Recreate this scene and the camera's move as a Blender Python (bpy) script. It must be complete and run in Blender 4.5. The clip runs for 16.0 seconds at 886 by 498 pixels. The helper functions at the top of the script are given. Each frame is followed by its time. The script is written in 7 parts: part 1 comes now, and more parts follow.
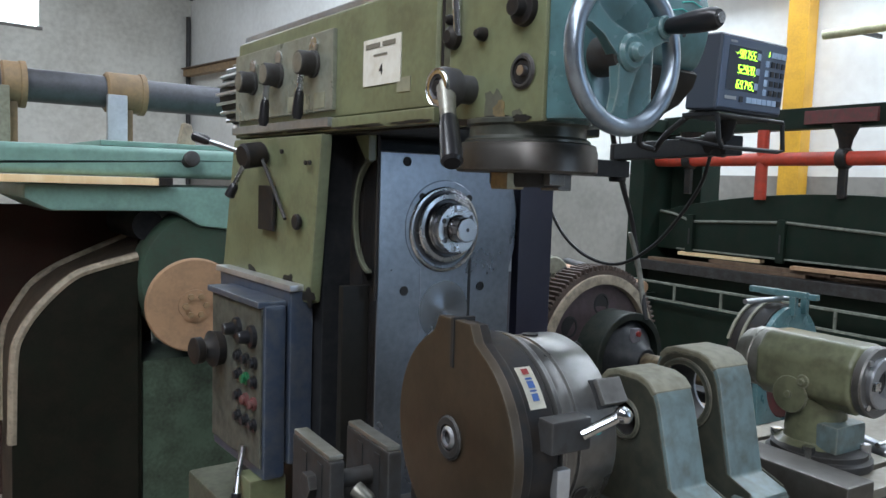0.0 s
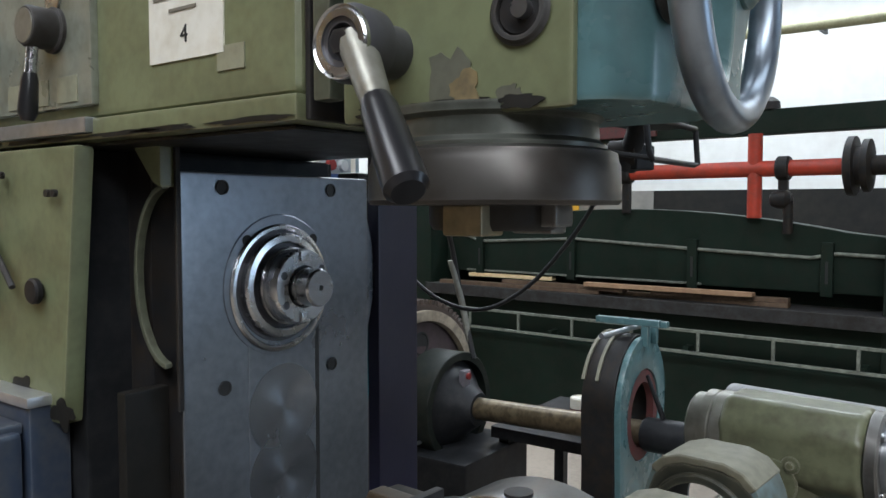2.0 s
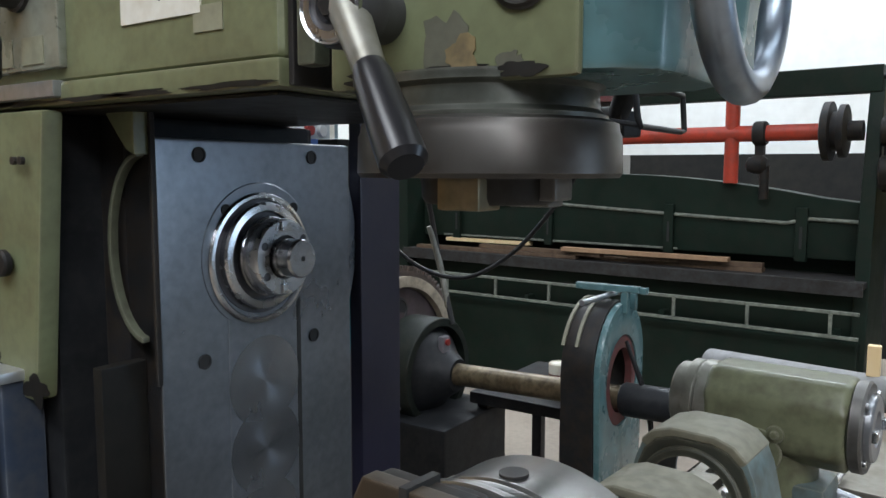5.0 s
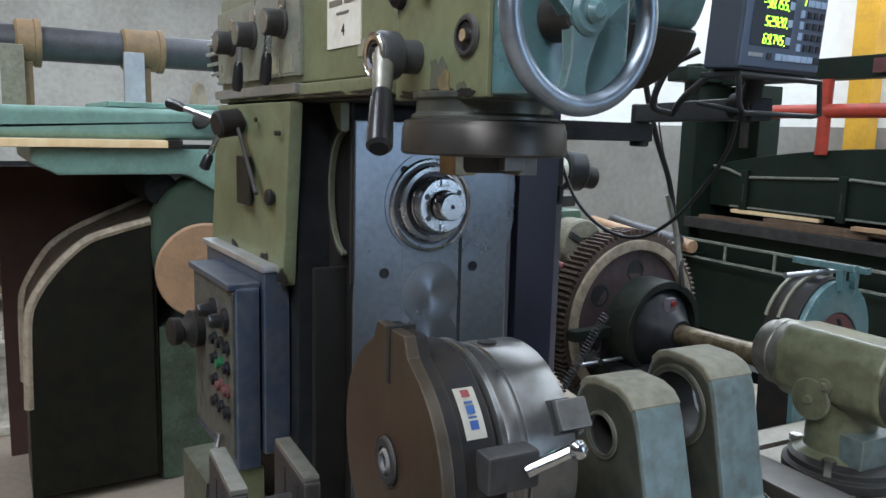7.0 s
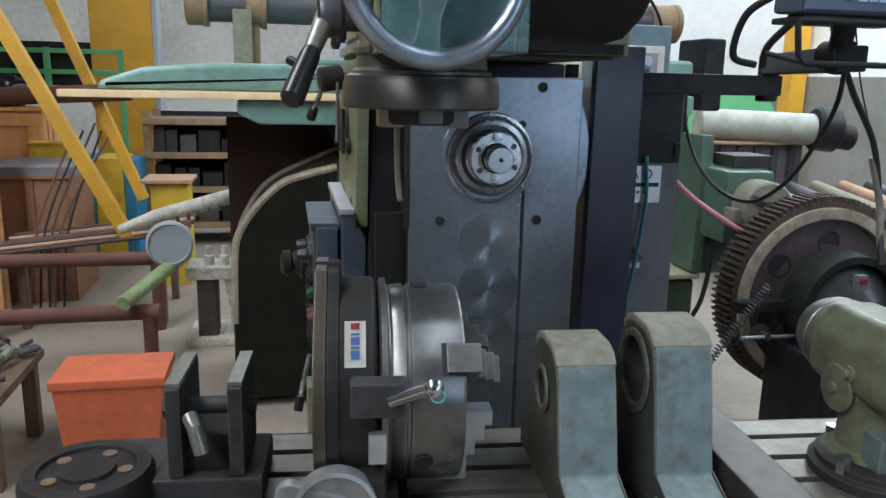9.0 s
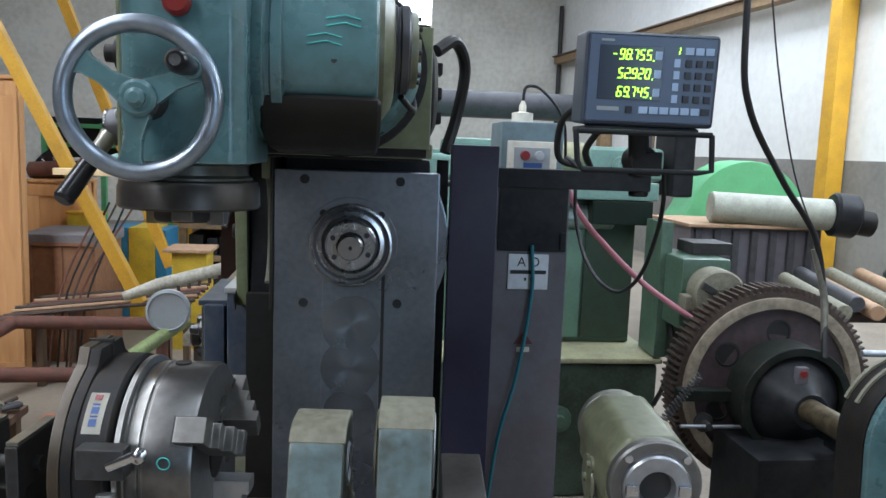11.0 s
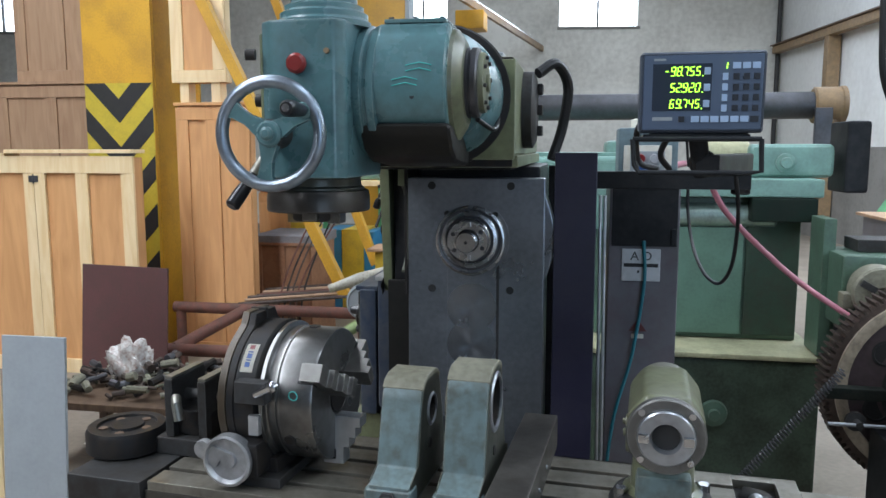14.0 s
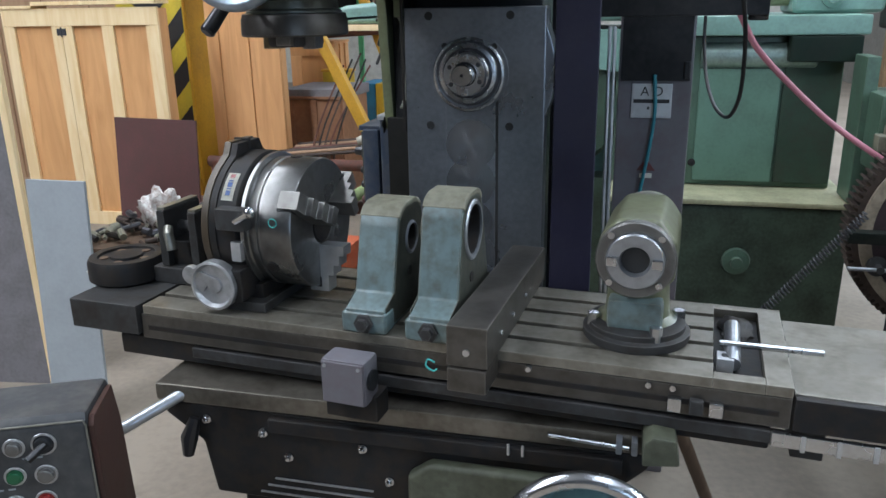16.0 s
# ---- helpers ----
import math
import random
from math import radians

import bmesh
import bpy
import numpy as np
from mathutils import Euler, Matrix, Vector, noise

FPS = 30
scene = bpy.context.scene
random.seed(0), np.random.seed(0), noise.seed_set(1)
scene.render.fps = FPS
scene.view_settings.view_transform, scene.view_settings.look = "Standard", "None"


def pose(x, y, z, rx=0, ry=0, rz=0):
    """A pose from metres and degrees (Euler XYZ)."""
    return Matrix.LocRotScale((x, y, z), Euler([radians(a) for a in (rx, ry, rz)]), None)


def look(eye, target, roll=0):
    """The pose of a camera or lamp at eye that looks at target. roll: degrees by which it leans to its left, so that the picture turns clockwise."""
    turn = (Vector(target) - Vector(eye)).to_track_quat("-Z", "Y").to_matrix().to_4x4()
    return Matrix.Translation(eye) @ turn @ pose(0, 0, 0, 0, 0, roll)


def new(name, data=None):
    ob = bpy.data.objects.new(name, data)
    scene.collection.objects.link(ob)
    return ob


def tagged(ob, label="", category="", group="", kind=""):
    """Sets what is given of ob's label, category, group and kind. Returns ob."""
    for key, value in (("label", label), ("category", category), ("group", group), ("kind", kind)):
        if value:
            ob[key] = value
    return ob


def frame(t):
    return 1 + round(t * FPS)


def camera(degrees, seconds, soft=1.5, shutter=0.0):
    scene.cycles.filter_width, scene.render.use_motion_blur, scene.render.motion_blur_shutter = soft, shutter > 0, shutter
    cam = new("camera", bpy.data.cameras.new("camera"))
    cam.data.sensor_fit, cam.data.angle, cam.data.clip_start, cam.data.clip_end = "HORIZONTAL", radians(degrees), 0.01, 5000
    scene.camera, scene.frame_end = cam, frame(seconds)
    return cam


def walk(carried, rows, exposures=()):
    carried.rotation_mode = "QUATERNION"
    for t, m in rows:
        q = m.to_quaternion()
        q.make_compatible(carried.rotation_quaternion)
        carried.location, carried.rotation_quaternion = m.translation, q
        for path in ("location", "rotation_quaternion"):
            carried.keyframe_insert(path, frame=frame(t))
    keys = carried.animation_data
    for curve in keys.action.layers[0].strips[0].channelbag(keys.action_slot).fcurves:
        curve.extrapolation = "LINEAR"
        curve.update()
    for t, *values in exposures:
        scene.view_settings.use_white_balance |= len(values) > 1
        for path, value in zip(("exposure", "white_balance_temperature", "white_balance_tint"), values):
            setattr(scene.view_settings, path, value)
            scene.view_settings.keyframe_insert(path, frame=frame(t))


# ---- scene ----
cam = camera(60.0, 16.0)
PATH = [
    (0, (-0.274, 0.082, 1.585), (0.91, 1.685, 1.42), 1.8),
    (0.5, (-0.213, 0.171, 1.585), (1.034, 1.724, 1.41), 2.2),
    (1, (-0.053, 0.344, 1.607), (1.244, 1.859, 1.465), 1.4),
    (1.5, (0.003, 0.502, 1.605), (1.403, 1.927, 1.506), 1.6),
    (2, (-0.007, 0.671, 1.606), (1.615, 1.836, 1.503), -0.0),
    (2.5, (-0.019, 0.75, 1.599), (1.71, 1.748, 1.469), 0.7),
    (3, (-0.023, 0.755, 1.602), (1.73, 1.706, 1.449), 1.4),
    (3.2, (-0.008, 0.76, 1.609), (1.732, 1.732, 1.445), 1.0),
    (5.3, (0.016, 0.669, 1.617), (1.626, 1.837, 1.41), -0.0),
    (5.5, (0.042, 0.607, 1.621), (1.59, 1.856, 1.413), 0.1),
    (6, (0.128, 0.438, 1.635), (1.315, 2.028, 1.385), 0.1),
    (6.5, (0.074, 0.325, 1.646), (1.154, 1.984, 1.364), -0.7),
    (7, (-0.026, 0.134, 1.641), (1.025, 1.809, 1.341), 1.5),
    (7.5, (-0.019, 0.039, 1.642), (1.011, 1.723, 1.32), 0.7),
    (8, (0.129, -0.069, 1.63), (1.017, 1.682, 1.249), 1.9),
    (8.2, (0.189, -0.11, 1.631), (0.974, 1.685, 1.229), 1.8),
    (10.3, (0.784, -0.131, 1.69), (0.873, 1.827, 1.291), 1.7),
    (10.5, (0.836, -0.161, 1.685), (1.005, 1.806, 1.365), 3.0),
    (11, (0.922, -0.327, 1.723), (1.136, 1.645, 1.471), 2.1),
    (11.5, (1.007, -0.405, 1.759), (1.106, 1.584, 1.571), 0.3),
    (12, (1.153, -0.449, 1.772), (0.974, 1.538, 1.639), 0.5),
    (12.5, (1.207, -0.495, 1.783), (0.864, 1.471, 1.641), -0.3),
    (13, (1.184, -0.595, 1.781), (0.829, 1.365, 1.608), -0.2),
    (13.5, (1.196, -0.648, 1.778), (0.878, 1.316, 1.58), -0.4),
    (14, (1.227, -0.666, 1.752), (0.879, 1.287, 1.494), -0.0),
    (14.5, (1.323, -0.651, 1.728), (0.938, 1.278, 1.367), 0.7),
    (15, (1.374, -0.647, 1.709), (0.956, 1.259, 1.273), -0.4),
    (15.5, (1.38, -0.623, 1.68), (0.948, 1.255, 1.147), -0.3),
    (16, (1.383, -0.623, 1.669), (0.919, 1.226, 1.065), -1.0),
]
walk(cam, [(t, look(eye, target, roll)) for t, eye, target, roll in PATH],
     exposures=[(0, 0.03, 6000, 10), (2.5, -0.05, 6200, 10), (5.8, -0.03, 6200, 10), (6.8, 0.06, 6000, 10), (8.2, 0.06, 6000, 10), (11, 0.08, 5980, 10), (12.5, 0.05, 5950, 10), (16, 0.13, 5900, 10)])
# ---------------------------------------------------------------- light
world = bpy.data.worlds.new("sky")
scene.world = world
world.use_nodes = True
wn = world.node_tree.nodes
sky = wn.new("ShaderNodeTexSky")
sky.sky_type = "NISHITA"
sky.sun_disc = False
sky.sun_elevation, sky.sun_rotation = radians(45), radians(200)
world.node_tree.links.new(sky.outputs[0], wn["Background"].inputs[0])
wn["Background"].inputs[1].default_value = 0.12


def area_lamp(name, eye, target, sx, sy, watts, colour=(1, 1, 1)):
    d = bpy.data.lights.new(name, "AREA")
    d.shape, d.size, d.size_y, d.energy, d.color = "RECTANGLE", sx, sy, watts, colour
    ob = new(name, d)
    ob.matrix_basis = look(eye, target)
    return ob


# unseen skylights hung under the closed roof, and a lamp added behind the walk
area_lamp("unseen_skylight", (-3.2, -0.6, 6.4), (-2.9, 1.2, 0), 1.6, 12.0, 900, (0.96, 0.98, 1.0))
area_lamp("unseen_skylight", (6.3, 4.4, 5.4), (7.5, 4.5, 2.0), 12.5, 1.2, 860, (0.86, 0.93, 1.0))
area_lamp("unseen_skylight", (2.6, 2.5, 6.2), (2.6, 2.7, 0), 1.2, 12.0, 240, (0.86, 0.93, 1.0))
area_lamp("unseen_skylight", (1.0, 11.5, 6.0), (1.0, 12.5, 0), 6.0, 1.6, 350, (0.86, 0.92, 1.0))
# added lamp, no gate there: front light and glare on the column face
area_lamp("added_front_lamp", (5.2, -7.4, 2.5), (1.1, 1.6, 1.4), 2.8, 3.2, 108, (0.62, 0.80, 1.0))

# ---------------------------------------------------------------- materials


def material(name, colour, rough=0.5, metal=0.0, vary=0.18, scale=6.0, dirt=(0.05, 0.045, 0.035), dirty=0.25, bump=0.06, grain=60.0, spec=0.5, edge=None):
    """Base colour with two scales of variation, worn patches of dirt and a fine relief."""
    m = bpy.data.materials.new(name)
    m.use_nodes = True
    nt = m.node_tree
    n, l = nt.nodes, nt.links
    b = n["Principled BSDF"]
    b.inputs["Roughness"].default_value, b.inputs["Metallic"].default_value = rough, metal
    b.inputs["Specular IOR Level"].default_value = spec
    co = n.new("ShaderNodeTexCoord")
    big = n.new("ShaderNodeTexNoise")
    big.inputs["Scale"].default_value, big.inputs["Detail"].default_value, big.inputs["Roughness"].default_value = scale, 5, 0.6
    fine = n.new("ShaderNodeTexNoise")
    fine.inputs["Scale"].default_value, fine.inputs["Detail"].default_value = grain, 4
    l.new(co.outputs["Object"], big.inputs["Vector"])
    l.new(co.outputs["Object"], fine.inputs["Vector"])
    lo = n.new("ShaderNodeValToRGB")
    lo.color_ramp.elements[0].position, lo.color_ramp.elements[1].position = 0.3, 0.7
    lo.color_ramp.elements[0].color = (*[c * (1 - vary) for c in colour], 1)
    lo.color_ramp.elements[1].color = (*[min(1, c * (1 + vary)) for c in colour], 1)
    l.new(big.outputs["Fac"], lo.inputs["Fac"])
    mask = n.new("ShaderNodeValToRGB")
    mask.color_ramp.elements[0].position, mask.color_ramp.elements[1].position = 0.50, 0.78
    mask.color_ramp.elements[0].color, mask.color_ramp.elements[1].color = (0, 0, 0, 1), (dirty, dirty, dirty, 1)
    mul = n.new("ShaderNodeMath")
    mul.operation = "MULTIPLY_ADD"
    mul.inputs[1].default_value, mul.inputs[2].default_value = 0.45, 0.0
    l.new(fine.outputs["Fac"], mul.inputs[0])
    add = n.new("ShaderNodeMath")
    add.operation = "ADD"
    l.new(mul.outputs[0], add.inputs[0])
    stain = n.new("ShaderNodeTexNoise")
    stain.inputs["Scale"].default_value, stain.inputs["Detail"].default_value = scale * 2.3, 6
    l.new(co.outputs["Object"], stain.inputs["Vector"])
    half = n.new("ShaderNodeMath")
    half.operation = "MULTIPLY"
    half.inputs[1].default_value = 0.75
    l.new(stain.outputs["Fac"], half.inputs[0])
    l.new(half.outputs[0], add.inputs[1])
    l.new(add.outputs[0], mask.inputs["Fac"])
    mix = n.new("ShaderNodeMix")
    mix.data_type = "RGBA"
    l.new(mask.outputs["Color"], mix.inputs["Factor"])
    l.new(lo.outputs["Color"], mix.inputs["A"])
    mix.inputs["B"].default_value = (*dirt, 1)
    colour_out = mix.outputs["Result"]
    if edge:
        # bare or pale paint where the edges have been knocked
        bv, ge, dt, rp, mu, ew = n.new("ShaderNodeBevel"), n.new("ShaderNodeNewGeometry"), n.new("ShaderNodeVectorMath"), n.new("ShaderNodeValToRGB"), n.new("ShaderNodeMath"), n.new("ShaderNodeMix")
        bv.samples, bv.inputs["Radius"].default_value = 4, 0.006
        dt.operation, mu.operation, ew.data_type = "DOT_PRODUCT", "MULTIPLY", "RGBA"
        l.new(bv.outputs[0], dt.inputs[0])
        l.new(ge.outputs["Normal"], dt.inputs[1])
        rp.color_ramp.elements[0].position, rp.color_ramp.elements[1].position = 0.80, 0.97
        rp.color_ramp.elements[0].color, rp.color_ramp.elements[1].color = (1, 1, 1, 1), (0, 0, 0, 1)
        l.new(dt.outputs["Value"], rp.inputs["Fac"])
        l.new(rp.outputs["Color"], mu.inputs[0])
        l.new(stain.outputs["Fac"], mu.inputs[1])
        l.new(mu.outputs[0], ew.inputs["Factor"])
        l.new(colour_out, ew.inputs["A"])
        ew.inputs["B"].default_value = (*edge, 1)
        colour_out = ew.outputs["Result"]
    l.new(colour_out, b.inputs["Base Color"])
    rr = n.new("ShaderNodeMapRange")
    rr.inputs["To Min"].default_value, rr.inputs["To Max"].default_value = max(0.05, rough - 0.10), min(1, rough + 0.22)
    l.new(big.outputs["Fac"], rr.inputs["Value"])
    l.new(rr.outputs[0], b.inputs["Roughness"])
    if bump:
        bp = n.new("ShaderNodeBump")
        bp.inputs["Strength"].default_value, bp.inputs["Distance"].default_value = bump * 4, 0.003
        l.new(add.outputs[0], bp.inputs["Height"])
        l.new(bp.outputs[0], b.inputs["Normal"])
    return m


def plain(name, colour, rough=0.5, metal=0.0, glow=0.0):
    m = bpy.data.materials.new(name)
    m.use_nodes = True
    b = m.node_tree.nodes["Principled BSDF"]
    b.inputs["Base Color"].default_value = (*colour, 1)
    b.inputs["Roughness"].default_value, b.inputs["Metallic"].default_value = rough, metal
    if glow:
        b.inputs["Emission Color"].default_value, b.inputs["Emission Strength"].default_value = (*colour, 1), glow
    return m


def wood(name, light, dark, stretch=(3, 3, 0.35), rough=0.6):
    m = bpy.data.materials.new(name)
    m.use_nodes = True
    n, l = m.node_tree.nodes, m.node_tree.links
    b = n["Principled BSDF"]
    b.inputs["Roughness"].default_value = rough
    co, mp = n.new("ShaderNodeTexCoord"), n.new("ShaderNodeMapping")
    mp.inputs["Scale"].default_value = stretch
    info = n.new("ShaderNodeObjectInfo")
    sh = n.new("ShaderNodeVectorMath")
    sh.operation = "MULTIPLY_ADD"
    l.new(info.outputs["Random"], sh.inputs[0])
    sh.inputs[1].default_value = (7, 5, 3)
    l.new(co.outputs["Object"], sh.inputs[2])
    l.new(sh.outputs[0], mp.inputs["Vector"])
    g = n.new("ShaderNodeTexNoise")
    g.inputs["Scale"].default_value, g.inputs["Detail"].default_value, g.inputs["Distortion"].default_value = 5, 6, 1.2
    l.new(mp.outputs[0], g.inputs["Vector"])
    r = n.new("ShaderNodeValToRGB")
    r.color_ramp.elements[0].position, r.color_ramp.elements[1].position = 0.3, 0.68
    r.color_ramp.elements[0].color, r.color_ramp.elements[1].color = (*dark, 1), (*light, 1)
    l.new(g.outputs["Fac"], r.inputs["Fac"])
    l.new(r.outputs["Color"], b.inputs["Base Color"])
    bp = n.new("ShaderNodeBump")
    bp.inputs["Strength"].default_value, bp.inputs["Distance"].default_value = 0.2, 0.002
    l.new(g.outputs["Fac"], bp.inputs["Height"])
    l.new(bp.outputs[0], b.inputs["Normal"])
    return m


OLIVE = material("olive_paint", (0.165, 0.185, 0.10), 0.31, vary=0.09, scale=5, dirt=(0.085, 0.078, 0.045), dirty=0.55, edge=(0.30, 0.28, 0.19))
SEA = material("sea_green_paint", (0.098, 0.192, 0.205), 0.22, vary=0.05, scale=7, dirt=(0.045, 0.07, 0.07), dirty=0.45, edge=(0.33, 0.38, 0.36))
MINT = material("mint_green_paint", (0.20, 0.34, 0.29), 0.30, vary=0.08, scale=4, dirt=(0.11, 0.17, 0.14), dirty=0.5, edge=(0.42, 0.46, 0.40))
PALE = material("grey_green_paint", (0.140, 0.195, 0.198), 0.32, vary=0.10, scale=12, dirt=(0.07, 0.068, 0.05), dirty=0.7, edge=(0.33, 0.32, 0.26))
DARKGREEN = material("dark_green_paint", (0.008, 0.018, 0.012), 0.45, vary=0.25, scale=4, dirt=(0.02, 0.02, 0.015), dirty=0.5, spec=0.2)
STEEL = material("machined_steel", (0.46, 0.48, 0.51), 0.30, 0.8, vary=0.12, scale=4, dirt=(0.10, 0.09, 0.08), dirty=0.35, bump=0.02)
PADSTEEL = material("plain_scraped_steel", (0.27, 0.295, 0.335), 0.24, 0.75, vary=0.07, scale=3, dirt=(0.09, 0.09, 0.09), dirty=0.4, bump=0.008)
FACE = material("scraped_steel", (0.27, 0.295, 0.335), 0.24, 0.75, vary=0.07, scale=3, dirt=(0.09, 0.09, 0.09), dirty=0.4, bump=0.008, edge=(0.45, 0.46, 0.47))
BRIGHT = material("bright_steel", (0.62, 0.63, 0.65), 0.2, 1.0, vary=0.08, scale=8, dirt=(0.2, 0.19, 0.17), dirty=0.25, bump=0.01)
IRON = material("dark_cast_iron", (0.055, 0.055, 0.055), 0.5, 0.35, vary=0.25, scale=8, dirt=(0.03, 0.022, 0.015), dirty=0.6, spec=0.2, edge=(0.16, 0.155, 0.15))
LANDSTEEL = material("bare_worn_table_top", (0.235, 0.218, 0.18), 0.33, 0.5, vary=0.14, scale=7, dirt=(0.08, 0.062, 0.04), dirty=0.55, edge=(0.5, 0.47, 0.4))
BARSTEEL = material("dark_oiled_bar", (0.095, 0.087, 0.076), 0.33, 0.6, vary=0.2, scale=8, dirt=(0.035, 0.028, 0.02), dirty=0.5, edge=(0.3, 0.28, 0.25))
TABLE = material("oiled_table_steel", (0.19, 0.172, 0.142), 0.30, 0.65, vary=0.16, scale=7, dirt=(0.05, 0.037, 0.024), dirty=0.55, edge=(0.40, 0.37, 0.31))
GREASE = material("greasy_black", (0.016, 0.016, 0.017), 0.45, vary=0.3, scale=10, dirt=(0.04, 0.028, 0.017), dirty=0.5, spec=0.2, edge=(0.07, 0.065, 0.06))
BLACK = material("black_paint", (0.015, 0.016, 0.018), 0.38, vary=0.25, scale=8, dirt=(0.05, 0.05, 0.05), dirty=0.3, spec=0.2)
NAVY = material("blue_black_guard", (0.026, 0.025, 0.050), 0.30, vary=0.2, scale=4, dirt=(0.045, 0.042, 0.06), dirty=0.4)
BLUEGREY = material("blue_grey_paint", (0.036, 0.050, 0.080), 0.28, vary=0.2, scale=9, dirt=(0.13, 0.125, 0.11), dirty=0.35, edge=(0.26, 0.28, 0.30))
GREYCAB = material("grey_cabinet_paint", (0.14, 0.135, 0.150), 0.32, vary=0.10, scale=5, dirt=(0.10, 0.05, 0.055), dirty=0.3)
RUBBER = plain("black_rubber", (0.012, 0.012, 0.013), 0.45)
PLASTIC = plain("black_plastic", (0.014, 0.014, 0.016), 0.3)
YELLOW = material("crane_yellow_paint", (0.62, 0.335, 0.022), 0.45, vary=0.07, scale=2, dirt=(0.28, 0.15, 0.03), dirty=0.45)
HAZARD = material("hazard_yellow", (0.56, 0.43, 0.035), 0.5, vary=0.06, scale=4, dirty=0.18)
HAZBLACK = material("hazard_black", (0.02, 0.02, 0.02), 0.55, dirty=0.2)
PLY = wood("plywood", (0.70, 0.38, 0.16), (0.56, 0.285, 0.11), (2.2, 2.2, 0.3))
PINE = wood("pine_batten", (0.86, 0.68, 0.41), (0.76, 0.55, 0.28))
OLDPLY = wood("weathered_plywood", (0.42, 0.27, 0.16), (0.32, 0.19, 0.11))
TIMBER = wood("old_timber", (0.16, 0.105, 0.065), (0.09, 0.055, 0.035))
CARDWOOD = wood("brown_chipboard", (0.30, 0.15, 0.075), (0.22, 0.10, 0.05), (2, 2, 2))
MAROON = material("maroon_board", (0.115, 0.048, 0.045), 0.6, vary=0.1, scale=3, dirty=0.3)
PALEBOARD = material("pale_grey_board", (0.33, 0.36, 0.38), 0.55, vary=0.06, scale=3, dirty=0.12)
RED = material("red_pipe_paint", (0.45, 0.045, 0.02), 0.45, dirty=0.4)
RUST = material("rusty_red_pipe", (0.14, 0.052, 0.035), 0.7, vary=0.3, scale=8, dirty=0.5)
OCHRE = material("ochre_paint", (0.26, 0.17, 0.085), 0.5, vary=0.15, scale=5, dirty=0.4)
WHITEWALL = material("white_wall", (0.77, 0.77, 0.735), 0.9, vary=0.035, scale=0.35, dirt=(0.42, 0.40, 0.36), dirty=0.3, bump=0.02, grain=9)
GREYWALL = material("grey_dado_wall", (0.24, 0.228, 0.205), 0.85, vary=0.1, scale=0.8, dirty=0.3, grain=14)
DARKDADO = material("darker_dado_wall", (0.0156, 0.0153, 0.0144), 0.8, vary=0.12, scale=0.8, dirty=0.3, grain=14, spec=0.2)
CONCRETE = material("concrete_floor", (0.27, 0.225, 0.175), 0.7, vary=0.06, scale=0.9, dirt=(0.06, 0.05, 0.04), dirty=0.35, bump=0.08, grain=30)
BACKWALL = material("dark_unseen_wall", (0.17, 0.165, 0.155), 0.9, vary=0.12, scale=0.8, dirty=0.4, grain=14)
ROOFMAT = material("roof_sheet", (0.10, 0.10, 0.10), 0.8, dirty=0.5)
PAPER = material("paper_label", (0.72, 0.70, 0.62), 0.7, vary=0.05, scale=10, dirt=(0.45, 0.38, 0.26), dirty=0.4, bump=0)
TIN = material("aluminium_plate", (0.62, 0.63, 0.64), 0.35, 0.8, vary=0.08, dirty=0.2)
INK = plain("black_ink", (0.02, 0.02, 0.02), 0.6)
GREENMACHINE = material("machine_green_paint", (0.092, 0.158, 0.110), 0.32, vary=0.1, scale=3, dirt=(0.03, 0.03, 0.025), dirty=0.45, edge=(0.25, 0.28, 0.20))
GLOW = plain("lit_digits", (0.45, 1.0, 0.05), 0.4, glow=3.0)
REDPLASTIC = plain("red_plastic", (0.20, 0.016, 0.014), 0.35)
GREENPLASTIC = plain("green_plastic", (0.015, 0.10, 0.04), 0.35)
PINKHOSE = plain("pink_hose", (0.42, 0.16, 0.20), 0.45)
TEALCABLE = plain("teal_cable", (0.02, 0.17, 0.21), 0.4)
SWIRL = material("swirl_scraped_steel", (0.32, 0.345, 0.385), 0.18, 0.86, vary=0.07, scale=3, dirt=(0.09, 0.09, 0.09), dirty=0.3, bump=0.0)
sb_, sn_, sl_ = SWIRL.node_tree.nodes["Principled BSDF"], SWIRL.node_tree.nodes, SWIRL.node_tree.links
sb_.inputs["Anisotropic Rotation"].default_value = 0.25
tan = sn_.new("ShaderNodeTangent")
tan.direction_type, tan.axis = "RADIAL", "Y"
sl_.new(tan.outputs[0], sb_.inputs["Tangent"])
far_, away_, co_ = sn_.new("ShaderNodeMapRange"), sn_.new("ShaderNodeVectorMath"), sn_.new("ShaderNodeTexCoord")
away_.operation = "LENGTH"
far_.inputs["From Min"].default_value, far_.inputs["From Max"].default_value = 0.035, 0.076
far_.inputs["To Min"].default_value, far_.inputs["To Max"].default_value = 0.9, 0.0
sl_.new(co_.outputs["Object"], away_.inputs[0])
sl_.new(away_.outputs["Value"], far_.inputs["Value"])
sl_.new(far_.outputs[0], sb_.inputs["Anisotropic"])
WHEELSTEEL = material("worn_wheel_steel", (0.33, 0.385, 0.45), 0.30, 0.85, vary=0.15, scale=12, dirt=(0.1, 0.1, 0.1), dirty=0.4, bump=0.01)
OLIVEPALE = material("pale_olive_paint", (0.155, 0.165, 0.098), 0.27, vary=0.14, scale=10, dirt=(0.05, 0.042, 0.025), dirty=0.6, edge=(0.34, 0.33, 0.26))
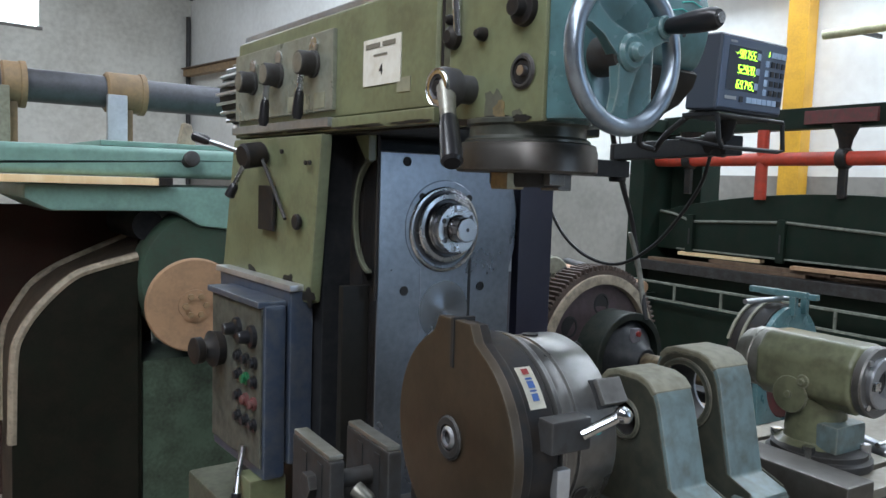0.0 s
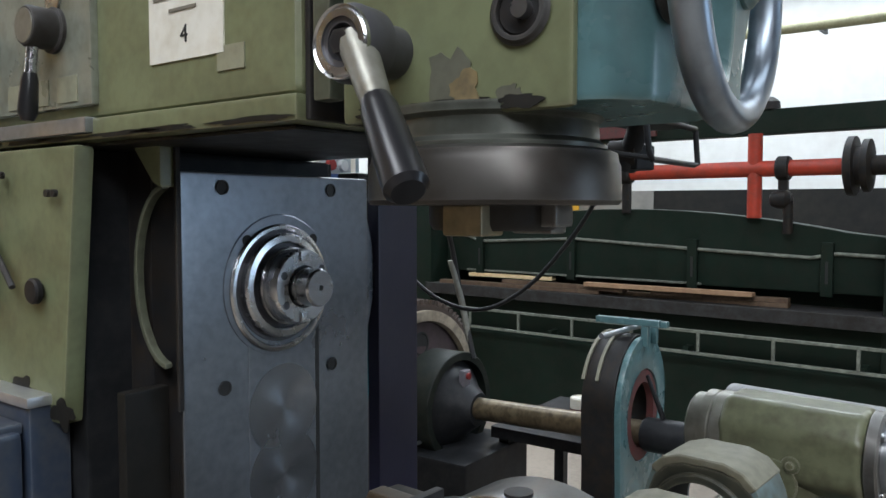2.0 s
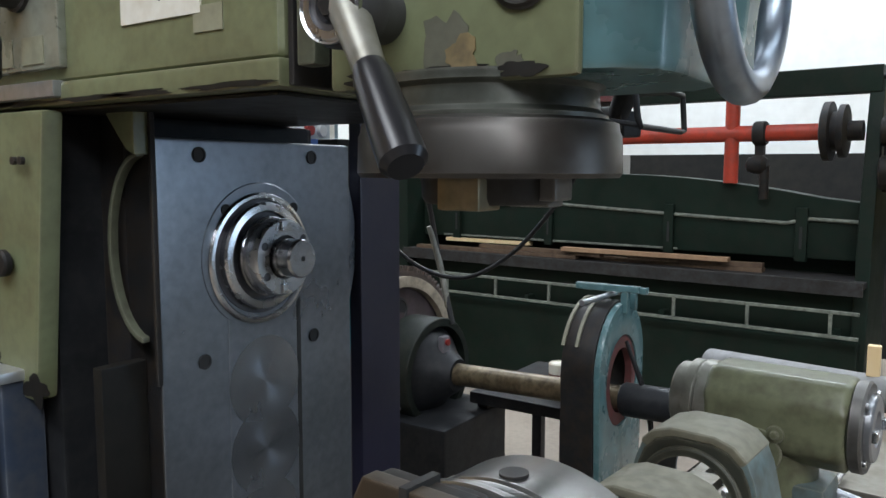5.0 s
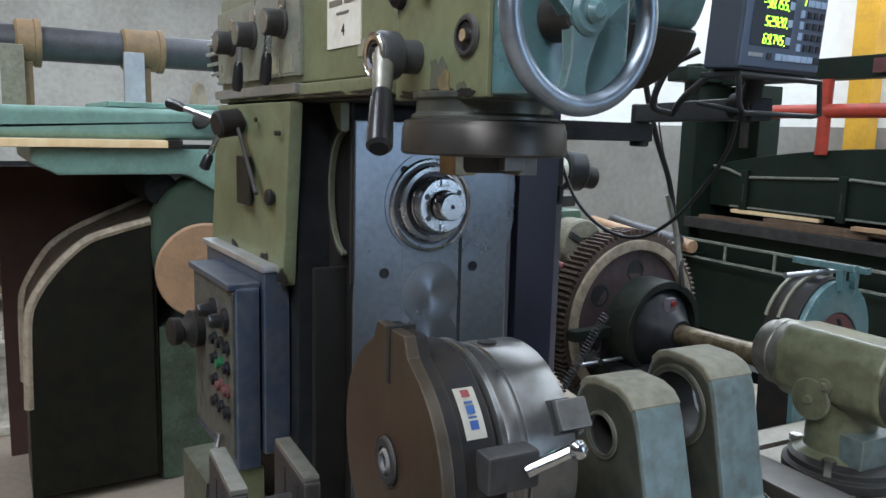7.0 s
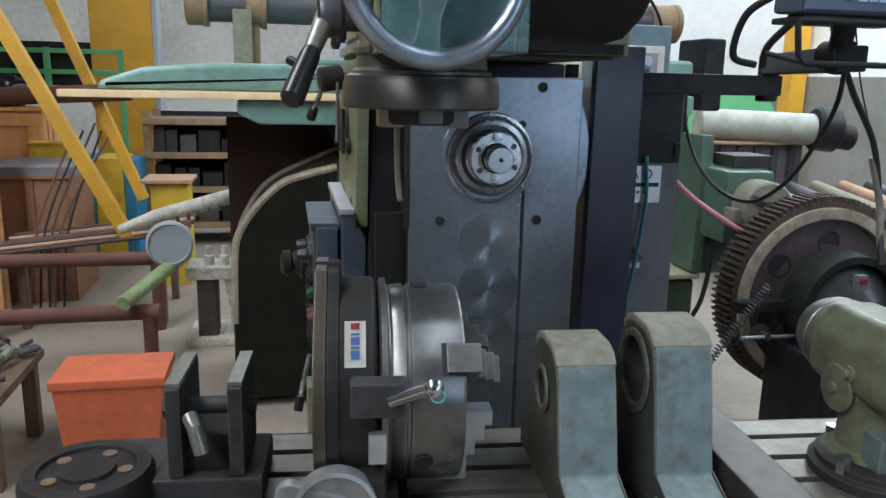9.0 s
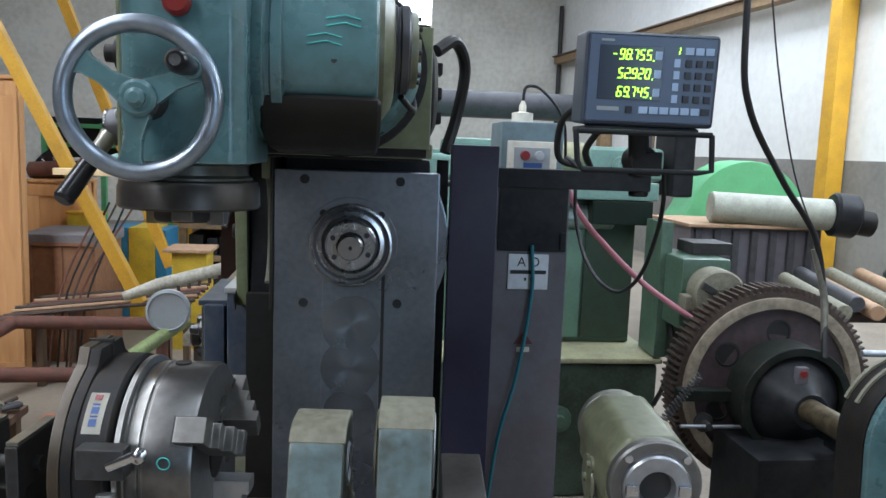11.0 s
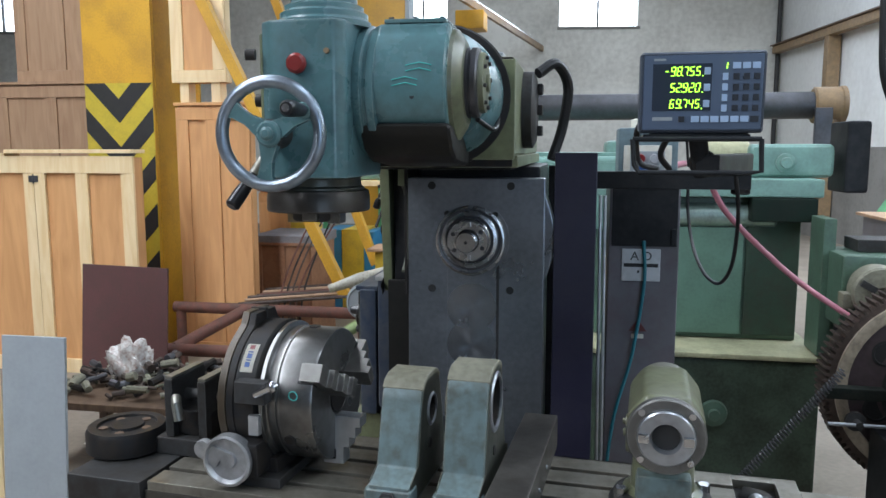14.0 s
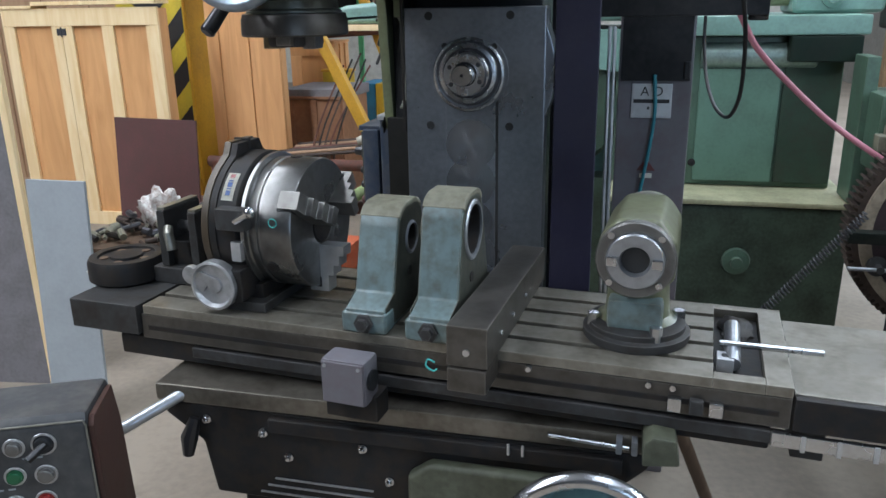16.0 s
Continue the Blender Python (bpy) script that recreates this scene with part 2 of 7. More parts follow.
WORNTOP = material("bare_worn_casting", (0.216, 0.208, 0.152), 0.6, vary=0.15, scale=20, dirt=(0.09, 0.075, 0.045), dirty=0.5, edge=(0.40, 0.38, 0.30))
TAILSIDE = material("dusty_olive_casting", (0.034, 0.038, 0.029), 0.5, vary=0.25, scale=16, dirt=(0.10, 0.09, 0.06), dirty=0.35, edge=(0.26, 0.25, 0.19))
BROWNPLATE = material("oiled_brown_plate", (0.0637, 0.0468, 0.0299), 0.36, 0.3, vary=0.2, scale=7, dirt=(0.035, 0.028, 0.02), dirty=0.5, edge=(0.2, 0.17, 0.13))
CHUCKSTEEL = material("turned_chuck_steel", (0.20, 0.198, 0.192), 0.25, 0.85, vary=0.14, scale=6, dirt=(0.06, 0.05, 0.04), dirty=0.45, bump=0.0, edge=(0.5, 0.5, 0.48))
ALU = material("cast_aluminium", (0.50, 0.51, 0.52), 0.4, 0.85, vary=0.12, scale=14, dirt=(0.12, 0.11, 0.1), dirty=0.4)
RAGMAT = material("white_rag", (0.72, 0.70, 0.67), 0.8, vary=0.12, scale=16, dirt=(0.25, 0.12, 0.06), dirty=0.8)
BLUEBOX = material("blue_grey_enamel", (0.17, 0.24, 0.27), 0.45, vary=0.1, scale=8, dirty=0.3)
REDFADE = material("faded_red_paint", (0.13, 0.035, 0.035), 0.6, vary=0.2, scale=10, dirty=0.6)
BLUEINK = plain("blue_ink", (0.03, 0.08, 0.25), 0.5)
DROCASE = plain("charcoal_case", (0.045, 0.055, 0.075), 0.4)
DROFACE = plain("slate_membrane", (0.085, 0.115, 0.175), 0.35)
DROGLASS = plain("dark_window", (0.035, 0.045, 0.065), 0.15)
KEYGREY = plain("pale_blue_key", (0.36, 0.48, 0.66), 0.5)
KEYDARK = plain("dark_key", (0.02, 0.022, 0.028), 0.4)
LEDGE = material("dusty_cream_paint", (0.42, 0.41, 0.25), 0.6, vary=0.12, scale=4, dirty=0.35)
DARKMINT = material("deep_green_paint", (0.045, 0.075, 0.052), 0.45, vary=0.2, scale=5, dirty=0.5, spec=0.2)
SILVERMINT = material("worn_bare_apron", (0.32, 0.42, 0.38), 0.3, 0.4, vary=0.15, scale=6, dirty=0.4)
RIMTAN = material("tan_worn_edge", (0.36, 0.30, 0.22), 0.55, vary=0.15, scale=9, dirty=0.5)
GUARD = material("shaded_green_sheet", (0.009, 0.010, 0.0065), 0.6, vary=0.3, scale=5, dirt=(0.02, 0.014, 0.01), dirty=0.5, spec=0.12)
GUARDTOP = material("lit_brown_sheet", (0.16, 0.125, 0.095), 0.55, vary=0.25, scale=7, dirty=0.4, spec=0.3)
DISCWOOD = material("brown_fibre_disc", (0.33, 0.20, 0.11), 0.65, vary=0.12, scale=6, dirty=0.3)
RUSTPANEL = material("rust_brown_panel", (0.060, 0.030, 0.024), 0.6, vary=0.2, scale=4, dirty=0.4, spec=0.2)
STEELDARK = material("dull_grey_steel", (0.11, 0.11, 0.12), 0.35, 0.6, vary=0.15, scale=6, dirty=0.4, spec=0.3)
RUSTIRON = material("rusty_iron", (0.085, 0.06, 0.048), 0.6, 0.3, vary=0.3, scale=12, dirt=(0.03, 0.025, 0.02), dirty=0.6)
BASEGREEN = material("oily_dark_base_green", (0.0608, 0.0893, 0.0608), 0.42, vary=0.2, scale=3, dirt=(0.018, 0.018, 0.013), dirty=0.75, spec=0.35)
JAWSTEEL = material("dark_jaw_steel", (0.17, 0.165, 0.155), 0.38, 0.7, vary=0.15, scale=12, dirty=0.4, edge=(0.4, 0.39, 0.37))
DOORGREEN = material("faded_door_green", (0.13, 0.235, 0.175), 0.42, vary=0.06, scale=3, dirt=(0.04, 0.05, 0.04), dirty=0.3)
ARCHIRON = material("green_black_casting", (0.008, 0.012, 0.0095), 0.45, vary=0.25, scale=8, dirty=0.3, spec=0.25)
STATIONFACE = material("grimy_button_plate", (0.085, 0.088, 0.07), 0.5, vary=0.15, scale=14, dirt=(0.02, 0.02, 0.018), dirty=0.7)
OLIVEDARK = material("dirty_olive_casting", (0.085, 0.092, 0.062), 0.42, vary=0.25, scale=16, dirt=(0.03, 0.026, 0.018), dirty=0.6, edge=(0.2, 0.2, 0.15))
PURPLEIRON = material("purple_brown_iron", (0.105, 0.075, 0.08), 0.5, 0.3, vary=0.2, scale=9, dirty=0.5)
WORNSTEEL = material("dull_worn_steel", (0.28, 0.275, 0.24), 0.34, 0.7, vary=0.15, scale=9, dirt=(0.1, 0.09, 0.06), dirty=0.5)
QUILLSTEEL = material("brown_oiled_steel", (0.075, 0.070, 0.064), 0.33, 0.65, vary=0.2, scale=7, dirt=(0.035, 0.025, 0.018), dirty=0.5, bump=0.012, edge=(0.28, 0.26, 0.24))
QUILLIRON = material("grimy_grey_green_casting", (0.085, 0.092, 0.078), 0.30, 0.35, vary=0.3, scale=10, dirt=(0.03, 0.026, 0.02), dirty=0.8, edge=(0.25, 0.25, 0.22))
BRASSY = material("brassy_worn_steel", (0.33, 0.28, 0.18), 0.35, 0.8, vary=0.2, scale=9, dirty=0.5)
GREYROLL = material("pale_grey_rubber", (0.25, 0.25, 0.25), 0.6, vary=0.08, scale=5, dirty=0.3)
ROLLERGREY = material("dusty_grey_roller", (0.36, 0.37, 0.30), 0.5, vary=0.1, scale=4, dirty=0.4)
SCUFF = material("scuffed_pale_edge", (0.20, 0.22, 0.18), 0.6, vary=0.3, scale=14, dirty=0.6)
SAFETYYELLOW = material("safety_yellow_paint", (0.62, 0.43, 0.03), 0.45, vary=0.08, scale=5, dirt=(0.2, 0.13, 0.05), dirty=0.35)
BRIGHTGREEN = material("bright_green_paint", (0.12, 0.42, 0.18), 0.5, vary=0.08, scale=3, dirty=0.2)
GREYFACE = material("grey_film_face", (0.20, 0.19, 0.20), 0.6, vary=0.12, scale=3, dirty=0.4)
BLUEPAINT = material("blue_paint", (0.03, 0.20, 0.36), 0.5, vary=0.12, scale=4, dirty=0.3)
GREENPIPE = material("pale_green_pipe_paint", (0.30, 0.38, 0.16), 0.5, vary=0.12, scale=8, dirty=0.4)
CREAM = material("cream_paint", (0.55, 0.53, 0.44), 0.55, vary=0.12, scale=9, dirt=(0.15, 0.12, 0.08), dirty=0.6)
ORANGE = material("orange_plastic", (0.55, 0.12, 0.045), 0.5, vary=0.08, scale=5, dirty=0.3)
CONSOLE = material("charcoal_console_paint", (0.04, 0.042, 0.045), 0.5, vary=0.2, scale=8, dirt=(0.2, 0.19, 0.17), dirty=0.25)
SHINYBLACK = plain("shiny_black_film", (0.012, 0.012, 0.016), 0.15)
SHAFTBROWN = material("brown_oiled_shaft", (0.17, 0.135, 0.085), 0.28, 0.6, vary=0.25, scale=12, dirt=(0.04, 0.03, 0.02), dirty=0.7)
FADEDINK = plain("faded_grey_ink", (0.17, 0.155, 0.12), 0.8)
PLATEGREY = material("worn_grey_plate", (0.27, 0.285, 0.235), 0.25, 0.3, vary=0.15, scale=9, dirt=(0.10, 0.10, 0.06), dirty=0.55, edge=(0.45, 0.44, 0.38))
ENDWALL = material("sooty_dimmed_end_wall", (0.60, 0.59, 0.53), 0.9, vary=0.10, scale=0.3, dirt=(0.26, 0.24, 0.20), dirty=0.55, bump=0.02, grain=9)
CHALK = plain("turquoise_chalk", (0.10, 0.50, 0.46), 0.9)
SKYGLOW = plain("bright_overcast", (0.9, 0.95, 1.0), 1.0, glow=7.0)

PRIMER = material("grey_primer", (0.10, 0.10, 0.07), 0.6, vary=0.2, scale=30, dirty=0.4)
FILLER = material("ochre_filler", (0.21, 0.155, 0.07), 0.65, vary=0.25, scale=40, dirty=0.5)
OILSHADE = material("black_oil_and_shade", (0.013, 0.0125, 0.011), 0.45, vary=0.3, scale=20, dirt=(0.022, 0.018, 0.014), dirty=0.3, spec=0.3)
OLDTAPE = material("yellowed_clear_tape", (0.27, 0.27, 0.19), 0.25, vary=0.1, scale=20, dirty=0.3)
cb_ = CHUCKSTEEL.node_tree.nodes["Principled BSDF"]
cb_.inputs["Anisotropic"].default_value, cb_.inputs["Anisotropic Rotation"].default_value = 0.6, 0.25
ct_ = CHUCKSTEEL.node_tree.nodes.new("ShaderNodeTangent")
ct_.direction_type, ct_.axis = "RADIAL", "X"
CHUCKSTEEL.node_tree.links.new(ct_.outputs[0], cb_.inputs["Tangent"])
# ---------------------------------------------------------------- shape helpers
SPACE = {}


def thing(name, label, category, base=(0, 0, 0), group="", kind="", m=None):
    """An Empty at the thing's base. Without m the parts are built in world places; with m in the thing's own."""
    ob = new(name)
    ob.empty_display_size = 0.05
    ob.matrix_basis = m if m is not None else Matrix.Translation(base)
    SPACE[ob] = Matrix.Identity(4) if m is not None else Matrix.Translation(base).inverted()
    return tagged(ob, label, category, group, kind)


def part(name, bm, mat, parent=None, label="", smooth=35):
    me = bpy.data.meshes.new(name)
    if parent is not None:
        bm.transform(SPACE[parent])
    bmesh.ops.recalc_face_normals(bm, faces=bm.faces)
    bm.to_mesh(me)
    bm.free()
    me.materials.append(mat)
    if smooth:
        me.shade_smooth()
        me.set_sharp_from_angle(angle=radians(smooth))
    ob = new(name, me)
    if smooth and 20 < len(me.polygons) < 400:
        # flat sides stay flat and only the rounded edges shade round
        ob.modifiers.new("weighted_normal", "WEIGHTED_NORMAL").keep_sharp = True
    if parent is not None:
        ob.parent = parent
        SPACE[ob] = SPACE[parent]
    if label:
        tagged(ob, label)
    return ob


def solo(name, bm, mat, label, category, group="", kind="", smooth=35):
    """A thing that is one single mesh, with its origin at its base."""
    xs = [v.co for v in bm.verts]
    base = Vector((sum(c.x for c in xs) / len(xs), sum(c.y for c in xs) / len(xs), min(c.z for c in xs)))
    bm.transform(Matrix.Translation(-base))
    ob = part(name, bm, mat, None, "", smooth)
    ob.location = base
    return tagged(ob, label, category, group, kind)


def bevel(bm, w, seg=2):
    if w > 0:
        es = [e for e in bm.edges if len(e.link_faces) == 2 and e.calc_face_angle(0) > 0.5]
        bmesh.ops.bevel(bm, geom=es, offset=w, segments=seg, affect="EDGES", profile=0.6)
    return bm


def box(x0, y0, z0, x1, y1, z1, w=0.004, seg=2):
    bm = bmesh.new()
    bmesh.ops.create_cube(bm, size=1, matrix=Matrix.Translation(((x0 + x1) / 2, (y0 + y1) / 2, (z0 + z1) / 2)) @ Matrix.Diagonal((abs(x1 - x0), abs(y1 - y0), abs(z1 - z0), 1)))
    return bevel(bm, w, seg)


def prism(pts, axis, a, b, w=0.004, seg=2):
    """A polygon drawn in the two other axes (in the order x, y, z), pushed along the axis from a to b."""
    def at(p, d):
        return {"x": (d, p[0], p[1]), "y": (p[0], d, p[1]), "z": (p[0], p[1], d)}[axis]
    bm = bmesh.new()
    lo, hi = [bm.verts.new(at(p, a)) for p in pts], [bm.verts.new(at(p, b)) for p in pts]
    bm.faces.new(lo)
    bm.faces.new(hi[::-1])
    for i in range(len(pts)):
        j = (i + 1) % len(pts)
        bm.faces.new((lo[j], lo[i], hi[i], hi[j]))
    bmesh.ops.recalc_face_normals(bm, faces=bm.faces)
    return bevel(bm, w, seg)


def frame_of(p, way):
    q = Vector(way).normalized().to_track_quat("Z", "Y").to_matrix().to_4x4()
    return Matrix.Translation(p) @ q


def lathe(p, way, profile, seg=40, cap=True):
    """Turns (radius, distance along the way) round the axis that starts at p."""
    bm = bmesh.new()
    m = frame_of(p, way)
    rings = []
    for r, d in profile:
        rings.append([bm.verts.new(m @ Vector((r * math.cos(2 * math.pi * i / seg), r * math.sin(2 * math.pi * i / seg), d))) for i in range(seg)])
    for a, b in zip(rings, rings[1:]):
        for i in range(seg):
            j = (i + 1) % seg
            bm.faces.new((a[i], a[j], b[j], b[i]))
    if cap:
        bm.faces.new(rings[0][::-1])
        bm.faces.new(rings[-1])
    return bm


def cyl(p, q, r, r2=None, seg=28, w=0.0):
    L = (Vector(q) - Vector(p)).length
    r2 = r if r2 is None else r2
    if w:
        return lathe(p, Vector(q) - Vector(p), [(r - w, 0), (r, w), (r2, L - w), (r2 - w, L)], seg)
    return lathe(p, Vector(q) - Vector(p), [(r, 0), (r2, L)], seg)


def ring(p, way, r_in, r_out, depth, seg=48, w=0.004):
    """A flat ring with a hole."""
    pr = [(r_in, 0), (r_out - w, 0), (r_out, w), (r_out, depth - w), (r_out - w, depth), (r_in, depth), (r_in, 0)]
    return lathe(p, way, pr, seg, cap=False)


def torus(p, way, R, r, seg=56, sub=12):
    pr = [(R + r * math.cos(2 * math.pi * k / sub), r * math.sin(2 * math.pi * k / sub)) for k in range(sub + 1)]
    bm = lathe(p, way, pr, seg, cap=False)
    bmesh.ops.remove_doubles(bm, verts=bm.verts, dist=1e-5)
    return bm


def spline(pts, n=10):
    """A smooth line through the points."""
    P = [Vector(p) for p in pts]
    P = [2 * P[0] - P[1]] + P + [2 * P[-1] - P[-2]]
    out = []
    for i in range(1, len(P) - 2):
        for k in range(n):
            t = k / n
            a, b, c, d = P[i - 1], P[i], P[i + 1], P[i + 2]
            out.append(0.5 * ((2 * b) + (c - a) * t + (2 * a - 5 * b + 4 * c - d) * t * t + (3 * b - a - 3 * c + d) * t ** 3))
    return out + [P[-2]]


def tube(pts, r, seg=10, smooth_n=0, radii=None):
    P = spline(pts, smooth_n) if smooth_n else [Vector(p) for p in pts]
    bm = bmesh.new()
    rings, up = [], None
    for i, p in enumerate(P):
        d = (P[min(i + 1, len(P) - 1)] - P[max(i - 1, 0)]).normalized()
        if up is None:
            up = d.orthogonal().normalized()
        up = (up - d * up.dot(d)).normalized()
        side = d.cross(up)
        rr = radii[i] if radii else r
        rings.append([bm.verts.new(p + rr * (up * math.cos(2 * math.pi * k / seg) + side * math.sin(2 * math.pi * k / seg))) for k in range(seg)])
    for a, b in zip(rings, rings[1:]):
        for k in range(seg):
            j = (k + 1) % seg
            bm.faces.new((a[k], a[j], b[j], b[k]))
    bm.faces.new(rings[0][::-1])
    bm.faces.new(rings[-1])
    return bm


def join(*bms):
    """Several closed shapes of one and the same piece, as one mesh."""
    out = bms[0]
    for b in bms[1:]:
        me = bpy.data.meshes.new("tmp")
        b.to_mesh(me)
        out.from_mesh(me)
        b.free()
        bpy.data.meshes.remove(me)
    return out


def moved(bm, m):
    bm.transform(m)
    return bm


def arc(cx, cy, r, a0, a1, n=10):
    return [(cx + r * math.cos(radians(a0 + (a1 - a0) * i / n)), cy + r * math.sin(radians(a0 + (a1 - a0) * i / n))) for i in range(n + 1)]


def bars(parent, mat, m, rows, name="print_line"):
    """Print too small to read: thin bars on a plate. Rows of x, y, width, height in the plate's own plane."""
    for x, y, w, h in rows:
        part(name, moved(box(x, y, 0, x + w, y + h, 0.0012, 0), m), mat, parent, smooth=0)


def words(text, size, mat, parent, m, name="lettering"):
    c = bpy.data.curves.new(name, "FONT")
    c.body, c.size, c.extrude, c.align_x, c.align_y = text, size, 0.0006, "CENTER", "CENTER"
    tmp = bpy.data.objects.new("tmp", c)
    scene.collection.objects.link(tmp)
    bpy.context.view_layer.update()
    me = bpy.data.meshes.new_from_object(tmp.evaluated_get(bpy.context.evaluated_depsgraph_get()))
    bm = bmesh.new()
    bm.from_mesh(me)
    bpy.data.objects.remove(tmp)
    bpy.data.curves.remove(c)
    bm.transform(m)
    return part(name, bm, mat, parent, smooth=0)


def own_origin(ob, p):
    """Moves a part's origin to the point p (in the thing's space)."""
    p = SPACE[ob] @ Vector(p)
    ob.data.transform(Matrix.Translation(-p))
    ob.location = p
    return ob


def patch(c, ru, rv, seed, n=26):
    """A ragged outline round c: worn paint and grime."""
    out = []
    for i in range(n):
        a = 2 * math.pi * i / n
        q = Vector((math.cos(a) * 1.7 + seed, math.sin(a) * 1.7, seed * 0.37))
        r = 1 + 0.55 * noise.noise(q) + 0.25 * noise.noise(q * 3.1)
        out.append((c[0] + ru * r * math.cos(a), c[1] + rv * r * math.sin(a)))
    return out
# ---------------------------------------------------------------- the hall
HALL = pose(5.6, 18.0, 0, 0, 0, 6.9)      # its corner; the end wall runs along -x, the side wall along -y


def hall_box(name, a, b, mat, label, category, w=0.0):
    ob = part(name, box(*a, *b, w), mat, None, "", 0)
    ob.matrix_basis = HALL
    return tagged(ob, label, category, kind="structure")


hall_box("floor", (-22, -32, -0.2), (0.4, 0.4, 0), CONCRETE, "stained brown-grey concrete workshop floor", "floor")
EAVE, RIDGE = 5.5, 8.2
WX = (-4.95, -3.2)
# end wall colour holds soot and the light falling off down the hall
hall_box("wall_north", (-22, 0, 0), (0.3, 0.3, 4.5), ENDWALL, "dirty white workshop end wall below the windows", "wall")
for a, b in ((-22, -19.3), (-16.8, -8.6), (-7.5, WX[0]), (WX[1], 0.3)):
    hall_box("wall_north_upper", (a, 0, 4.5), (b, 0.3, 5.45), ENDWALL, "dirty white end wall between the windows", "wall")
hall_box("wall_north_gable", (-22, 0, 5.45), (0.3, 0.3, 8.6), ENDWALL, "dirty white gable wall above the windows", "wall")
for k, (a, b) in enumerate(((-8.6, -7.5), WX, (-19.3, -16.8))):
    w = new("window_%d" % (k + 1))
    w.matrix_basis = HALL
    SPACE[w] = Matrix.Identity(4)
    tagged(w, "high workshop window blown out by daylight", "window", kind="structure")
    part("pane", box(a, 0.2, 4.5, b, 0.21, 5.45, 0), SKYGLOW, w, smooth=0)
    part("mullion", box((a + b) / 2 - 0.025, 0.14, 4.5, (a + b) / 2 + 0.025, 0.19, 5.45, 0.004), STEELDARK, w)
    m = (a + b) / 2
    part("mullion", box(m - 0.012, 0.1, 4.5, m + 0.012, 0.16, 5.45, 0.003), IRON, w)
    part("sill", box(a - 0.05, -0.05, 4.44, b + 0.05, 0.2, 4.5, 0.006), GREYWALL, w)
hall_box("wall_east", (0, -32, 1.79), (0.3, 0, 5.6), WHITEWALL, "white painted side wall of the workshop", "wall")
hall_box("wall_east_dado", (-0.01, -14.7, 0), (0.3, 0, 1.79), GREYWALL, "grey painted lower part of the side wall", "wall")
# this stretch of the dado has a much darker grey than the other
hall_box("wall_east_dado", (-0.01, -32, 0), (0.3, -14.7, 1.79), DARKDADO, "much darker grey lower part of the side wall", "wall")
# unseen walls closing the hall, kept dark to cut bounced light
hall_box("wall_west", (-22.3, -32, 0), (-22, 0.3, 8.6), BACKWALL, "unseen dark grey side wall closing the workshop", "wall")
hall_box("wall_south", (-22, -32.3, 0), (0.3, -32, 8.6), BACKWALL, "unseen dark grey wall behind the walk", "wall")
rf = part("ceiling", prism([(0.4, EAVE), (-11, RIDGE), (-22.4, EAVE + 0.0), (-22.4, EAVE + 0.12), (-11, RIDGE + 0.12), (0.4, EAVE + 0.12)], "y", -32.3, 0.3, 0), ROOFMAT, None, "", 0)
rf.matrix_basis = HALL
tagged(rf, "dark sheet roof with soot", "ceiling", kind="structure")
# side wall: long rail, posts and pilasters
rail = thing("wall_rail", "brown steel crane rail along the side wall", "rail", m=HALL)
part("beam", box(-0.28, -31, 3.85, -0.1, -0.2, 4.0, 0.01), OCHRE, rail)
part("flange", box(-0.33, -31, 4.003, -0.05, -0.2, 4.03, 0.004), TIMBER, rail)
for y in (-2.95, -9.5, -13.85, -19.2):
    p = thing("wall_post", "ochre steel post against the white wall", "post", group="posts along the side wall", m=HALL @ pose(-0.16, y, 0))
    part("web", box(-0.11, -0.1, 0, 0.12, 0.1, 3.848, 0.006), YELLOW if y < -8 else OCHRE, p)
    part("base_plate", box(-0.13, -0.16, 0, 0.14, 0.16, 0.02, 0.003), OCHRE, p)
# added pipe that stands for a dark stain in the corner
pipe = thing("corner_stain_pipe", "thin dark pipe added for a dark stain in the corner", "pipe", m=HALL)
part("run", cyl((-0.12, -0.12, 0.0), (-0.12, -0.12, 5.2), 0.05), IRON, pipe)

# ---------------------------------------------------------------- milling machine
XL, XR, YF = 0.70, 1.125, 1.665
SX, SZ = 0.897, 1.477                      # spindle axis
mill = thing("milling_machine", "large olive green milling machine with scraped column and swung head", "milling machine", (0.92, 1.9, 0))
part("column", box(XL + 0.02, YF + 0.078, 0.0, XR - 0.02, 2.36, 1.70, 0.012), BLACK, mill)
part("foot", box(0.38, 1.45, 0.0, 1.2, 2.5, 0.09, 0.02), OLIVE, mill)
# face with its milled centre channel
part("slideway_face", box(XL, YF, 0.10, XR, YF + 0.08, 1.665, 0.006), FACE, mill, "scraped grey steel column face")
part("centre_strip", box(0.825, YF - 0.0012, 0.12, 0.978, YF + 0.004, 1.39, 0.0006), FACE, mill)
part("slot", box(0.979, YF - 0.0015, 0.12, 0.9875, YF + 0.002, 1.40, 0), INK, mill)
for dx, dz in ((0.777, 1.32), (1.021, 1.32), (0.777, 1.641), (1.021, 1.641)):
    part("bolt_hole", lathe((dx, YF - 0.001, dz), (0, -1, 0), [(0.012, 0), (0.012, 0.002), (0.009, 0.002), (0.009, 0.0005)], 18), INK, mill)
# spots scraped in swirls on the strip
for z, r in ((1.262, 0.078), (1.145, 0.078), (1.02, 0.07)):
    own_origin(part("spot_facing", lathe((0.902, YF - 0.0012, z), (0, -1, 0), [(r, 0), (r, 0.0003), (0.001, 0.0004 + 0.0001 * (z > 1.2))], 72), SWIRL, mill), (0.902, YF, z))
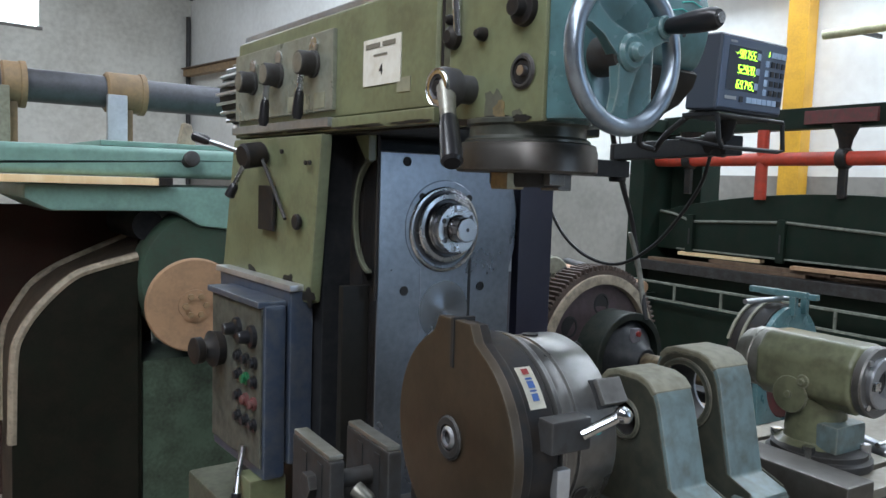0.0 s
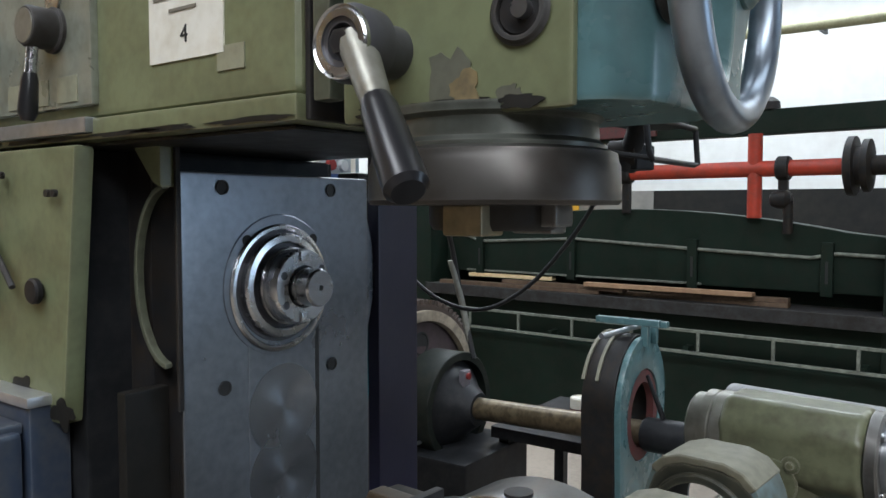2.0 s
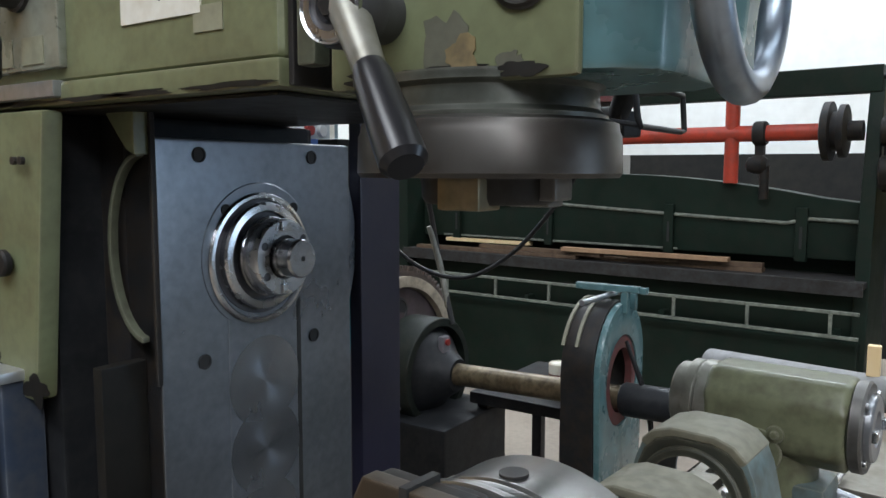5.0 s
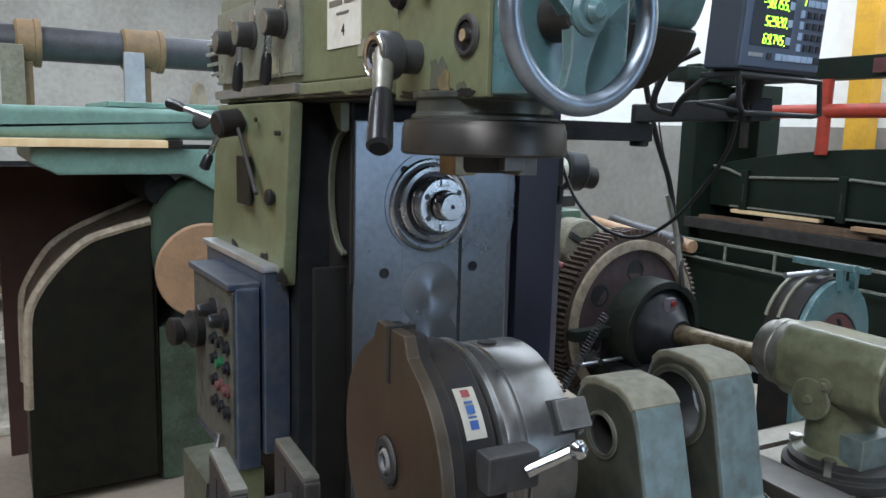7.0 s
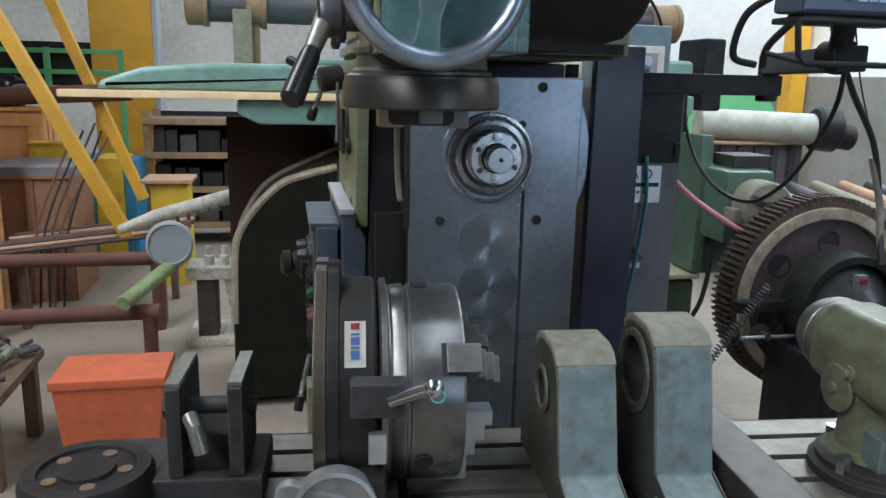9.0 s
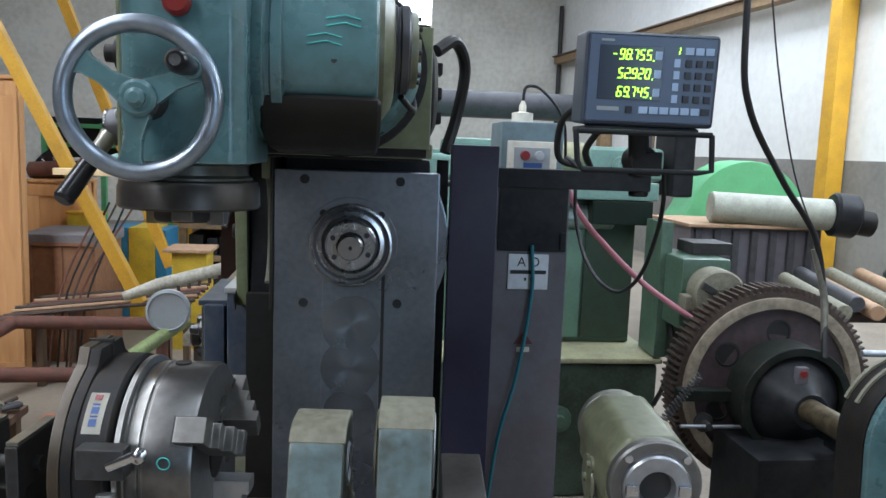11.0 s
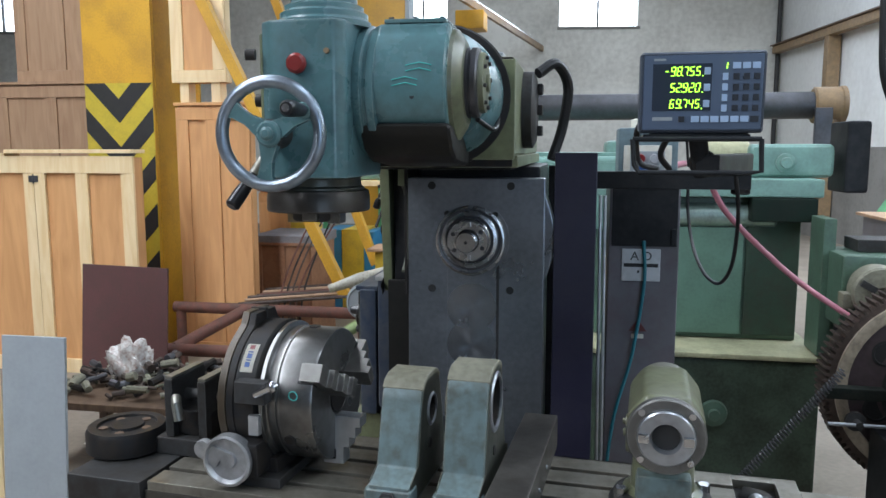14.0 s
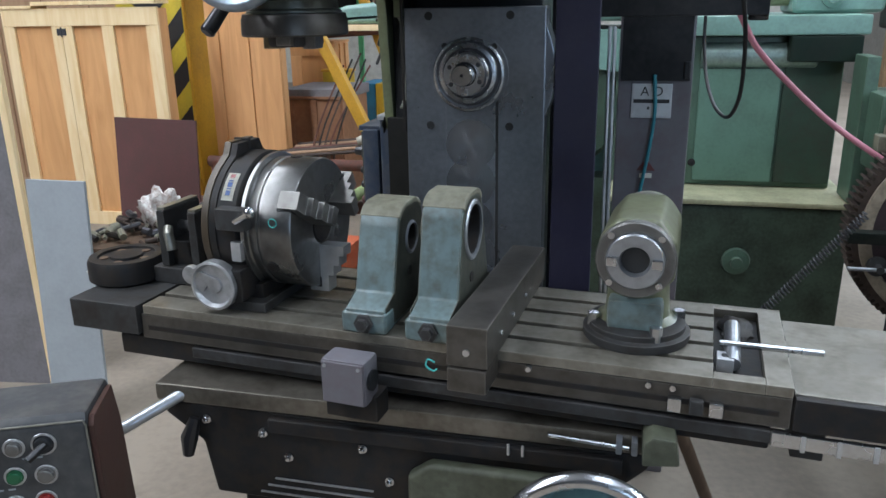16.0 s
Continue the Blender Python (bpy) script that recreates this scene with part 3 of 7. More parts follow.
# spindle nose: pad, dark channel, bright flange, nose and the arbor stub
part("spindle_pad", lathe((SX, YF + 0.002, SZ), (0, -1, 0), [(0.121, 0), (0.121, 0.0028), (0.1195, 0.0036), (0.02, 0.0036)], 72), PADSTEEL, mill, "", 8)
part("pad_lip", lathe((SX, YF - 0.0014, SZ - 0.005), (0, -1, 0), [(0.1095, 0), (0.1095, 0.003), (0.1065, 0.0065), (0.1015, 0.0075), (0.0985, 0.004), (0.0985, 0.0)], 80), BRIGHT, mill, "bright ground lip round the spindle flange")
for dx, dz in ((0.825, 1.555), (0.974, 1.553)):
    part("pad_bolt_hole", lathe((dx, YF - 0.0018, dz), (0, -1, 0), [(0.0095, 0), (0.0095, 0.0012), (0.0075, 0.0014), (0.0065, 0.0004)], 16), INK, mill)
part("pad_channel", ring((SX, YF - 0.0012, SZ), (0, -1, 0), 0.080, 0.0965, 0.0024, 72, 0.0004), STEELDARK, mill, "dark oily groove round the flange")
part("spindle_flange", lathe((SX, YF - 0.004, SZ), (0, -1, 0), [(0.0885, 0), (0.0885, 0.011), (0.0855, 0.015), (0.076, 0.017), (0.0735, 0.014), (0.0735, 0.002), (0.06, 0.002)], 80), BRIGHT, mill, "bright ground flange")
part("recess_ring", ring((SX, YF - 0.008, SZ), (0, -1, 0), 0.058, 0.0732, 0.003, 64, 0.0006), STEELDARK, mill)
part("spindle_nose", lathe((SX, YF - 0.008, SZ), (0, -1, 0), [(0.0655, 0), (0.0655, 0.018), (0.0635, 0.02), (0.0635, 0.046), (0.060, 0.051), (0.036, 0.051), (0.034, 0.046), (0.034, 0.03)], 72), BRIGHT, mill, "turned spindle nose")
part("nose_bore", cyl((SX, YF - 0.04, SZ), (SX, YF - 0.0545, SZ), 0.035, seg=40), INK, mill)
part("arbor_stub", lathe((SX, YF - 0.05, SZ), (0, -1, 0), [(0.0315, 0), (0.0315, 0.014), (0.029, 0.016), (0.029, 0.02), (0.0315, 0.022), (0.0315, 0.044), (0.0285, 0.048), (0.005, 0.048), (0.003, 0.044)], 48), BRIGHT, mill, "worn arbor stub with a centre hole")
part("centre_hole", cyl((SX, YF - 0.0975, SZ), (SX, YF - 0.0985, SZ), 0.0042, seg=14), INK, mill)
for k in range(6):
    a = radians(60 * k + 35)
    part("nose_hole", lathe((SX + 0.049 * math.cos(a), YF - 0.0588, SZ + 0.049 * math.sin(a)), (0, -1, 0), [(0.0068, 0), (0.0068, 0.0008), (0.005, 0.001), (0.0045, 0.0003)], 16), STEELDARK, mill)
for s in (-1, 1):
    part("drive_key", box(SX - 0.010, YF - 0.064, SZ + s * 0.051 - 0.009, SX + 0.010, YF - 0.052, SZ + s * 0.051 + 0.009, 0.002), BRIGHT, mill)

# left side cover: a leaning casting with a dark gap and a crescent cover behind the face
part("side_cover", prism([(1.75, 1.70), (2.31, 1.70), (2.40, 1.28), (1.80, 1.28)], "x", 0.585, 0.618, 0.008), OLIVE, mill)
part("side_core", box(0.622, 1.80, 0.1, 0.715, 2.36, 1.70, 0.008), BLACK, mill)
part("lower_cover", box(0.50, 1.80, 0.09, 0.70, 2.46, 0.66, 0.015), OLIVEDARK, mill)
part("name_plate", box(0.566, 1.985, 1.45, 0.576, 2.08, 1.57, 0.003), GREASE, mill, "dark oily cast name plate")
part("sight_glass", cyl((0.58, 1.853, 1.482), (0.567, 1.853, 1.482), 0.02, w=0.003), GREASE, mill)
for y, z in ((1.79, 1.63), (1.81, 1.63), (1.95, 1.66)):
    part("screw", cyl((0.578, y, z), (0.572, y, z), 0.006, seg=10), GREASE, mill)
rib = [(1.668 + 0.085 * math.cos(radians(a)), 1.505 + 0.14 * math.sin(radians(a))) for a in range(85, -86, -10)]
rib += [(1.668 + 0.0765 * math.cos(radians(a)), 1.505 + 0.1315 * math.sin(radians(a))) for a in range(-85, 86, 10)]
part("crescent_rib", prism(rib, "x", 0.676, 0.69, 0.003), OLIVEDARK, mill)
part("rib_arm", prism([(1.667, 1.638), (1.686, 1.645), (1.735, 1.70), (1.667, 1.70)], "x", 0.668, 0.698, 0.004), OLIVE, mill)
part("edge_strip", box(0.690, 1.660, 1.30, 0.6985, 1.6665, 1.70, 0.002), GREASE, mill)
part("inner_wall", box(0.700, 1.668, 0.1, 0.7015, 1.80, 1.70, 0), GREASE, mill)
part("round_boss", prism([(XR - 0.02 + 0.05 * max(0, math.cos(radians(-90 + 180 * i / 18))), 1.30 + 0.36 * i / 18) for i in range(19)] + [(XR - 0.05, 1.66), (XR - 0.05, 1.30)], "y", YF + 0.008, YF + 0.12, 0.006), FACE, mill)

# overarm with its control plate
AX0, AX1, AY0, AY1, AZ0, AZ1 = 0.605, 1.06, 1.31, 2.33, 1.705, 1.985
part("overarm", box(AX0, AY0, AZ0 + 0.03, AX1, AY1, AZ1, 0.014, 3), OLIVE, mill)
part("overarm_skirt", box(AX0 - 0.008, AY0 - 0.004, AZ0, AX1 + 0.01, AY1, AZ0 + 0.032, 0.006), OLIVE, mill)
# grease and the shadow under the arm, both painted as one black plate
part("overarm_underside", box(AX0 + 0.014, AY0 + 0.02, AZ0 - 0.006, AX1 - 0.01, AY1 - 0.01, AZ0 - 0.0005, 0.002), OILSHADE, mill, "underside of the arm, black with oil and painted shade")
# the arm's end is olive; this black plate paints in the dark gap
part("overarm_end", box(AX0 + 0.004, AY0 - 0.014, AZ0 + 0.002, AX1 - 0.004, AY0 - 0.0055, AZ1 - 0.004, 0.003), GREASE, mill, "black plate painting the shade at the arm end")
part("end_cover", box(0.90, AY0 - 0.022, AZ0 + 0.02, AX1 + 0.002, AY0 - 0.0145, AZ1 - 0.01, 0.004), OLIVE, mill)
part("wiper_strip", box(AX0 - 0.004, AY0 - 0.052, AZ0 + 0.02, AX0 + 0.02, AY0 - 0.026, AZ1 - 0.03, 0.004), OLIVEDARK, mill)
part("overarm_top_rail", box(AX0 + 0.02, 1.45, AZ1 - 0.002, AX0 + 0.075, AY1, AZ1 + 0.022, 0.006), STEEL, mill)
part("overarm_top_rail", box(AX1 - 0.1, 1.40, AZ1 - 0.002, AX1 - 0.04, AY1, AZ1 + 0.022, 0.006), STEEL, mill)
part("control_plate", box(AX0 - 0.012, 1.715, 1.755, AX0 + 0.002, 2.32, 1.945, 0.004), PLATEGREY, mill, "worn grey-green selector plate")
part("gear_rack", box(AX0 - 0.02, 1.72, 1.715, AX0 + 0.002, 2.33, 1.738, 0.004), STEEL, mill, "worn bright steel strip")
for y, z, ang, stick in ((2.185, 1.857, -15, 0), (2.015, 1.862, 8, 1), (1.81, 1.87, 10, 1)):
    k = part("speed_knob", lathe((AX0 - 0.012, y, z), (-1, 0, 0), [(0.034, 0), (0.034, 0.006), (0.03, 0.008), (0.03, 0.04), (0.027, 0.045)], 28), IRON, mill, "dark round gear selector knob")
    part("knob_face", lathe((AX0 - 0.0568, y, z), (-1, 0, 0), [(0.025, 0), (0.0245, 0.0015), (0.004, 0.002)], 28), WORNSTEEL, mill, "worn bare knob face")
    part("index_plate", lathe((AX0 - 0.0125, y, z + 0.045), (-1, 0, 0), [(0.02, 0), (0.02, 0.003), (0.018, 0.004)], 24), BRIGHT, mill)
    if stick:
        p0, p1 = Vector((AX0 - 0.045, y, z - 0.02)), Vector((AX0 - 0.052, y + 0.008, z - 0.135))
        sl = part("selector_lever", tube([p0, p0.lerp(p1, 0.45)], 0.008), BRIGHT, mill)
        part("lever_grip", tube([p0.lerp(p1, 0.4), p0.lerp(p1, 0.5), p0.lerp(p1, 0.9), p1], 0.012, radii=[0.009, 0.012, 0.014, 0.009]), PLASTIC, sl)
for y in (1.75, 1.83, 1.90):
    part("range_plate", box(AX0 - 0.014, y, 1.762, AX0 - 0.011, y + 0.055, 1.80, 0.001), OLDTAPE, mill, "small stained paper scale")
part("maker_label", box(AX0 - 0.0025, 1.437, 1.797, AX0 + 0.001, 1.588, 1.897, 0), PAPER, mill, "yellowed paper label")
LM = Matrix.Translation((AX0 - 0.0028, 1.513, 1.85)) @ Matrix(((0, 0, -1, 0), (-1, 0, 0, 0), (0, 1, 0, 0), (0, 0, 0, 1)))
bars(mill, FADEDINK, LM, [(-0.063, 0.027, 0.058, 0.010), (0.006, 0.027, 0.05, 0.010), (-0.03, 0.009, 0.055, 0.004)])
words("4", 0.032, INK, mill, LM @ Matrix.Translation((0, -0.022, 0)))
part("tape", box(AX0 - 0.002, 1.40, 1.775, AX0 + 0.001, 1.45, 1.805, 0), OLDTAPE, mill, "brittle strip of clear tape")
# motor at the rear
part("drive_motor", lathe((0.76, 2.33, 1.86), (0, 1, 0), [(0.10, 0), (0.105, 0.01), (0.105, 0.2), (0.11, 0.21), (0.11, 0.28), (0.09, 0.3)], 36), BLACK, mill, "motor with slotted fan cover")
for k in range(10):
    a = radians(k * 36)
    part("fan_slot", moved(box(-0.006, 0.03, 0, 0.006, 0.085, 0.004, 0.001), frame_of((0.76, 2.629, 1.86), (0, 1, 0)) @ pose(0, 0, 0, 0, 0, math.degrees(a))), BLACK, mill)
for k in range(24):
    a = radians(k * 15)
    part("cooling_fin", moved(box(0.103, -0.005, 0.02, 0.122, 0.005, 0.285, 0.002), frame_of((0.76, 2.33, 1.86), (0, 1, 0)) @ pose(0, 0, 0, 0, 0, math.degrees(a))), TIN, mill)
# front swivel
part("swivel_ring", lathe((0.875, 1.312, 1.885), (0, -1, 0), [(0.18, 0), (0.18, 0.02), (0.175, 0.026), (0.15, 0.03), (0.15, 0.05)], 64), GREASE, mill, "oily black swivel flange")
part("swivel_body", lathe((0.875, 1.27, 1.885), (0, -1, 0), [(0.16, 0), (0.158, 0.06), (0.14, 0.09), (0.13, 0.12)], 48), SEA, mill)
part("drum_band", lathe((0.737, 1.085, 1.88), (1, 0, 0), [(0.13, 0), (0.146, 0.004), (0.150, 0.012), (0.150, 0.022), (0.1445, 0.026), (0.1445, 0.032), (0.1495, 0.036), (0.1495, 0.052), (0.14, 0.056)], 72), SEA, mill, "rounded blue-green band beside the head")
part("drum_joint", cyl((0.70, 1.085, 1.875), (0.738, 1.085, 1.875), 0.128, seg=48), OILSHADE, mill)
front_ = arc(1.085, 1.89, 0.145, 128, 212, 16)
part("drum", prism([(1.215, 2.022), (0.998, 2.022)] + front_ + [(0.985, 1.80), (1.215, 1.80)], "x", 0.786, 0.945, 0.010, 3), SEA, mill, "blue-green swivel casting with chalk scribbles")
part("drum_lid", box(0.80, 1.0, 2.0225, 0.937, 1.21, 2.032, 0.003), SEA, mill)
# this black holds both the oil and the shade below the drum
part("drum_underside", prism([(0.958, 1.808), (0.970, 1.778), (1.0, 1.748), (1.06, 1.722), (1.26, 1.708), (1.26, 1.808)], "x", 0.748, 0.952, 0.016, 3), OILSHADE, mill, "underside black with oil and painted shade")
part("drum_end", lathe((0.944, 1.085, 1.895), (1, 0, 0), [(0.125, 0), (0.122, 0.010), (0.098, 0.026), (0.08, 0.03)], 56), OLIVEPALE, mill, "oily olive end casting")
for x in (0.812, 0.868, 0.925):
    part("lid_screw", cyl((x, 1.02, 2.032), (x, 1.02, 2.038), 0.006, seg=10), IRON, mill)
part("paint_chip", cyl((0.873, 0.9445, 1.862), (0.873, 0.9425, 1.862), 0.005, seg=9), INK, mill)
part("end_bearing", lathe((0.935, 1.085, 1.90), (1, 0, 0), [(0.078, 0), (0.078, 0.042), (0.0735, 0.044), (0.0735, 0.048), (0.078, 0.05), (0.078, 0.062), (0.074, 0.066), (0.055, 0.068)], 48), STEELDARK, mill)
part("end_cap", lathe((1.002, 1.085, 1.90), (1, 0, 0), [(0.068, 0), (0.066, 0.012), (0.02, 0.013), (0.02, 0.02)], 40), OLIVEPALE, mill)
for k in range(8):
    a = radians(45 * k + 10)
    part("cap_screw", cyl((1.007, 1.085 + 0.055 * math.cos(a), 1.90 + 0.055 * math.sin(a)), (1.021, 1.085 + 0.055 * math.cos(a), 1.90 + 0.055 * math.sin(a)), 0.0045, seg=12), IRON, mill)
part("grease_pipe", tube([(0.99, 1.12, 1.82), (1.02, 1.2, 1.80), (1.02, 1.28, 1.84), (1.0, 1.31, 1.93)], 0.006, smooth_n=8), RUBBER, mill)
for z in (1.74, 1.80):
    part("hex_bolt", cyl((1.02, 1.31, z), (1.02, 1.297, z), 0.012, seg=6), IRON, mill)
# cable cover on the other side of the arm
part("cable_cover", lathe((1.058, 1.62, 1.865), (1, 0, 0), [(0.11, 0), (0.11, 0.03), (0.09, 0.04), (0.06, 0.042)], 40), IRON, mill)
for dz in (-0.06, 0.0, 0.06):
    part("cover_clip", box(1.10, 1.60, 1.85 + dz, 1.115, 1.66, 1.88 + dz, 0.004), GREASE, mill)
part("cable_hose", tube([(1.10, 1.62, 1.97), (1.15, 1.66, 2.0), (1.185, 1.72, 1.94), (1.17, 1.74, 1.82), (1.14, 1.72, 1.72)], 0.016, smooth_n=10), RUBBER, mill, "black cable hose")

# vertical head
HX0, HX1, HY0, HY1, HZ0, HZ1 = 0.545, 0.742, 0.885, 1.185, 1.69, 2.02
part("head_housing", prism([(HX0, HY1), (HX0, 0.938), (HX0 + 0.010, 0.915), (HX0 + 0.035, 0.892), (HX0 + 0.065, HY0), (HX1 - 0.02, HY0), (HX1, HY0 + 0.02), (HX1, HY1)], "z", HZ0, HZ1, 0.008), SEA, mill, "blue-green head housing")
part("side_cover_plate", box(HX0 - 0.008, 0.938, 1.686, HX0 + 0.004, 1.18, 2.0, 0.006), OLIVE, mill, "olive side cover with flaked paint")
part("hole_rim", ring((HX0 - 0.006, 0.985, 1.765), (-1, 0, 0), 0.02, 0.028, 0.008), IRON, mill)
part("hole_plug", cyl((HX0 - 0.004, 0.985, 1.765), (HX0 - 0.011, 0.985, 1.765), 0.021, w=0.003), GREASE, mill)
part("plug_screw", cyl((HX0 - 0.010, 0.98, 1.765), (HX0 - 0.02, 0.98, 1.765), 0.008, seg=14), BRIGHT, mill)
part("hex_cap", lathe((HX0 - 0.006, 0.985, 1.86), (-1, 0, 0), [(0.028, 0), (0.026, 0.012), (0.015, 0.014), (0.014, 0.03)], 24), GREASE, mill)
for y, z, r in ((1.085, 1.835, 0.012), (1.165, 1.84, 0.022), (1.17, 1.87, 0.01)):
    part("plug", lathe((HX0 - 0.006, y, z), (-1, 0, 0), [(r, 0), (r * 0.9, 0.012), (r * 0.5, 0.02)], 16), GREASE, mill)
# bright tube added for the light seen through the gap behind the head
part("top_pipe", tube([(HX0 - 0.012, 1.15, 1.84), (HX0 - 0.016, 1.152, 1.9), (HX0 - 0.014, 1.153, 2.0)], 0.008), BRIGHT, mill)
# clamping lever
pv, le = Vector((0.483, 1.113, 1.747)), Vector((0.425, 1.012, 1.618))
part("lever_boss", lathe((HX0 - 0.006, 1.118, 1.747), (-1, 0, -0.02), [(0.024, 0), (0.024, 0.03), (0.033, 0.036), (0.034, 0.06), (0.03, 0.068), (0.016, 0.069), (0.014, 0.064)], 32), STEELDARK, mill)
part("boss_ring", ring((HX0 - 0.0735, 1.118, 1.7455), (-1, 0, -0.02), 0.021, 0.031, 0.004), BRIGHT, mill)
part("boss_screw", cyl((HX0 - 0.07, 1.118, 1.746), (HX0 - 0.079, 1.118, 1.746), 0.011, seg=6), GREASE, mill)
la = part("lever_arm", tube([pv, pv.lerp(le, 0.25), pv.lerp(le, 0.5)], 0.014, radii=[0.017, 0.0145, 0.0125], seg=18), WORNSTEEL, mill)
part("lever_grip", tube([pv.lerp(le, 0.42), pv.lerp(le, 0.5), pv.lerp(le, 0.85), pv.lerp(le, 0.97), pv.lerp(le, 1.0)], 0.02, radii=[0.0125, 0.0155, 0.0175, 0.0175, 0.013], seg=20), PLASTIC, la, "black plastic grip")
# quill
QX, QY = 0.622, 1.063
part("quill_collar", lathe((QX, QY, 1.697), (0, 0, -1), [(0.104, 0), (0.104, 0.008), (0.099, 0.012), (0.100, 0.028), (0.107, 0.033), (0.107, 0.038)], 72), QUILLIRON, mill, "oily collar under the head")
part("quill_flange", lathe((QX, QY, 1.660), (0, 0, -1), [(0.110, 0), (0.1165, 0.003), (0.1175, 0.010), (0.1195, 0.014), (0.1205, 0.046), (0.1175, 0.050), (0.05, 0.0505)], 80), QUILLSTEEL, mill, "brown oily steel quill flange")
part("quill_nose", lathe((QX, QY, 1.6105), (0, 0, -1), [(0.062, 0), (0.062, 0.018), (0.058, 0.024), (0.03, 0.024), (0.028, 0.018)], 48), IRON, mill)
part("drive_dog", box(QX - 0.068, QY - 0.03, 1.582, QX - 0.030, QY + 0.012, 1.6105, 0.003), BRASSY, mill, "brassy drive dog")
part("drive_dog", box(QX + 0.034, QY - 0.045, 1.582, QX + 0.066, QY + 0.0, 1.6105, 0.003), JAWSTEEL, mill)
part("drive_dog", box(QX - 0.015, QY - 0.075, 1.590, QX + 0.02, QY - 0.045, 1.6105, 0.003), JAWSTEEL, mill)
# handwheel on the head's front
WC = Vector((0.600, 0.838, 1.783))
part("wheel_shaft", cyl((WC.x, 0.89, WC.z), (WC.x, 0.83, WC.z), 0.03, w=0.004), IRON, mill)
hw = part("handwheel", torus(WC, (0, 1, 0), 0.106, 0.0135, 72, 14), WHEELSTEEL, mill, "worn bright steel handwheel")
part("hub", lathe(WC + Vector((0, 0.012, 0)), (0, -1, 0), [(0.027, 0), (0.027, 0.025), (0.022, 0.03), (0.014, 0.03), (0.014, 0.036), (0.008, 0.042)], 28), SEA, hw)
for ang in (28, 148, 262):
    d = Vector((math.cos(radians(ang)), 0, math.sin(radians(ang))))
    sd = Vector((-d.z, 0, d.x))
    bm = bmesh.new()
    vs = []
    for r, w, t in ((0.02, 0.02, 0.01), (0.055, 0.0125, 0.008), (0.085, 0.015, 0.007), (0.1, 0.024, 0.006)):
        c = WC + d * r
        vs.append([bm.verts.new(c + sd * w * s + Vector((0, t * q, 0))) for s, q in ((-1, -1), (1, -1), (1, 1), (-1, 1))])
    for a, b in zip(vs, vs[1:]):
        for i in range(4):
            bm.faces.new((a[i], a[(i + 1) % 4], b[(i + 1) % 4], b[i]))
    bm.faces.new(vs[0][::-1])
    bm.faces.new(vs[-1])
    part("spoke", bevel(bm, 0.003), SEA, hw)
hd = Vector((math.cos(radians(32)), 0, math.sin(radians(32)))) * 0.088
part("crank_boss", cyl(WC + hd + Vector((0, 0.012, 0)), WC + hd + Vector((0, -0.014, 0)), 0.017, w=0.003), SEA, hw)
part("crank_handle", lathe(WC + hd + Vector((0, -0.014, 0)), (0, -1, 0), [(0.009, 0), (0.012, 0.004), (0.0165, 0.05), (0.0165, 0.08), (0.012, 0.088)], 24), PLASTIC, hw)
part("crank_tip", cyl(WC + hd + Vector((0, -0.10, 0)), WC + hd + Vector((0, -0.106, 0)), 0.008, seg=16), BRIGHT, hw)
# top cap, stop button, sight
part("head_cap", lathe((0.655, 1.03, HZ1 - 0.002), (0, 0, 1), [(0.105, 0), (0.105, 0.012), (0.098, 0.018), (0.098, 0.03), (0.088, 0.036), (0.088, 0.046), (0.074, 0.052), (0.074, 0.09), (0.068, 0.098), (0.02, 0.1)], 56), SEA, mill)
part("draw_bolt", cyl((0.655, 1.03, 2.115), (0.655, 1.03, 2.135), 0.014, seg=6), BRIGHT, mill)
part("stop_button", lathe((0.645, HY0 + 0.002, 1.928), (0, -1, 0), [(0.018, 0), (0.018, 0.006), (0.021, 0.008), (0.021, 0.016), (0.015, 0.022)], 28), REDPLASTIC, mill, "red stop button")
part("oil_nipple", cyl((0.708, HY0 + 0.002, 1.953), (0.708, HY0 - 0.006, 1.953), 0.006, seg=12), OCHRE, mill)
part("side_plug", cyl((HX0, 0.90, 1.95), (HX0 - 0.02, 0.895, 1.95), 0.012, seg=14), IRON, mill)
for x, z, s in ((0.83, 1.885, 7), (0.86, 1.915, 9)):
    for k in range(2):
        y = 1.085 - math.sqrt(0.1452 ** 2 - (z - 1.89 + 0.012 * k) ** 2)
        part("chalk_mark", tube([(x, y - 0.001, z + 0.012 * k), (x + 0.03, y - 0.001, z + 0.006 + 0.012 * k), (x + 0.055, y - 0.0012, z + 0.012 * k)], 0.0012, seg=5), CHALK, mill)

# operating lever on the side, above the control station
part("star_hub", cyl((0.575, 2.07, 1.655), (0.51, 2.06, 1.645), 0.034, w=0.006), GREASE, mill)
for q, n in (((0.43, 2.21, 1.70), "star_lever"), ((0.485, 2.085, 1.535), "star_lever")):
    a, b = Vector((0.53, 2.06, 1.65)), Vector(q)
    stl = part(n, tube([a, a.lerp(b, 0.8)], 0.007), BRIGHT, mill)
    part("lever_knob", tube([a.lerp(b, 0.68), a.lerp(b, 0.75), a.lerp(b, 0.97), b], 0.013, radii=[0.008, 0.013, 0.014, 0.009]), PLASTIC, stl)
part("long_lever", tube([(0.56, 2.04, 1.64), (0.545, 1.86, 1.49)], 0.005), IRON, mill)
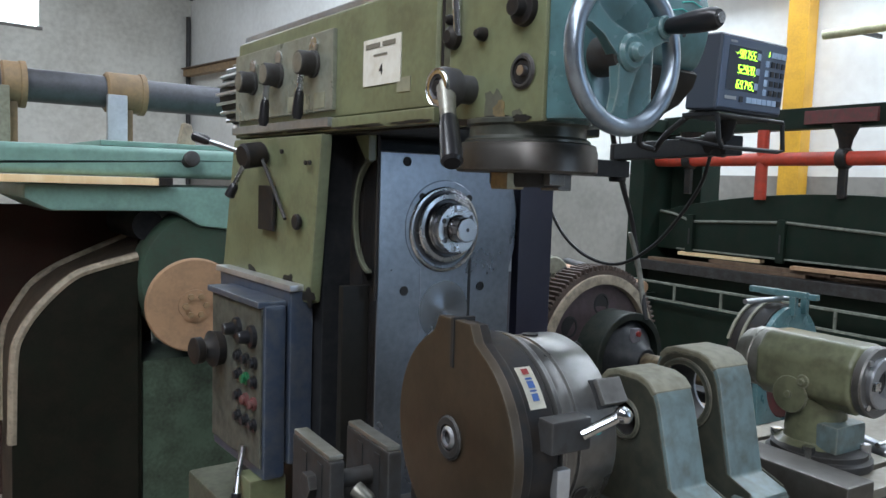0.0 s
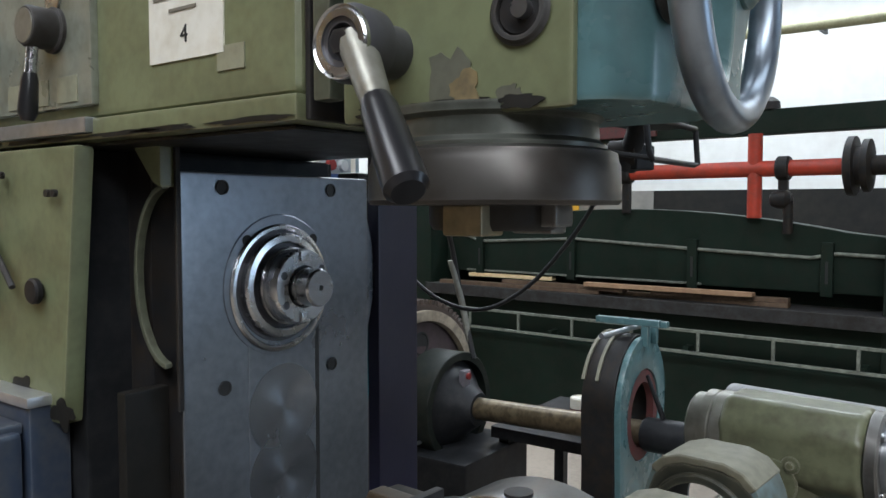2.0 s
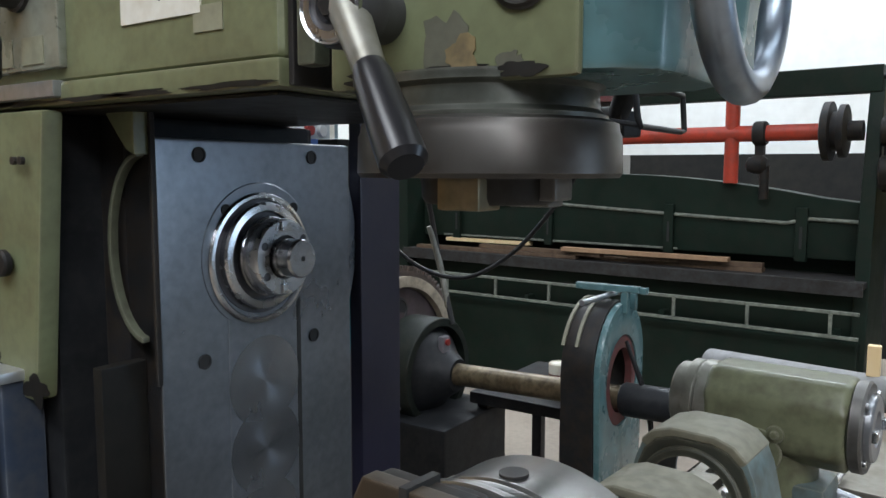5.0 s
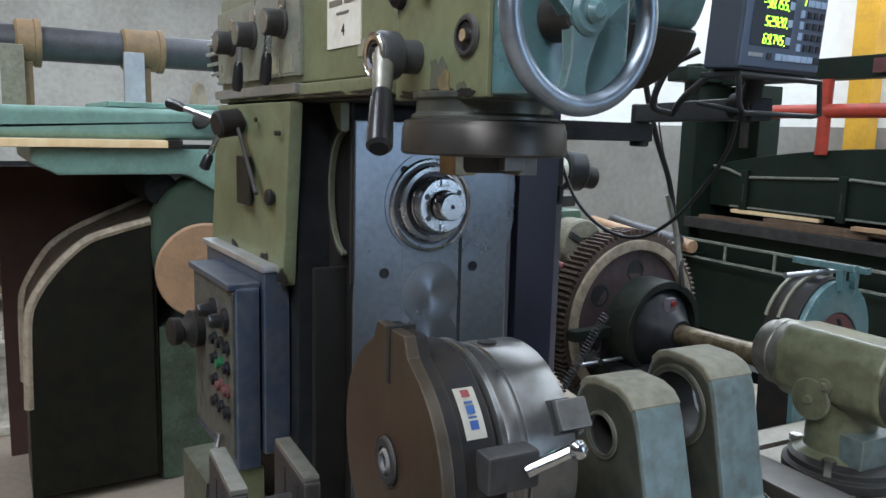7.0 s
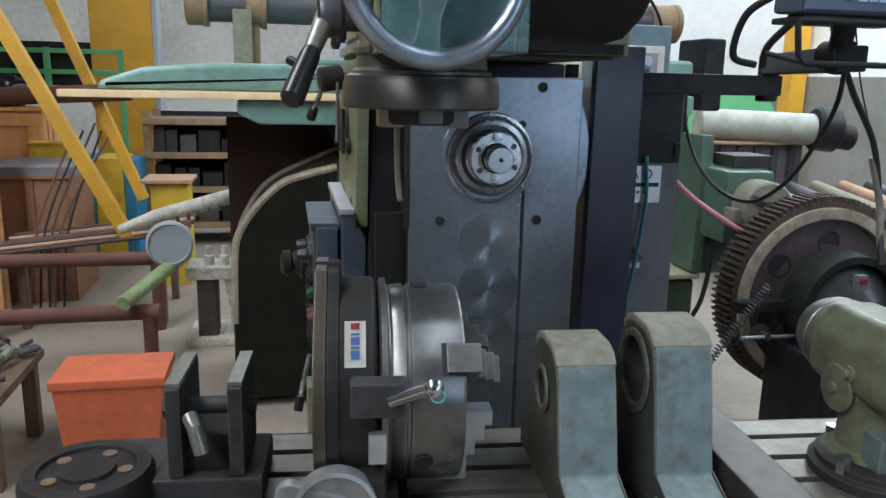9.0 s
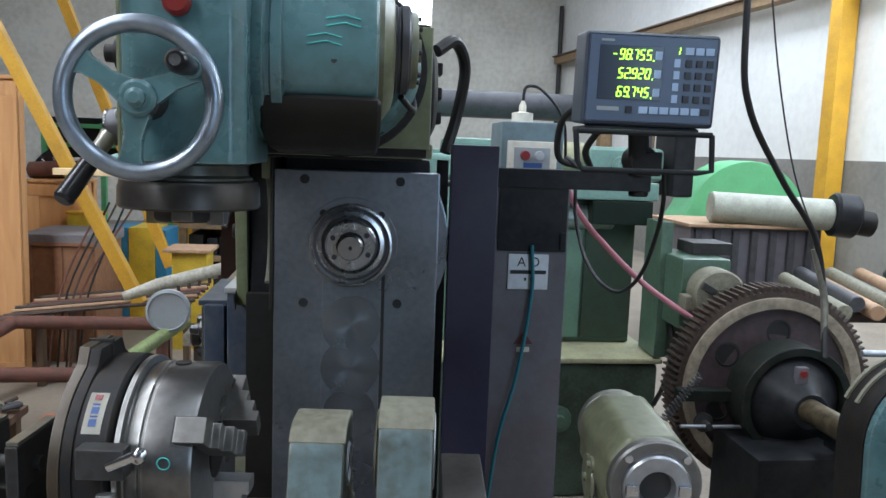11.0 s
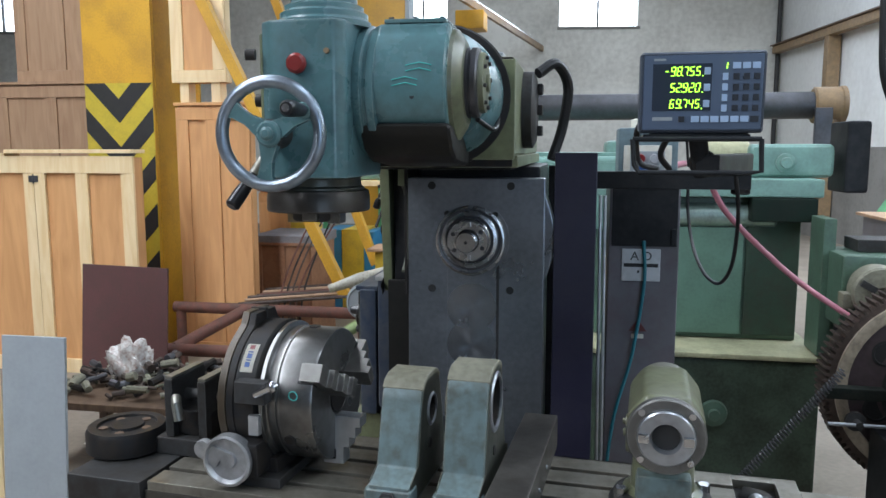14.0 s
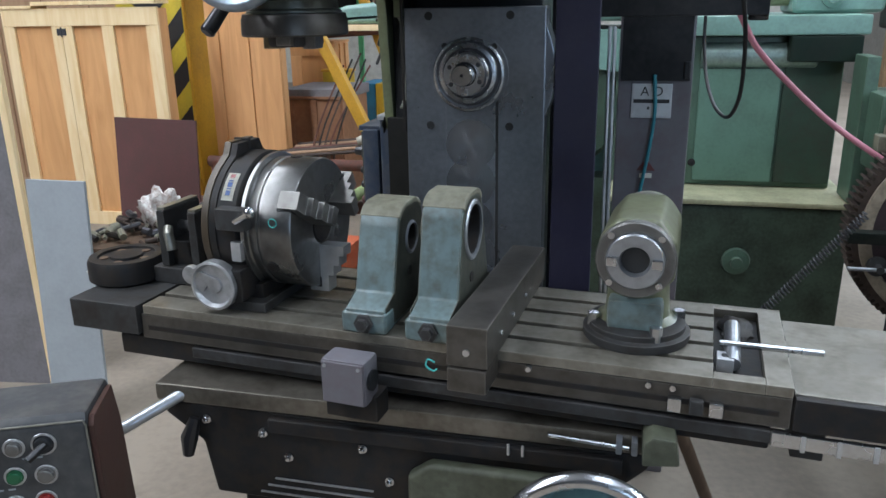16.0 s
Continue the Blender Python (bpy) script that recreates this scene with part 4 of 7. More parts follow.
# control station: two stacked boxes with a push-button face
part("station_back", box(0.552, 1.835, 0.86, 0.618, 2.33, 1.315, 0.012), BLUEGREY, mill)
part("station_lid", box(0.547, 1.83, 1.308, 0.623, 2.35, 1.325, 0.004), TIN, mill)
part("station_box", box(0.487, 1.84, 0.83, 0.546, 2.20, 1.275, 0.012), BLUEGREY, mill, "blue-grey push-button box")
face = part("station_face", box(0.481, 1.85, 0.86, 0.488, 2.19, 1.265, 0.003), STATIONFACE, mill, "grimy button plate")
part("station_hood", box(0.472, 1.85, 1.268, 0.55, 2.21, 1.285, 0.004), BLUEGREY, mill)
for r, z in enumerate((1.125, 1.075, 1.02, 0.965)):
    for c, y in enumerate((1.885, 1.935, 1.985)):
        col = REDFADE if (r, c) in ((2, 0), (2, 1)) else GREENPLASTIC if (r, c) == (1, 1) else PLASTIC
        b = part("push_button", lathe((0.482, y, z), (-1, 0, 0), [(0.017, 0), (0.017, 0.008), (0.012, 0.009), (0.012, 0.016), (0.010, 0.018)], 20), col, face)
for y, z in ((1.90, 1.19), (2.0, 1.195)):
    part("rotary_switch", lathe((0.482, y, z), (-1, 0, 0), [(0.03, 0), (0.028, 0.012), (0.018, 0.016), (0.015, 0.038), (0.012, 0.042)], 24), PLASTIC, face)
part("side_knob", lathe((0.482, 2.12, 1.12), (-1, -0.1, 0), [(0.045, 0), (0.05, 0.03), (0.036, 0.038), (0.026, 0.055), (0.036, 0.06), (0.036, 0.08), (0.026, 0.086)], 28), GREASE, mill)
lv = part("station_lever", tube([(0.47, 1.93, 0.90), (0.455, 1.92, 0.84), (0.44, 1.90, 0.78)], 0.007), BRIGHT, mill)
part("station_lever_knob", tube([(0.442, 1.902, 0.79), (0.438, 1.897, 0.765), (0.435, 1.893, 0.75)], 0.013), PLASTIC, lv)
part("bracket", box(0.46, 1.86, 0.6, 0.56, 1.95, 0.83, 0.008), OLIVE, mill)
part("corrugated_guard", box(0.625, 1.70, 0.5, 0.70, 1.722, 1.335, 0.004), OILSHADE, mill)
part("guard_plate", box(1.152, YF - 0.005, 0.55, 1.277, YF + 0.025, 1.742, 0.004), NAVY, mill, "blue-black sheet guard")
# added black sheet that fills the gap beside the column with darkness
part("rear_guard", box(1.128, YF + 0.13, 0.55, 1.16, YF + 0.15, 1.70, 0.003), BLACK, mill)
part("guard_foot", box(1.10, YF - 0.03, 0.50, 1.32, YF + 0.05, 0.548, 0.004), NAVY, mill)
# worn paint and grime on the head's side cover and the arm
xp = HX0 - 0.0085
cover = [o for o in mill.children if o.name.startswith("side_cover_plate")][0]
for c, ru, rv, sd, mt, d in (((1.055, 1.714), 0.020, 0.026, 1.0, PRIMER, 0.0006), ((1.038, 1.708), 0.014, 0.017, 4.2, FILLER, 0.0011), ((0.995, 1.700), 0.012, 0.009, 7.7, PRIMER, 0.0006),
                             ((1.06, 1.694), 0.05, 0.006, 2.5, OILSHADE, 0.0008), ((0.985, 1.694), 0.022, 0.006, 9.1, OILSHADE, 0.0008), ((1.13, 1.694), 0.03, 0.006, 5.5, OILSHADE, 0.0007)):
    part("worn_patch", prism(patch(c, ru, rv, sd), "x", xp - d, xp, 0), mt, cover, "ragged flaked paint", smooth=0)
xa = AX0 - 0.0085
for k in range(7):
    y = 1.39 + 0.13 * k + 0.03 * (k % 2)
    part("grime_patch", prism(patch((y, AZ0 + 0.006), 0.07, 0.0035, 3.3 * k + 0.4), "x", xa - 0.0006, xa, 0), OILSHADE, mill, smooth=0)
for k in range(5):
    part("grime_patch", prism(patch((1.80 + 0.12 * k, 1.30 + 0.02 * (k % 2)), 0.03, 0.02, 2.3 * k + 11), "x", 0.5838, 0.5846, 0), OILSHADE, mill, smooth=0)
# ---------------------------------------------------------------- table, saddle and knee
TAB = pose(1.693, 0.735, 1.0, 0, 0, -5)    # its front right corner; x runs along the table, y to the back


def at_table(x, y, z=0.0, rz=0.0):
    return TAB @ pose(x, y, z, 0, 0, rz)


table = thing("milling_table", "long oily steel machine table with T-slots", "machine table", m=TAB)
# T-slotted top: lands between the slots, thicker body below
slots = (0.075, 0.155, 0.235, 0.315)
edges = [0.0] + [v for s in slots for v in (s - 0.009, s + 0.009)] + [0.39]
for a, b in zip(edges[::2], edges[1::2]):
    part("land", box(-1.43, a, -0.022, -0.14, b, 0.0, 0.002), LANDSTEEL, table)
part("bed", box(-1.44, 0.0, -0.085, 0.0, 0.39, -0.0225, 0.004), BARSTEEL, table)
part("rear_rim", box(-1.44, 0.382, -0.022, 0.0, 0.39, 0.0, 0.002), LANDSTEEL, table)
part("left_end", box(-1.64, -0.012, -0.075, -1.442, 0.39, 0.0, 0.005), IRON, table, "dark end bracket of the table")
part("right_land", box(-0.048, 0.0, -0.022, 0.0, 0.39, 0.0, 0.003), LANDSTEEL, table)
part("right_front_land", box(-0.14, 0.0, -0.022, -0.048, 0.03, 0.0, 0.002), LANDSTEEL, table)
part("right_back_land", box(-0.14, 0.36, -0.022, -0.048, 0.39, 0.0, 0.002), LANDSTEEL, table)
part("recess_floor", box(-0.138, 0.031, -0.0222, -0.049, 0.359, -0.0195, 0), GREASE, table)
part("trip_slot", box(-1.42, -0.0015, -0.062, -0.02, 0.003, -0.05, 0), GREASE, table)
for x in (-0.21, -0.255, -0.49):
    part("trip_pin", cyl((x, 0.002, -0.03), (x, -0.008, -0.03), 0.006, seg=12), BRIGHT, table)
for x, c in ((-0.205, BRIGHT), (-0.165, IRON), (-0.13, BRIGHT)):
    part("trip_dog", box(x - 0.013, -0.018, -0.075, x + 0.013, 0.0, -0.045, 0.004), c, table)
for y in (0.155, 0.235, 0.315):
    part("slot_mouth", box(-0.001, y - 0.009, -0.021, 0.0012, y + 0.009, -0.002, 0), GREASE, table)
part("under_slide", box(-1.52, 0.012, -0.14, -0.03, 0.37, -0.088, 0.006), GREASE, table)
part("scale_rail", box(-1.3, -0.004, -0.118, 0.02, 0.012, -0.092, 0.003), IRON, table)
part("chalk_sign", tube([(-0.69, -0.002, -0.045), (-0.705, -0.002, -0.04), (-0.71, -0.002, -0.055), (-0.695, -0.002, -0.065), (-0.685, -0.002, -0.06)], 0.002, smooth_n=5, seg=5), CHALK, table)
ext = thing("table_cover", "flat sheet steel way cover beside the table", "way cover", m=TAB)
part("sheet", box(0.004, 0.015, -0.03, 0.36, 0.375, -0.018, 0.003), LANDSTEEL, ext)
part("front_skirt", box(0.004, -0.004, -0.085, 0.35, 0.014, -0.02, 0.003), GREASE, ext)
part("scale_strip", box(-0.03, -0.012, -0.118, 0.35, 0.0, -0.09, 0.002), BRIGHT, ext, "shiny aluminium encoder strip")
for k in range(6):
    part("strip_clip", box(0.02 + 0.06 * k, -0.016, -0.12, 0.028 + 0.06 * k, -0.0125, -0.088, 0.001), TIN, ext)
part("support", box(0.02, 0.1, -0.2, 0.08, 0.3, -0.032, 0.004), IRON, ext)

saddle = thing("saddle", "greasy black swivel saddle under the table", "saddle", (0.9, 1.1, 0.74))
part("top_plate", box(0.335, 0.772, 0.802, 1.46, 1.45, 0.846, 0.008), TABLE, saddle, "worn top plate of the saddle")
part("body", prism([(0.342, 0.80), (0.350, 0.765), (0.440, 0.70), (0.462, 0.565), (1.345, 0.565), (1.385, 0.70), (1.452, 0.765), (1.455, 0.80)], "y", 0.780, 1.45, 0.012, 3), GREASE, saddle, "black greasy saddle casting")
part("front_rail", box(0.62, 0.762, 0.755, 1.40, 0.781, 0.790, 0.006), GREASE, saddle)
part("gear_cover", prism([(0.95, 0.58), (0.95, 0.70), (1.0, 0.735), (1.30, 0.735), (1.33, 0.70), (1.33, 0.58)], "y", 0.745, 0.781, 0.012, 3), OLIVEDARK, saddle, "dirty olive gear cover")
part("oil_pipe", tube([(1.25, 0.752, 0.838), (1.34, 0.752, 0.832), (1.41, 0.752, 0.828)], 0.005), BRIGHT, saddle)
for x in (1.385, 1.415):
    part("pipe_clip", box(x, 0.744, 0.815, x + 0.012, 0.772, 0.846, 0.003), STEEL, saddle)
part("stop_block", prism([(1.435, 0.822), (1.435, 0.872), (1.452, 0.887), (1.495, 0.884), (1.505, 0.83)], "y", 0.70, 0.79, 0.006), OLIVEDARK, saddle, "dirty olive stop block")
for x, z in ((0.46, 0.765), (0.60, 0.745), (0.66, 0.69), (0.84, 0.735), (0.90, 0.66)):
    part("oiler", lathe((x, 0.781, z), (0, -1, 0), [(0.011, 0), (0.011, 0.006), (0.006, 0.008), (0.006, 0.016), (0.003, 0.018)], 12), BRIGHT, saddle)
for x in (1.165, 1.195):
    part("pointer", box(x, 0.758, 0.775, x + 0.006, 0.763, 0.80, 0.001), TIN, saddle)
for k in range(3):
    part("scratch_rib", box(0.58 + 0.02 * k, 0.776, 0.585 + 0.02 * k, 0.86, 0.781, 0.589 + 0.02 * k, 0.001), STEEL, saddle)
knee = thing("knee", "dark greasy cast iron knee under the saddle", "machine knee", (0.9, 1.3, 0.0))
part("body", prism([(0.80, 0.57), (1.66, 0.57), (1.66, 0.12), (1.2, 0.12), (0.80, 0.40)], "x", 0.52, 1.30, 0.02), GREASE, knee)
part("screw", cyl((0.9, 1.15, 0.0), (0.9, 1.15, 0.3), 0.05), STEEL, knee)
part("base", box(0.3, 0.75, 0.0, 1.3, 1.47, 0.08, 0.02), OLIVE, knee)
part("cross_feed_shaft", cyl((1.34, 0.79, 0.675), (1.34, 0.585, 0.675), 0.022), STEEL, knee)
part("feed_wheel", torus((1.34, 0.60, 0.675), (0, 1, -0.12), 0.158, 0.017, 72, 14), BRIGHT, knee, "polished steel feed handwheel")
part("feed_wheel_web", lathe((1.34, 0.615, 0.673), (0, -1, 0.12), [(0.145, 0.0), (0.08, 0.010), (0.05, 0.035), (0.03, 0.04)], 48), SEA, knee)
part("bar_handle", tube([(0.42, 0.80, 0.83), (0.36, 0.74, 0.80), (0.20, 0.60, 0.72)], 0.014, seg=14), STEEL, knee, "long bare steel handle bar")
part("lever_knob", tube([(0.43, 0.775, 0.765), (0.418, 0.762, 0.72), (0.412, 0.758, 0.675)], 0.02, radii=[0.012, 0.021, 0.013]), PLASTIC, knee)
solo("wooden_pole", tube([(1.50, 1.05, 0.78), (1.78, 1.35, 0.0)], 0.016, seg=14), TIMBER, "plain brown wooden pole leaning on the saddle", "pole")

jb = thing("junction_box", "grey painted switch box fixed to the saddle front", "switch box", m=pose(0.787, 0.70, 0.889, 0, 0, -6))
part("case", box(0, 0, 0, 0.10, 0.065, 0.098, 0.008), GREYCAB, jb)
part("lid", box(0.003, -0.004, 0.003, 0.097, 0.001, 0.095, 0.003), GREYCAB, jb)
part("cable_gland", cyl((0.098, 0.03, 0.05), (0.106, 0.03, 0.05), 0.022), BLACK, jb)
part("mount", box(-0.01, 0.03, -0.05, 0.11, 0.09, 0.01, 0.006), GREASE, jb)
for x in (0.012, 0.088):
    part("screw", cyl((x, -0.0035, 0.086), (x, -0.006, 0.086), 0.004, seg=10), STEEL, jb)

# ---------------------------------------------------------------- things on the table
def holed(pts, centre, r, x0, x1, w=0.0, seg=36):
    """A plate of the outline pts in y, z with a round hole, pushed along x."""
    bm = bmesh.new()
    hole = [(centre[0] + r * math.cos(2 * math.pi * k / seg), centre[1] + r * math.sin(2 * math.pi * k / seg)) for k in range(seg)]
    edges = []
    for loop_ in (pts, hole):
        vs = [bm.verts.new((x0, y, z)) for y, z in loop_]
        edges += [bm.edges.new((vs[i], vs[(i + 1) % len(vs)])) for i in range(len(vs))]
    bmesh.ops.triangle_fill(bm, use_beauty=True, use_dissolve=False, edges=edges)
    out = bmesh.ops.extrude_face_region(bm, geom=bm.faces[:])
    bmesh.ops.translate(bm, vec=(x1 - x0, 0, 0), verts=[v for v in out["geom"] if isinstance(v, bmesh.types.BMVert)])
    bmesh.ops.recalc_face_normals(bm, faces=bm.faces)
    return bevel(bm, w)


def tailstock(name, m, bore, high, body):
    t = thing(name, "worn pale green cast tailstock block clamped on the table", "tailstock", group="tailstocks", m=m)
    # side outline in y, z; thickness along x
    crown = [(0.092, high - 0.045), (0.101, high - 0.024), (0.118, high - 0.008), (0.142, high), (0.198, high), (0.222, high - 0.008), (0.238, high - 0.024), (0.246, high - 0.045)]
    pts = [(0.0, 0.0), (0.0, 0.055), (0.055, 0.075)] + crown + [(0.29, 0.06), (0.33, 0.045), (0.33, 0.0)]
    mid = (0.17, high - 0.085)
    part("body", holed(pts, mid, bore, -0.045, 0.045, 0.006), body, t)
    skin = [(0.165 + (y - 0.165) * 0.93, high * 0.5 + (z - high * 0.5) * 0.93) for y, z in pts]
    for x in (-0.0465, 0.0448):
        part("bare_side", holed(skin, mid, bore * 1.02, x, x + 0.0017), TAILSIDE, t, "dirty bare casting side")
    part("clamp_foot", box(-0.055, -0.004, 0.0, 0.05, 0.05, 0.05, 0.012, 3), body, t)
    part("bore_rim", ring((-0.0475, 0.17, high - 0.085), (-1, 0, 0), bore * 0.93, bore * 1.14, 0.006), TAILSIDE, t)
    part("bore_lining", ring((-0.046, 0.17, high - 0.085), (1, 0, 0), bore * 0.93, bore * 0.998, 0.092), GREASE, t)
    part("bore_lip", ring((0.044, 0.17, high - 0.085), (1, 0, 0), bore * 0.93, bore * 1.12, 0.006), STEEL, t)
    part("clamp_bolt", lathe((0.0, -0.003, 0.026), (0, -1, 0), [(0.022, 0), (0.022, 0.008), (0.014, 0.01), (0.014, 0.02)], 6), IRON, t)
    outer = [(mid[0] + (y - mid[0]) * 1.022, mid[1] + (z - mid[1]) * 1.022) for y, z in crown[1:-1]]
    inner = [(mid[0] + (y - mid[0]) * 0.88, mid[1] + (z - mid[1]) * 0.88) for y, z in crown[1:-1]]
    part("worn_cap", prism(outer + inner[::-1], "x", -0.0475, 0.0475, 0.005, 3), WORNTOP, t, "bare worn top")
    part("side_plug", cyl((0.044, 0.15, 0.1), (0.049, 0.15, 0.1), 0.012, seg=14), GREASE, t)
    return t


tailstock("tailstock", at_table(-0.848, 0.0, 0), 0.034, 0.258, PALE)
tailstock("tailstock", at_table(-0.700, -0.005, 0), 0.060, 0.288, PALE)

beam = thing("parallel_bar", "heavy rectangular steel parallel lying across the table", "parallel bar", m=TAB)
part("body", box(-0.632, -0.10, 0.002, -0.548, 0.44, 0.088, 0.006), BARSTEEL, beam)
part("bolt", cyl((-0.59, -0.0995, 0.035), (-0.59, -0.104, 0.035), 0.007, seg=12), BRIGHT, beam)
for y in (0.0, 0.1, 0.22):
    part("side_pin", cyl((-0.549, y, 0.04), (-0.544, y, 0.04), 0.005, seg=10), BRIGHT, beam)
part("end_stop", box(-0.63, -0.104, -0.05, -0.55, -0.01, 0.0, 0.005), BARSTEEL, beam)

# spindle attachment: drum on a round foot
ah = thing("angle_attachment", "olive spindle attachment with bright bore on a round foot", "milling attachment", m=at_table(-0.297, 0.165, 0))
part("foot", lathe((0, 0, 0), (0, 0, 1), [(0.108, 0), (0.11, 0.004), (0.11, 0.018), (0.10, 0.022), (0.10, 0.034), (0.085, 0.04)], 56), IRON, ah)
part("neck", lathe((0, 0.01, 0.038), (0, 0, 1), [(0.085, 0), (0.066, 0.012), (0.062, 0.08), (0.066, 0.11)], 40), OLIVEPALE, ah)
part("front_block", box(-0.055, -0.075, 0.035, 0.055, -0.02, 0.10, 0.012), PALE, ah)
bodyp = [(-0.074, -0.044), (-0.074, 0.032), (-0.040, 0.074), (0.040, 0.074), (0.074, 0.032), (0.074, -0.044), (0.040, -0.074), (-0.040, -0.074)]
part("body", moved(prism(bodyp, "y", -0.105, 0.125, 0.014, 3), Matrix.Translation((0, 0, 0.203))), OLIVEPALE, ah)
part("front_flange", lathe((0, -0.104, 0.203), (0, -1, 0), [(0.070, 0), (0.076, 0.003), (0.076, 0.018), (0.073, 0.022), (0.056, 0.022), (0.056, 0.014)], 56), JAWSTEEL, ah)
part("front_ring", lathe((0, -0.116, 0.203), (0, -1, 0), [(0.055, 0), (0.055, 0.018), (0.052, 0.021), (0.030, 0.021), (0.027, 0.012), (0.025, -0.02)], 56, cap=False), STEEL, ah, "bright taper ring")
part("bore", cyl((0, -0.10, 0.203), (0, -0.121, 0.203), 0.0275), INK, ah)
for s in (-1, 1):
    part("drive_key", box(s * 0.042 - 0.010, -0.145, 0.194, s * 0.042 + 0.010, -0.136, 0.212, 0.002), BRIGHT, ah)
for a in (45, 135, 225, 315):
    part("cap_screw", cyl((0.066 * math.cos(radians(a)), -0.125, 0.203 + 0.066 * math.sin(radians(a))), (0.066 * math.cos(radians(a)), -0.131, 0.203 + 0.066 * math.sin(radians(a))), 0.0065, seg=12), BRIGHT, ah)
part("rear_collar", lathe((0, 0.12, 0.203), (0, 1, 0), [(0.072, 0), (0.072, 0.02), (0.068, 0.022), (0.068, 0.026), (0.070, 0.028), (0.070, 0.044), (0.062, 0.047), (0.062, 0.066), (0.058, 0.07)], 48), WORNSTEEL, ah)
part("drain_boss", lathe((-0.072, 0.0, 0.185), (-1, 0, 0), [(0.016, 0), (0.014, 0.006), (0.007, 0.007), (0.006, 0.013)], 18), OLIVEPALE, ah)
part("side_boss", lathe((-0.072, 0.03, 0.15), (-1, 0, 0), [(0.042, 0), (0.040, 0.005), (0.034, 0.006), (0.008, 0.007), (0.008, 0.012)], 32), OLIVEPALE, ah)
for a in (20, 110, 200, 300):
    c, s = math.cos(radians(a)), math.sin(radians(a))
    part("hold_down_nut", cyl((0.09 * c, 0.09 * s, 0.022), (0.09 * c, 0.09 * s, 0.052), 0.013, seg=6), BRIGHT, ah)

# dividing head with chuck, axis along the table
dv = thing("dividing_head", "black rotary dividing head with a brown backplate, upright on the table", "dividing head", m=at_table(-1.234, 0.195, 0))
CZ = 0.182
outline = [(y, z) for y, z in arc(0, CZ, 0.172, 62, -242, 50)]
outline = [(y, max(z, 0.012)) for y, z in outline] + [(-0.06, CZ + 0.165), (-0.046, CZ + 0.192), (0.046, CZ + 0.192), (0.06, CZ + 0.165)]
part("backplate", prism(outline, "x", -0.022, -0.004, 0.002), BROWNPLATE, dv, "flat brown oiled backplate")
part("rim_plate", prism([(y * 0.985, CZ + (z - CZ) * 0.985) for y, z in outline], "x", -0.004, 0.014, 0.003), GREASE, dv)
part("ear_slot", box(-0.0245, -0.004, CZ + 0.115, 0.016, 0.004, CZ + 0.195, 0), INK, dv)
part("hub_ring", ring((-0.022, 0, CZ), (-1, 0, 0), 0.022, 0.036, 0.006), IRON, dv)
part("hub_bore", cyl((-0.0215, 0, CZ), (-0.0245, 0, CZ), 0.023), INK, dv)
part("hub_bush", ring((-0.022, 0, CZ), (-1, 0, 0), 0.012, 0.019, 0.008), STEEL, dv)
part("housing", lathe((0.012, 0, CZ), (1, 0, 0), [(0.166, 0), (0.166, 0.05), (0.16, 0.056), (0.15, 0.058)], 72), GREASE, dv)
part("base", box(-0.01, -0.13, 0.0, 0.10, 0.15, 0.06, 0.01), GREASE, dv)
part("base_lug", box(-0.03, -0.16, 0.0, 0.12, 0.17, 0.025, 0.006), IRON, dv)
part("index_ring", lathe((0.070, 0, CZ), (1, 0, 0), [(0.15, 0), (0.158, 0.002), (0.1635, 0.005), (0.1635, 0.013), (0.153, 0.016), (0.150, 0.02)], 72), CHUCKSTEEL, dv)
for a0, a1, mt in ((38, 62, PAPER),):
    bm = bmesh.new()
    rows = []
    for i in range(9):
        a = radians(90 + a0 + (a1 - a0) * i / 8)
        rows.append([bm.verts.new((x, 0.1672 * math.cos(a), CZ + 0.1672 * math.sin(a))) for x in (0.022, 0.052)])
    for a, b in zip(rows, rows[1:]):
        bm.faces.new((a[0], b[0], b[1], a[1]))
    bmesh.ops.solidify(bm, geom=bm.faces, thickness=-0.001)
    part("maker_sticker", bm, PAPER, dv, "white sticker with red and blue print")
    for c0, c1, m2 in ((39.5, 43, REDPLASTIC), (45, 46.2, BLUEINK), (47, 51, BLUEINK), (52, 53, BLUEINK), (54, 58, BLUEINK)):
        bm = bmesh.new()
        rows = []
        for i in range(5):
            a = radians(90 + c0 + (c1 - c0) * i / 4)
            rows.append([bm.verts.new((x, 0.1686 * math.cos(a), CZ + 0.1686 * math.sin(a))) for x in (0.031, 0.043)])
        for a, b in zip(rows, rows[1:]):
            bm.faces.new((a[0], b[0], b[1], a[1]))
        part("sticker_print", bm, m2, dv, smooth=0)
part("clamp_block", box(0.03, -0.19, CZ + 0.02, 0.105, -0.155, CZ + 0.07, 0.005), IRON, dv)
part("clamp_handle", tube([(0.085, -0.19, CZ + 0.045), (0.115, -0.205, CZ + 0.062), (0.14, -0.215, CZ + 0.075)], 0.009, seg=14), BRIGHT, dv)
part("handle_ball", lathe((0.14, -0.207, CZ + 0.075), (0, -1, 0), [(0.003, 0), (0.01, 0.004), (0.013, 0.012), (0.01, 0.02), (0.003, 0.024)], 18), BRIGHT, dv)
part("scale_tag", box(0.055, -0.176, CZ - 0.055, 0.08, -0.160, CZ - 0.01, 0.002), TIN, dv)
part("worm_box", box(0.0, -0.185, 0.03, 0.08, -0.09, 0.11, 0.012), GREASE, dv)
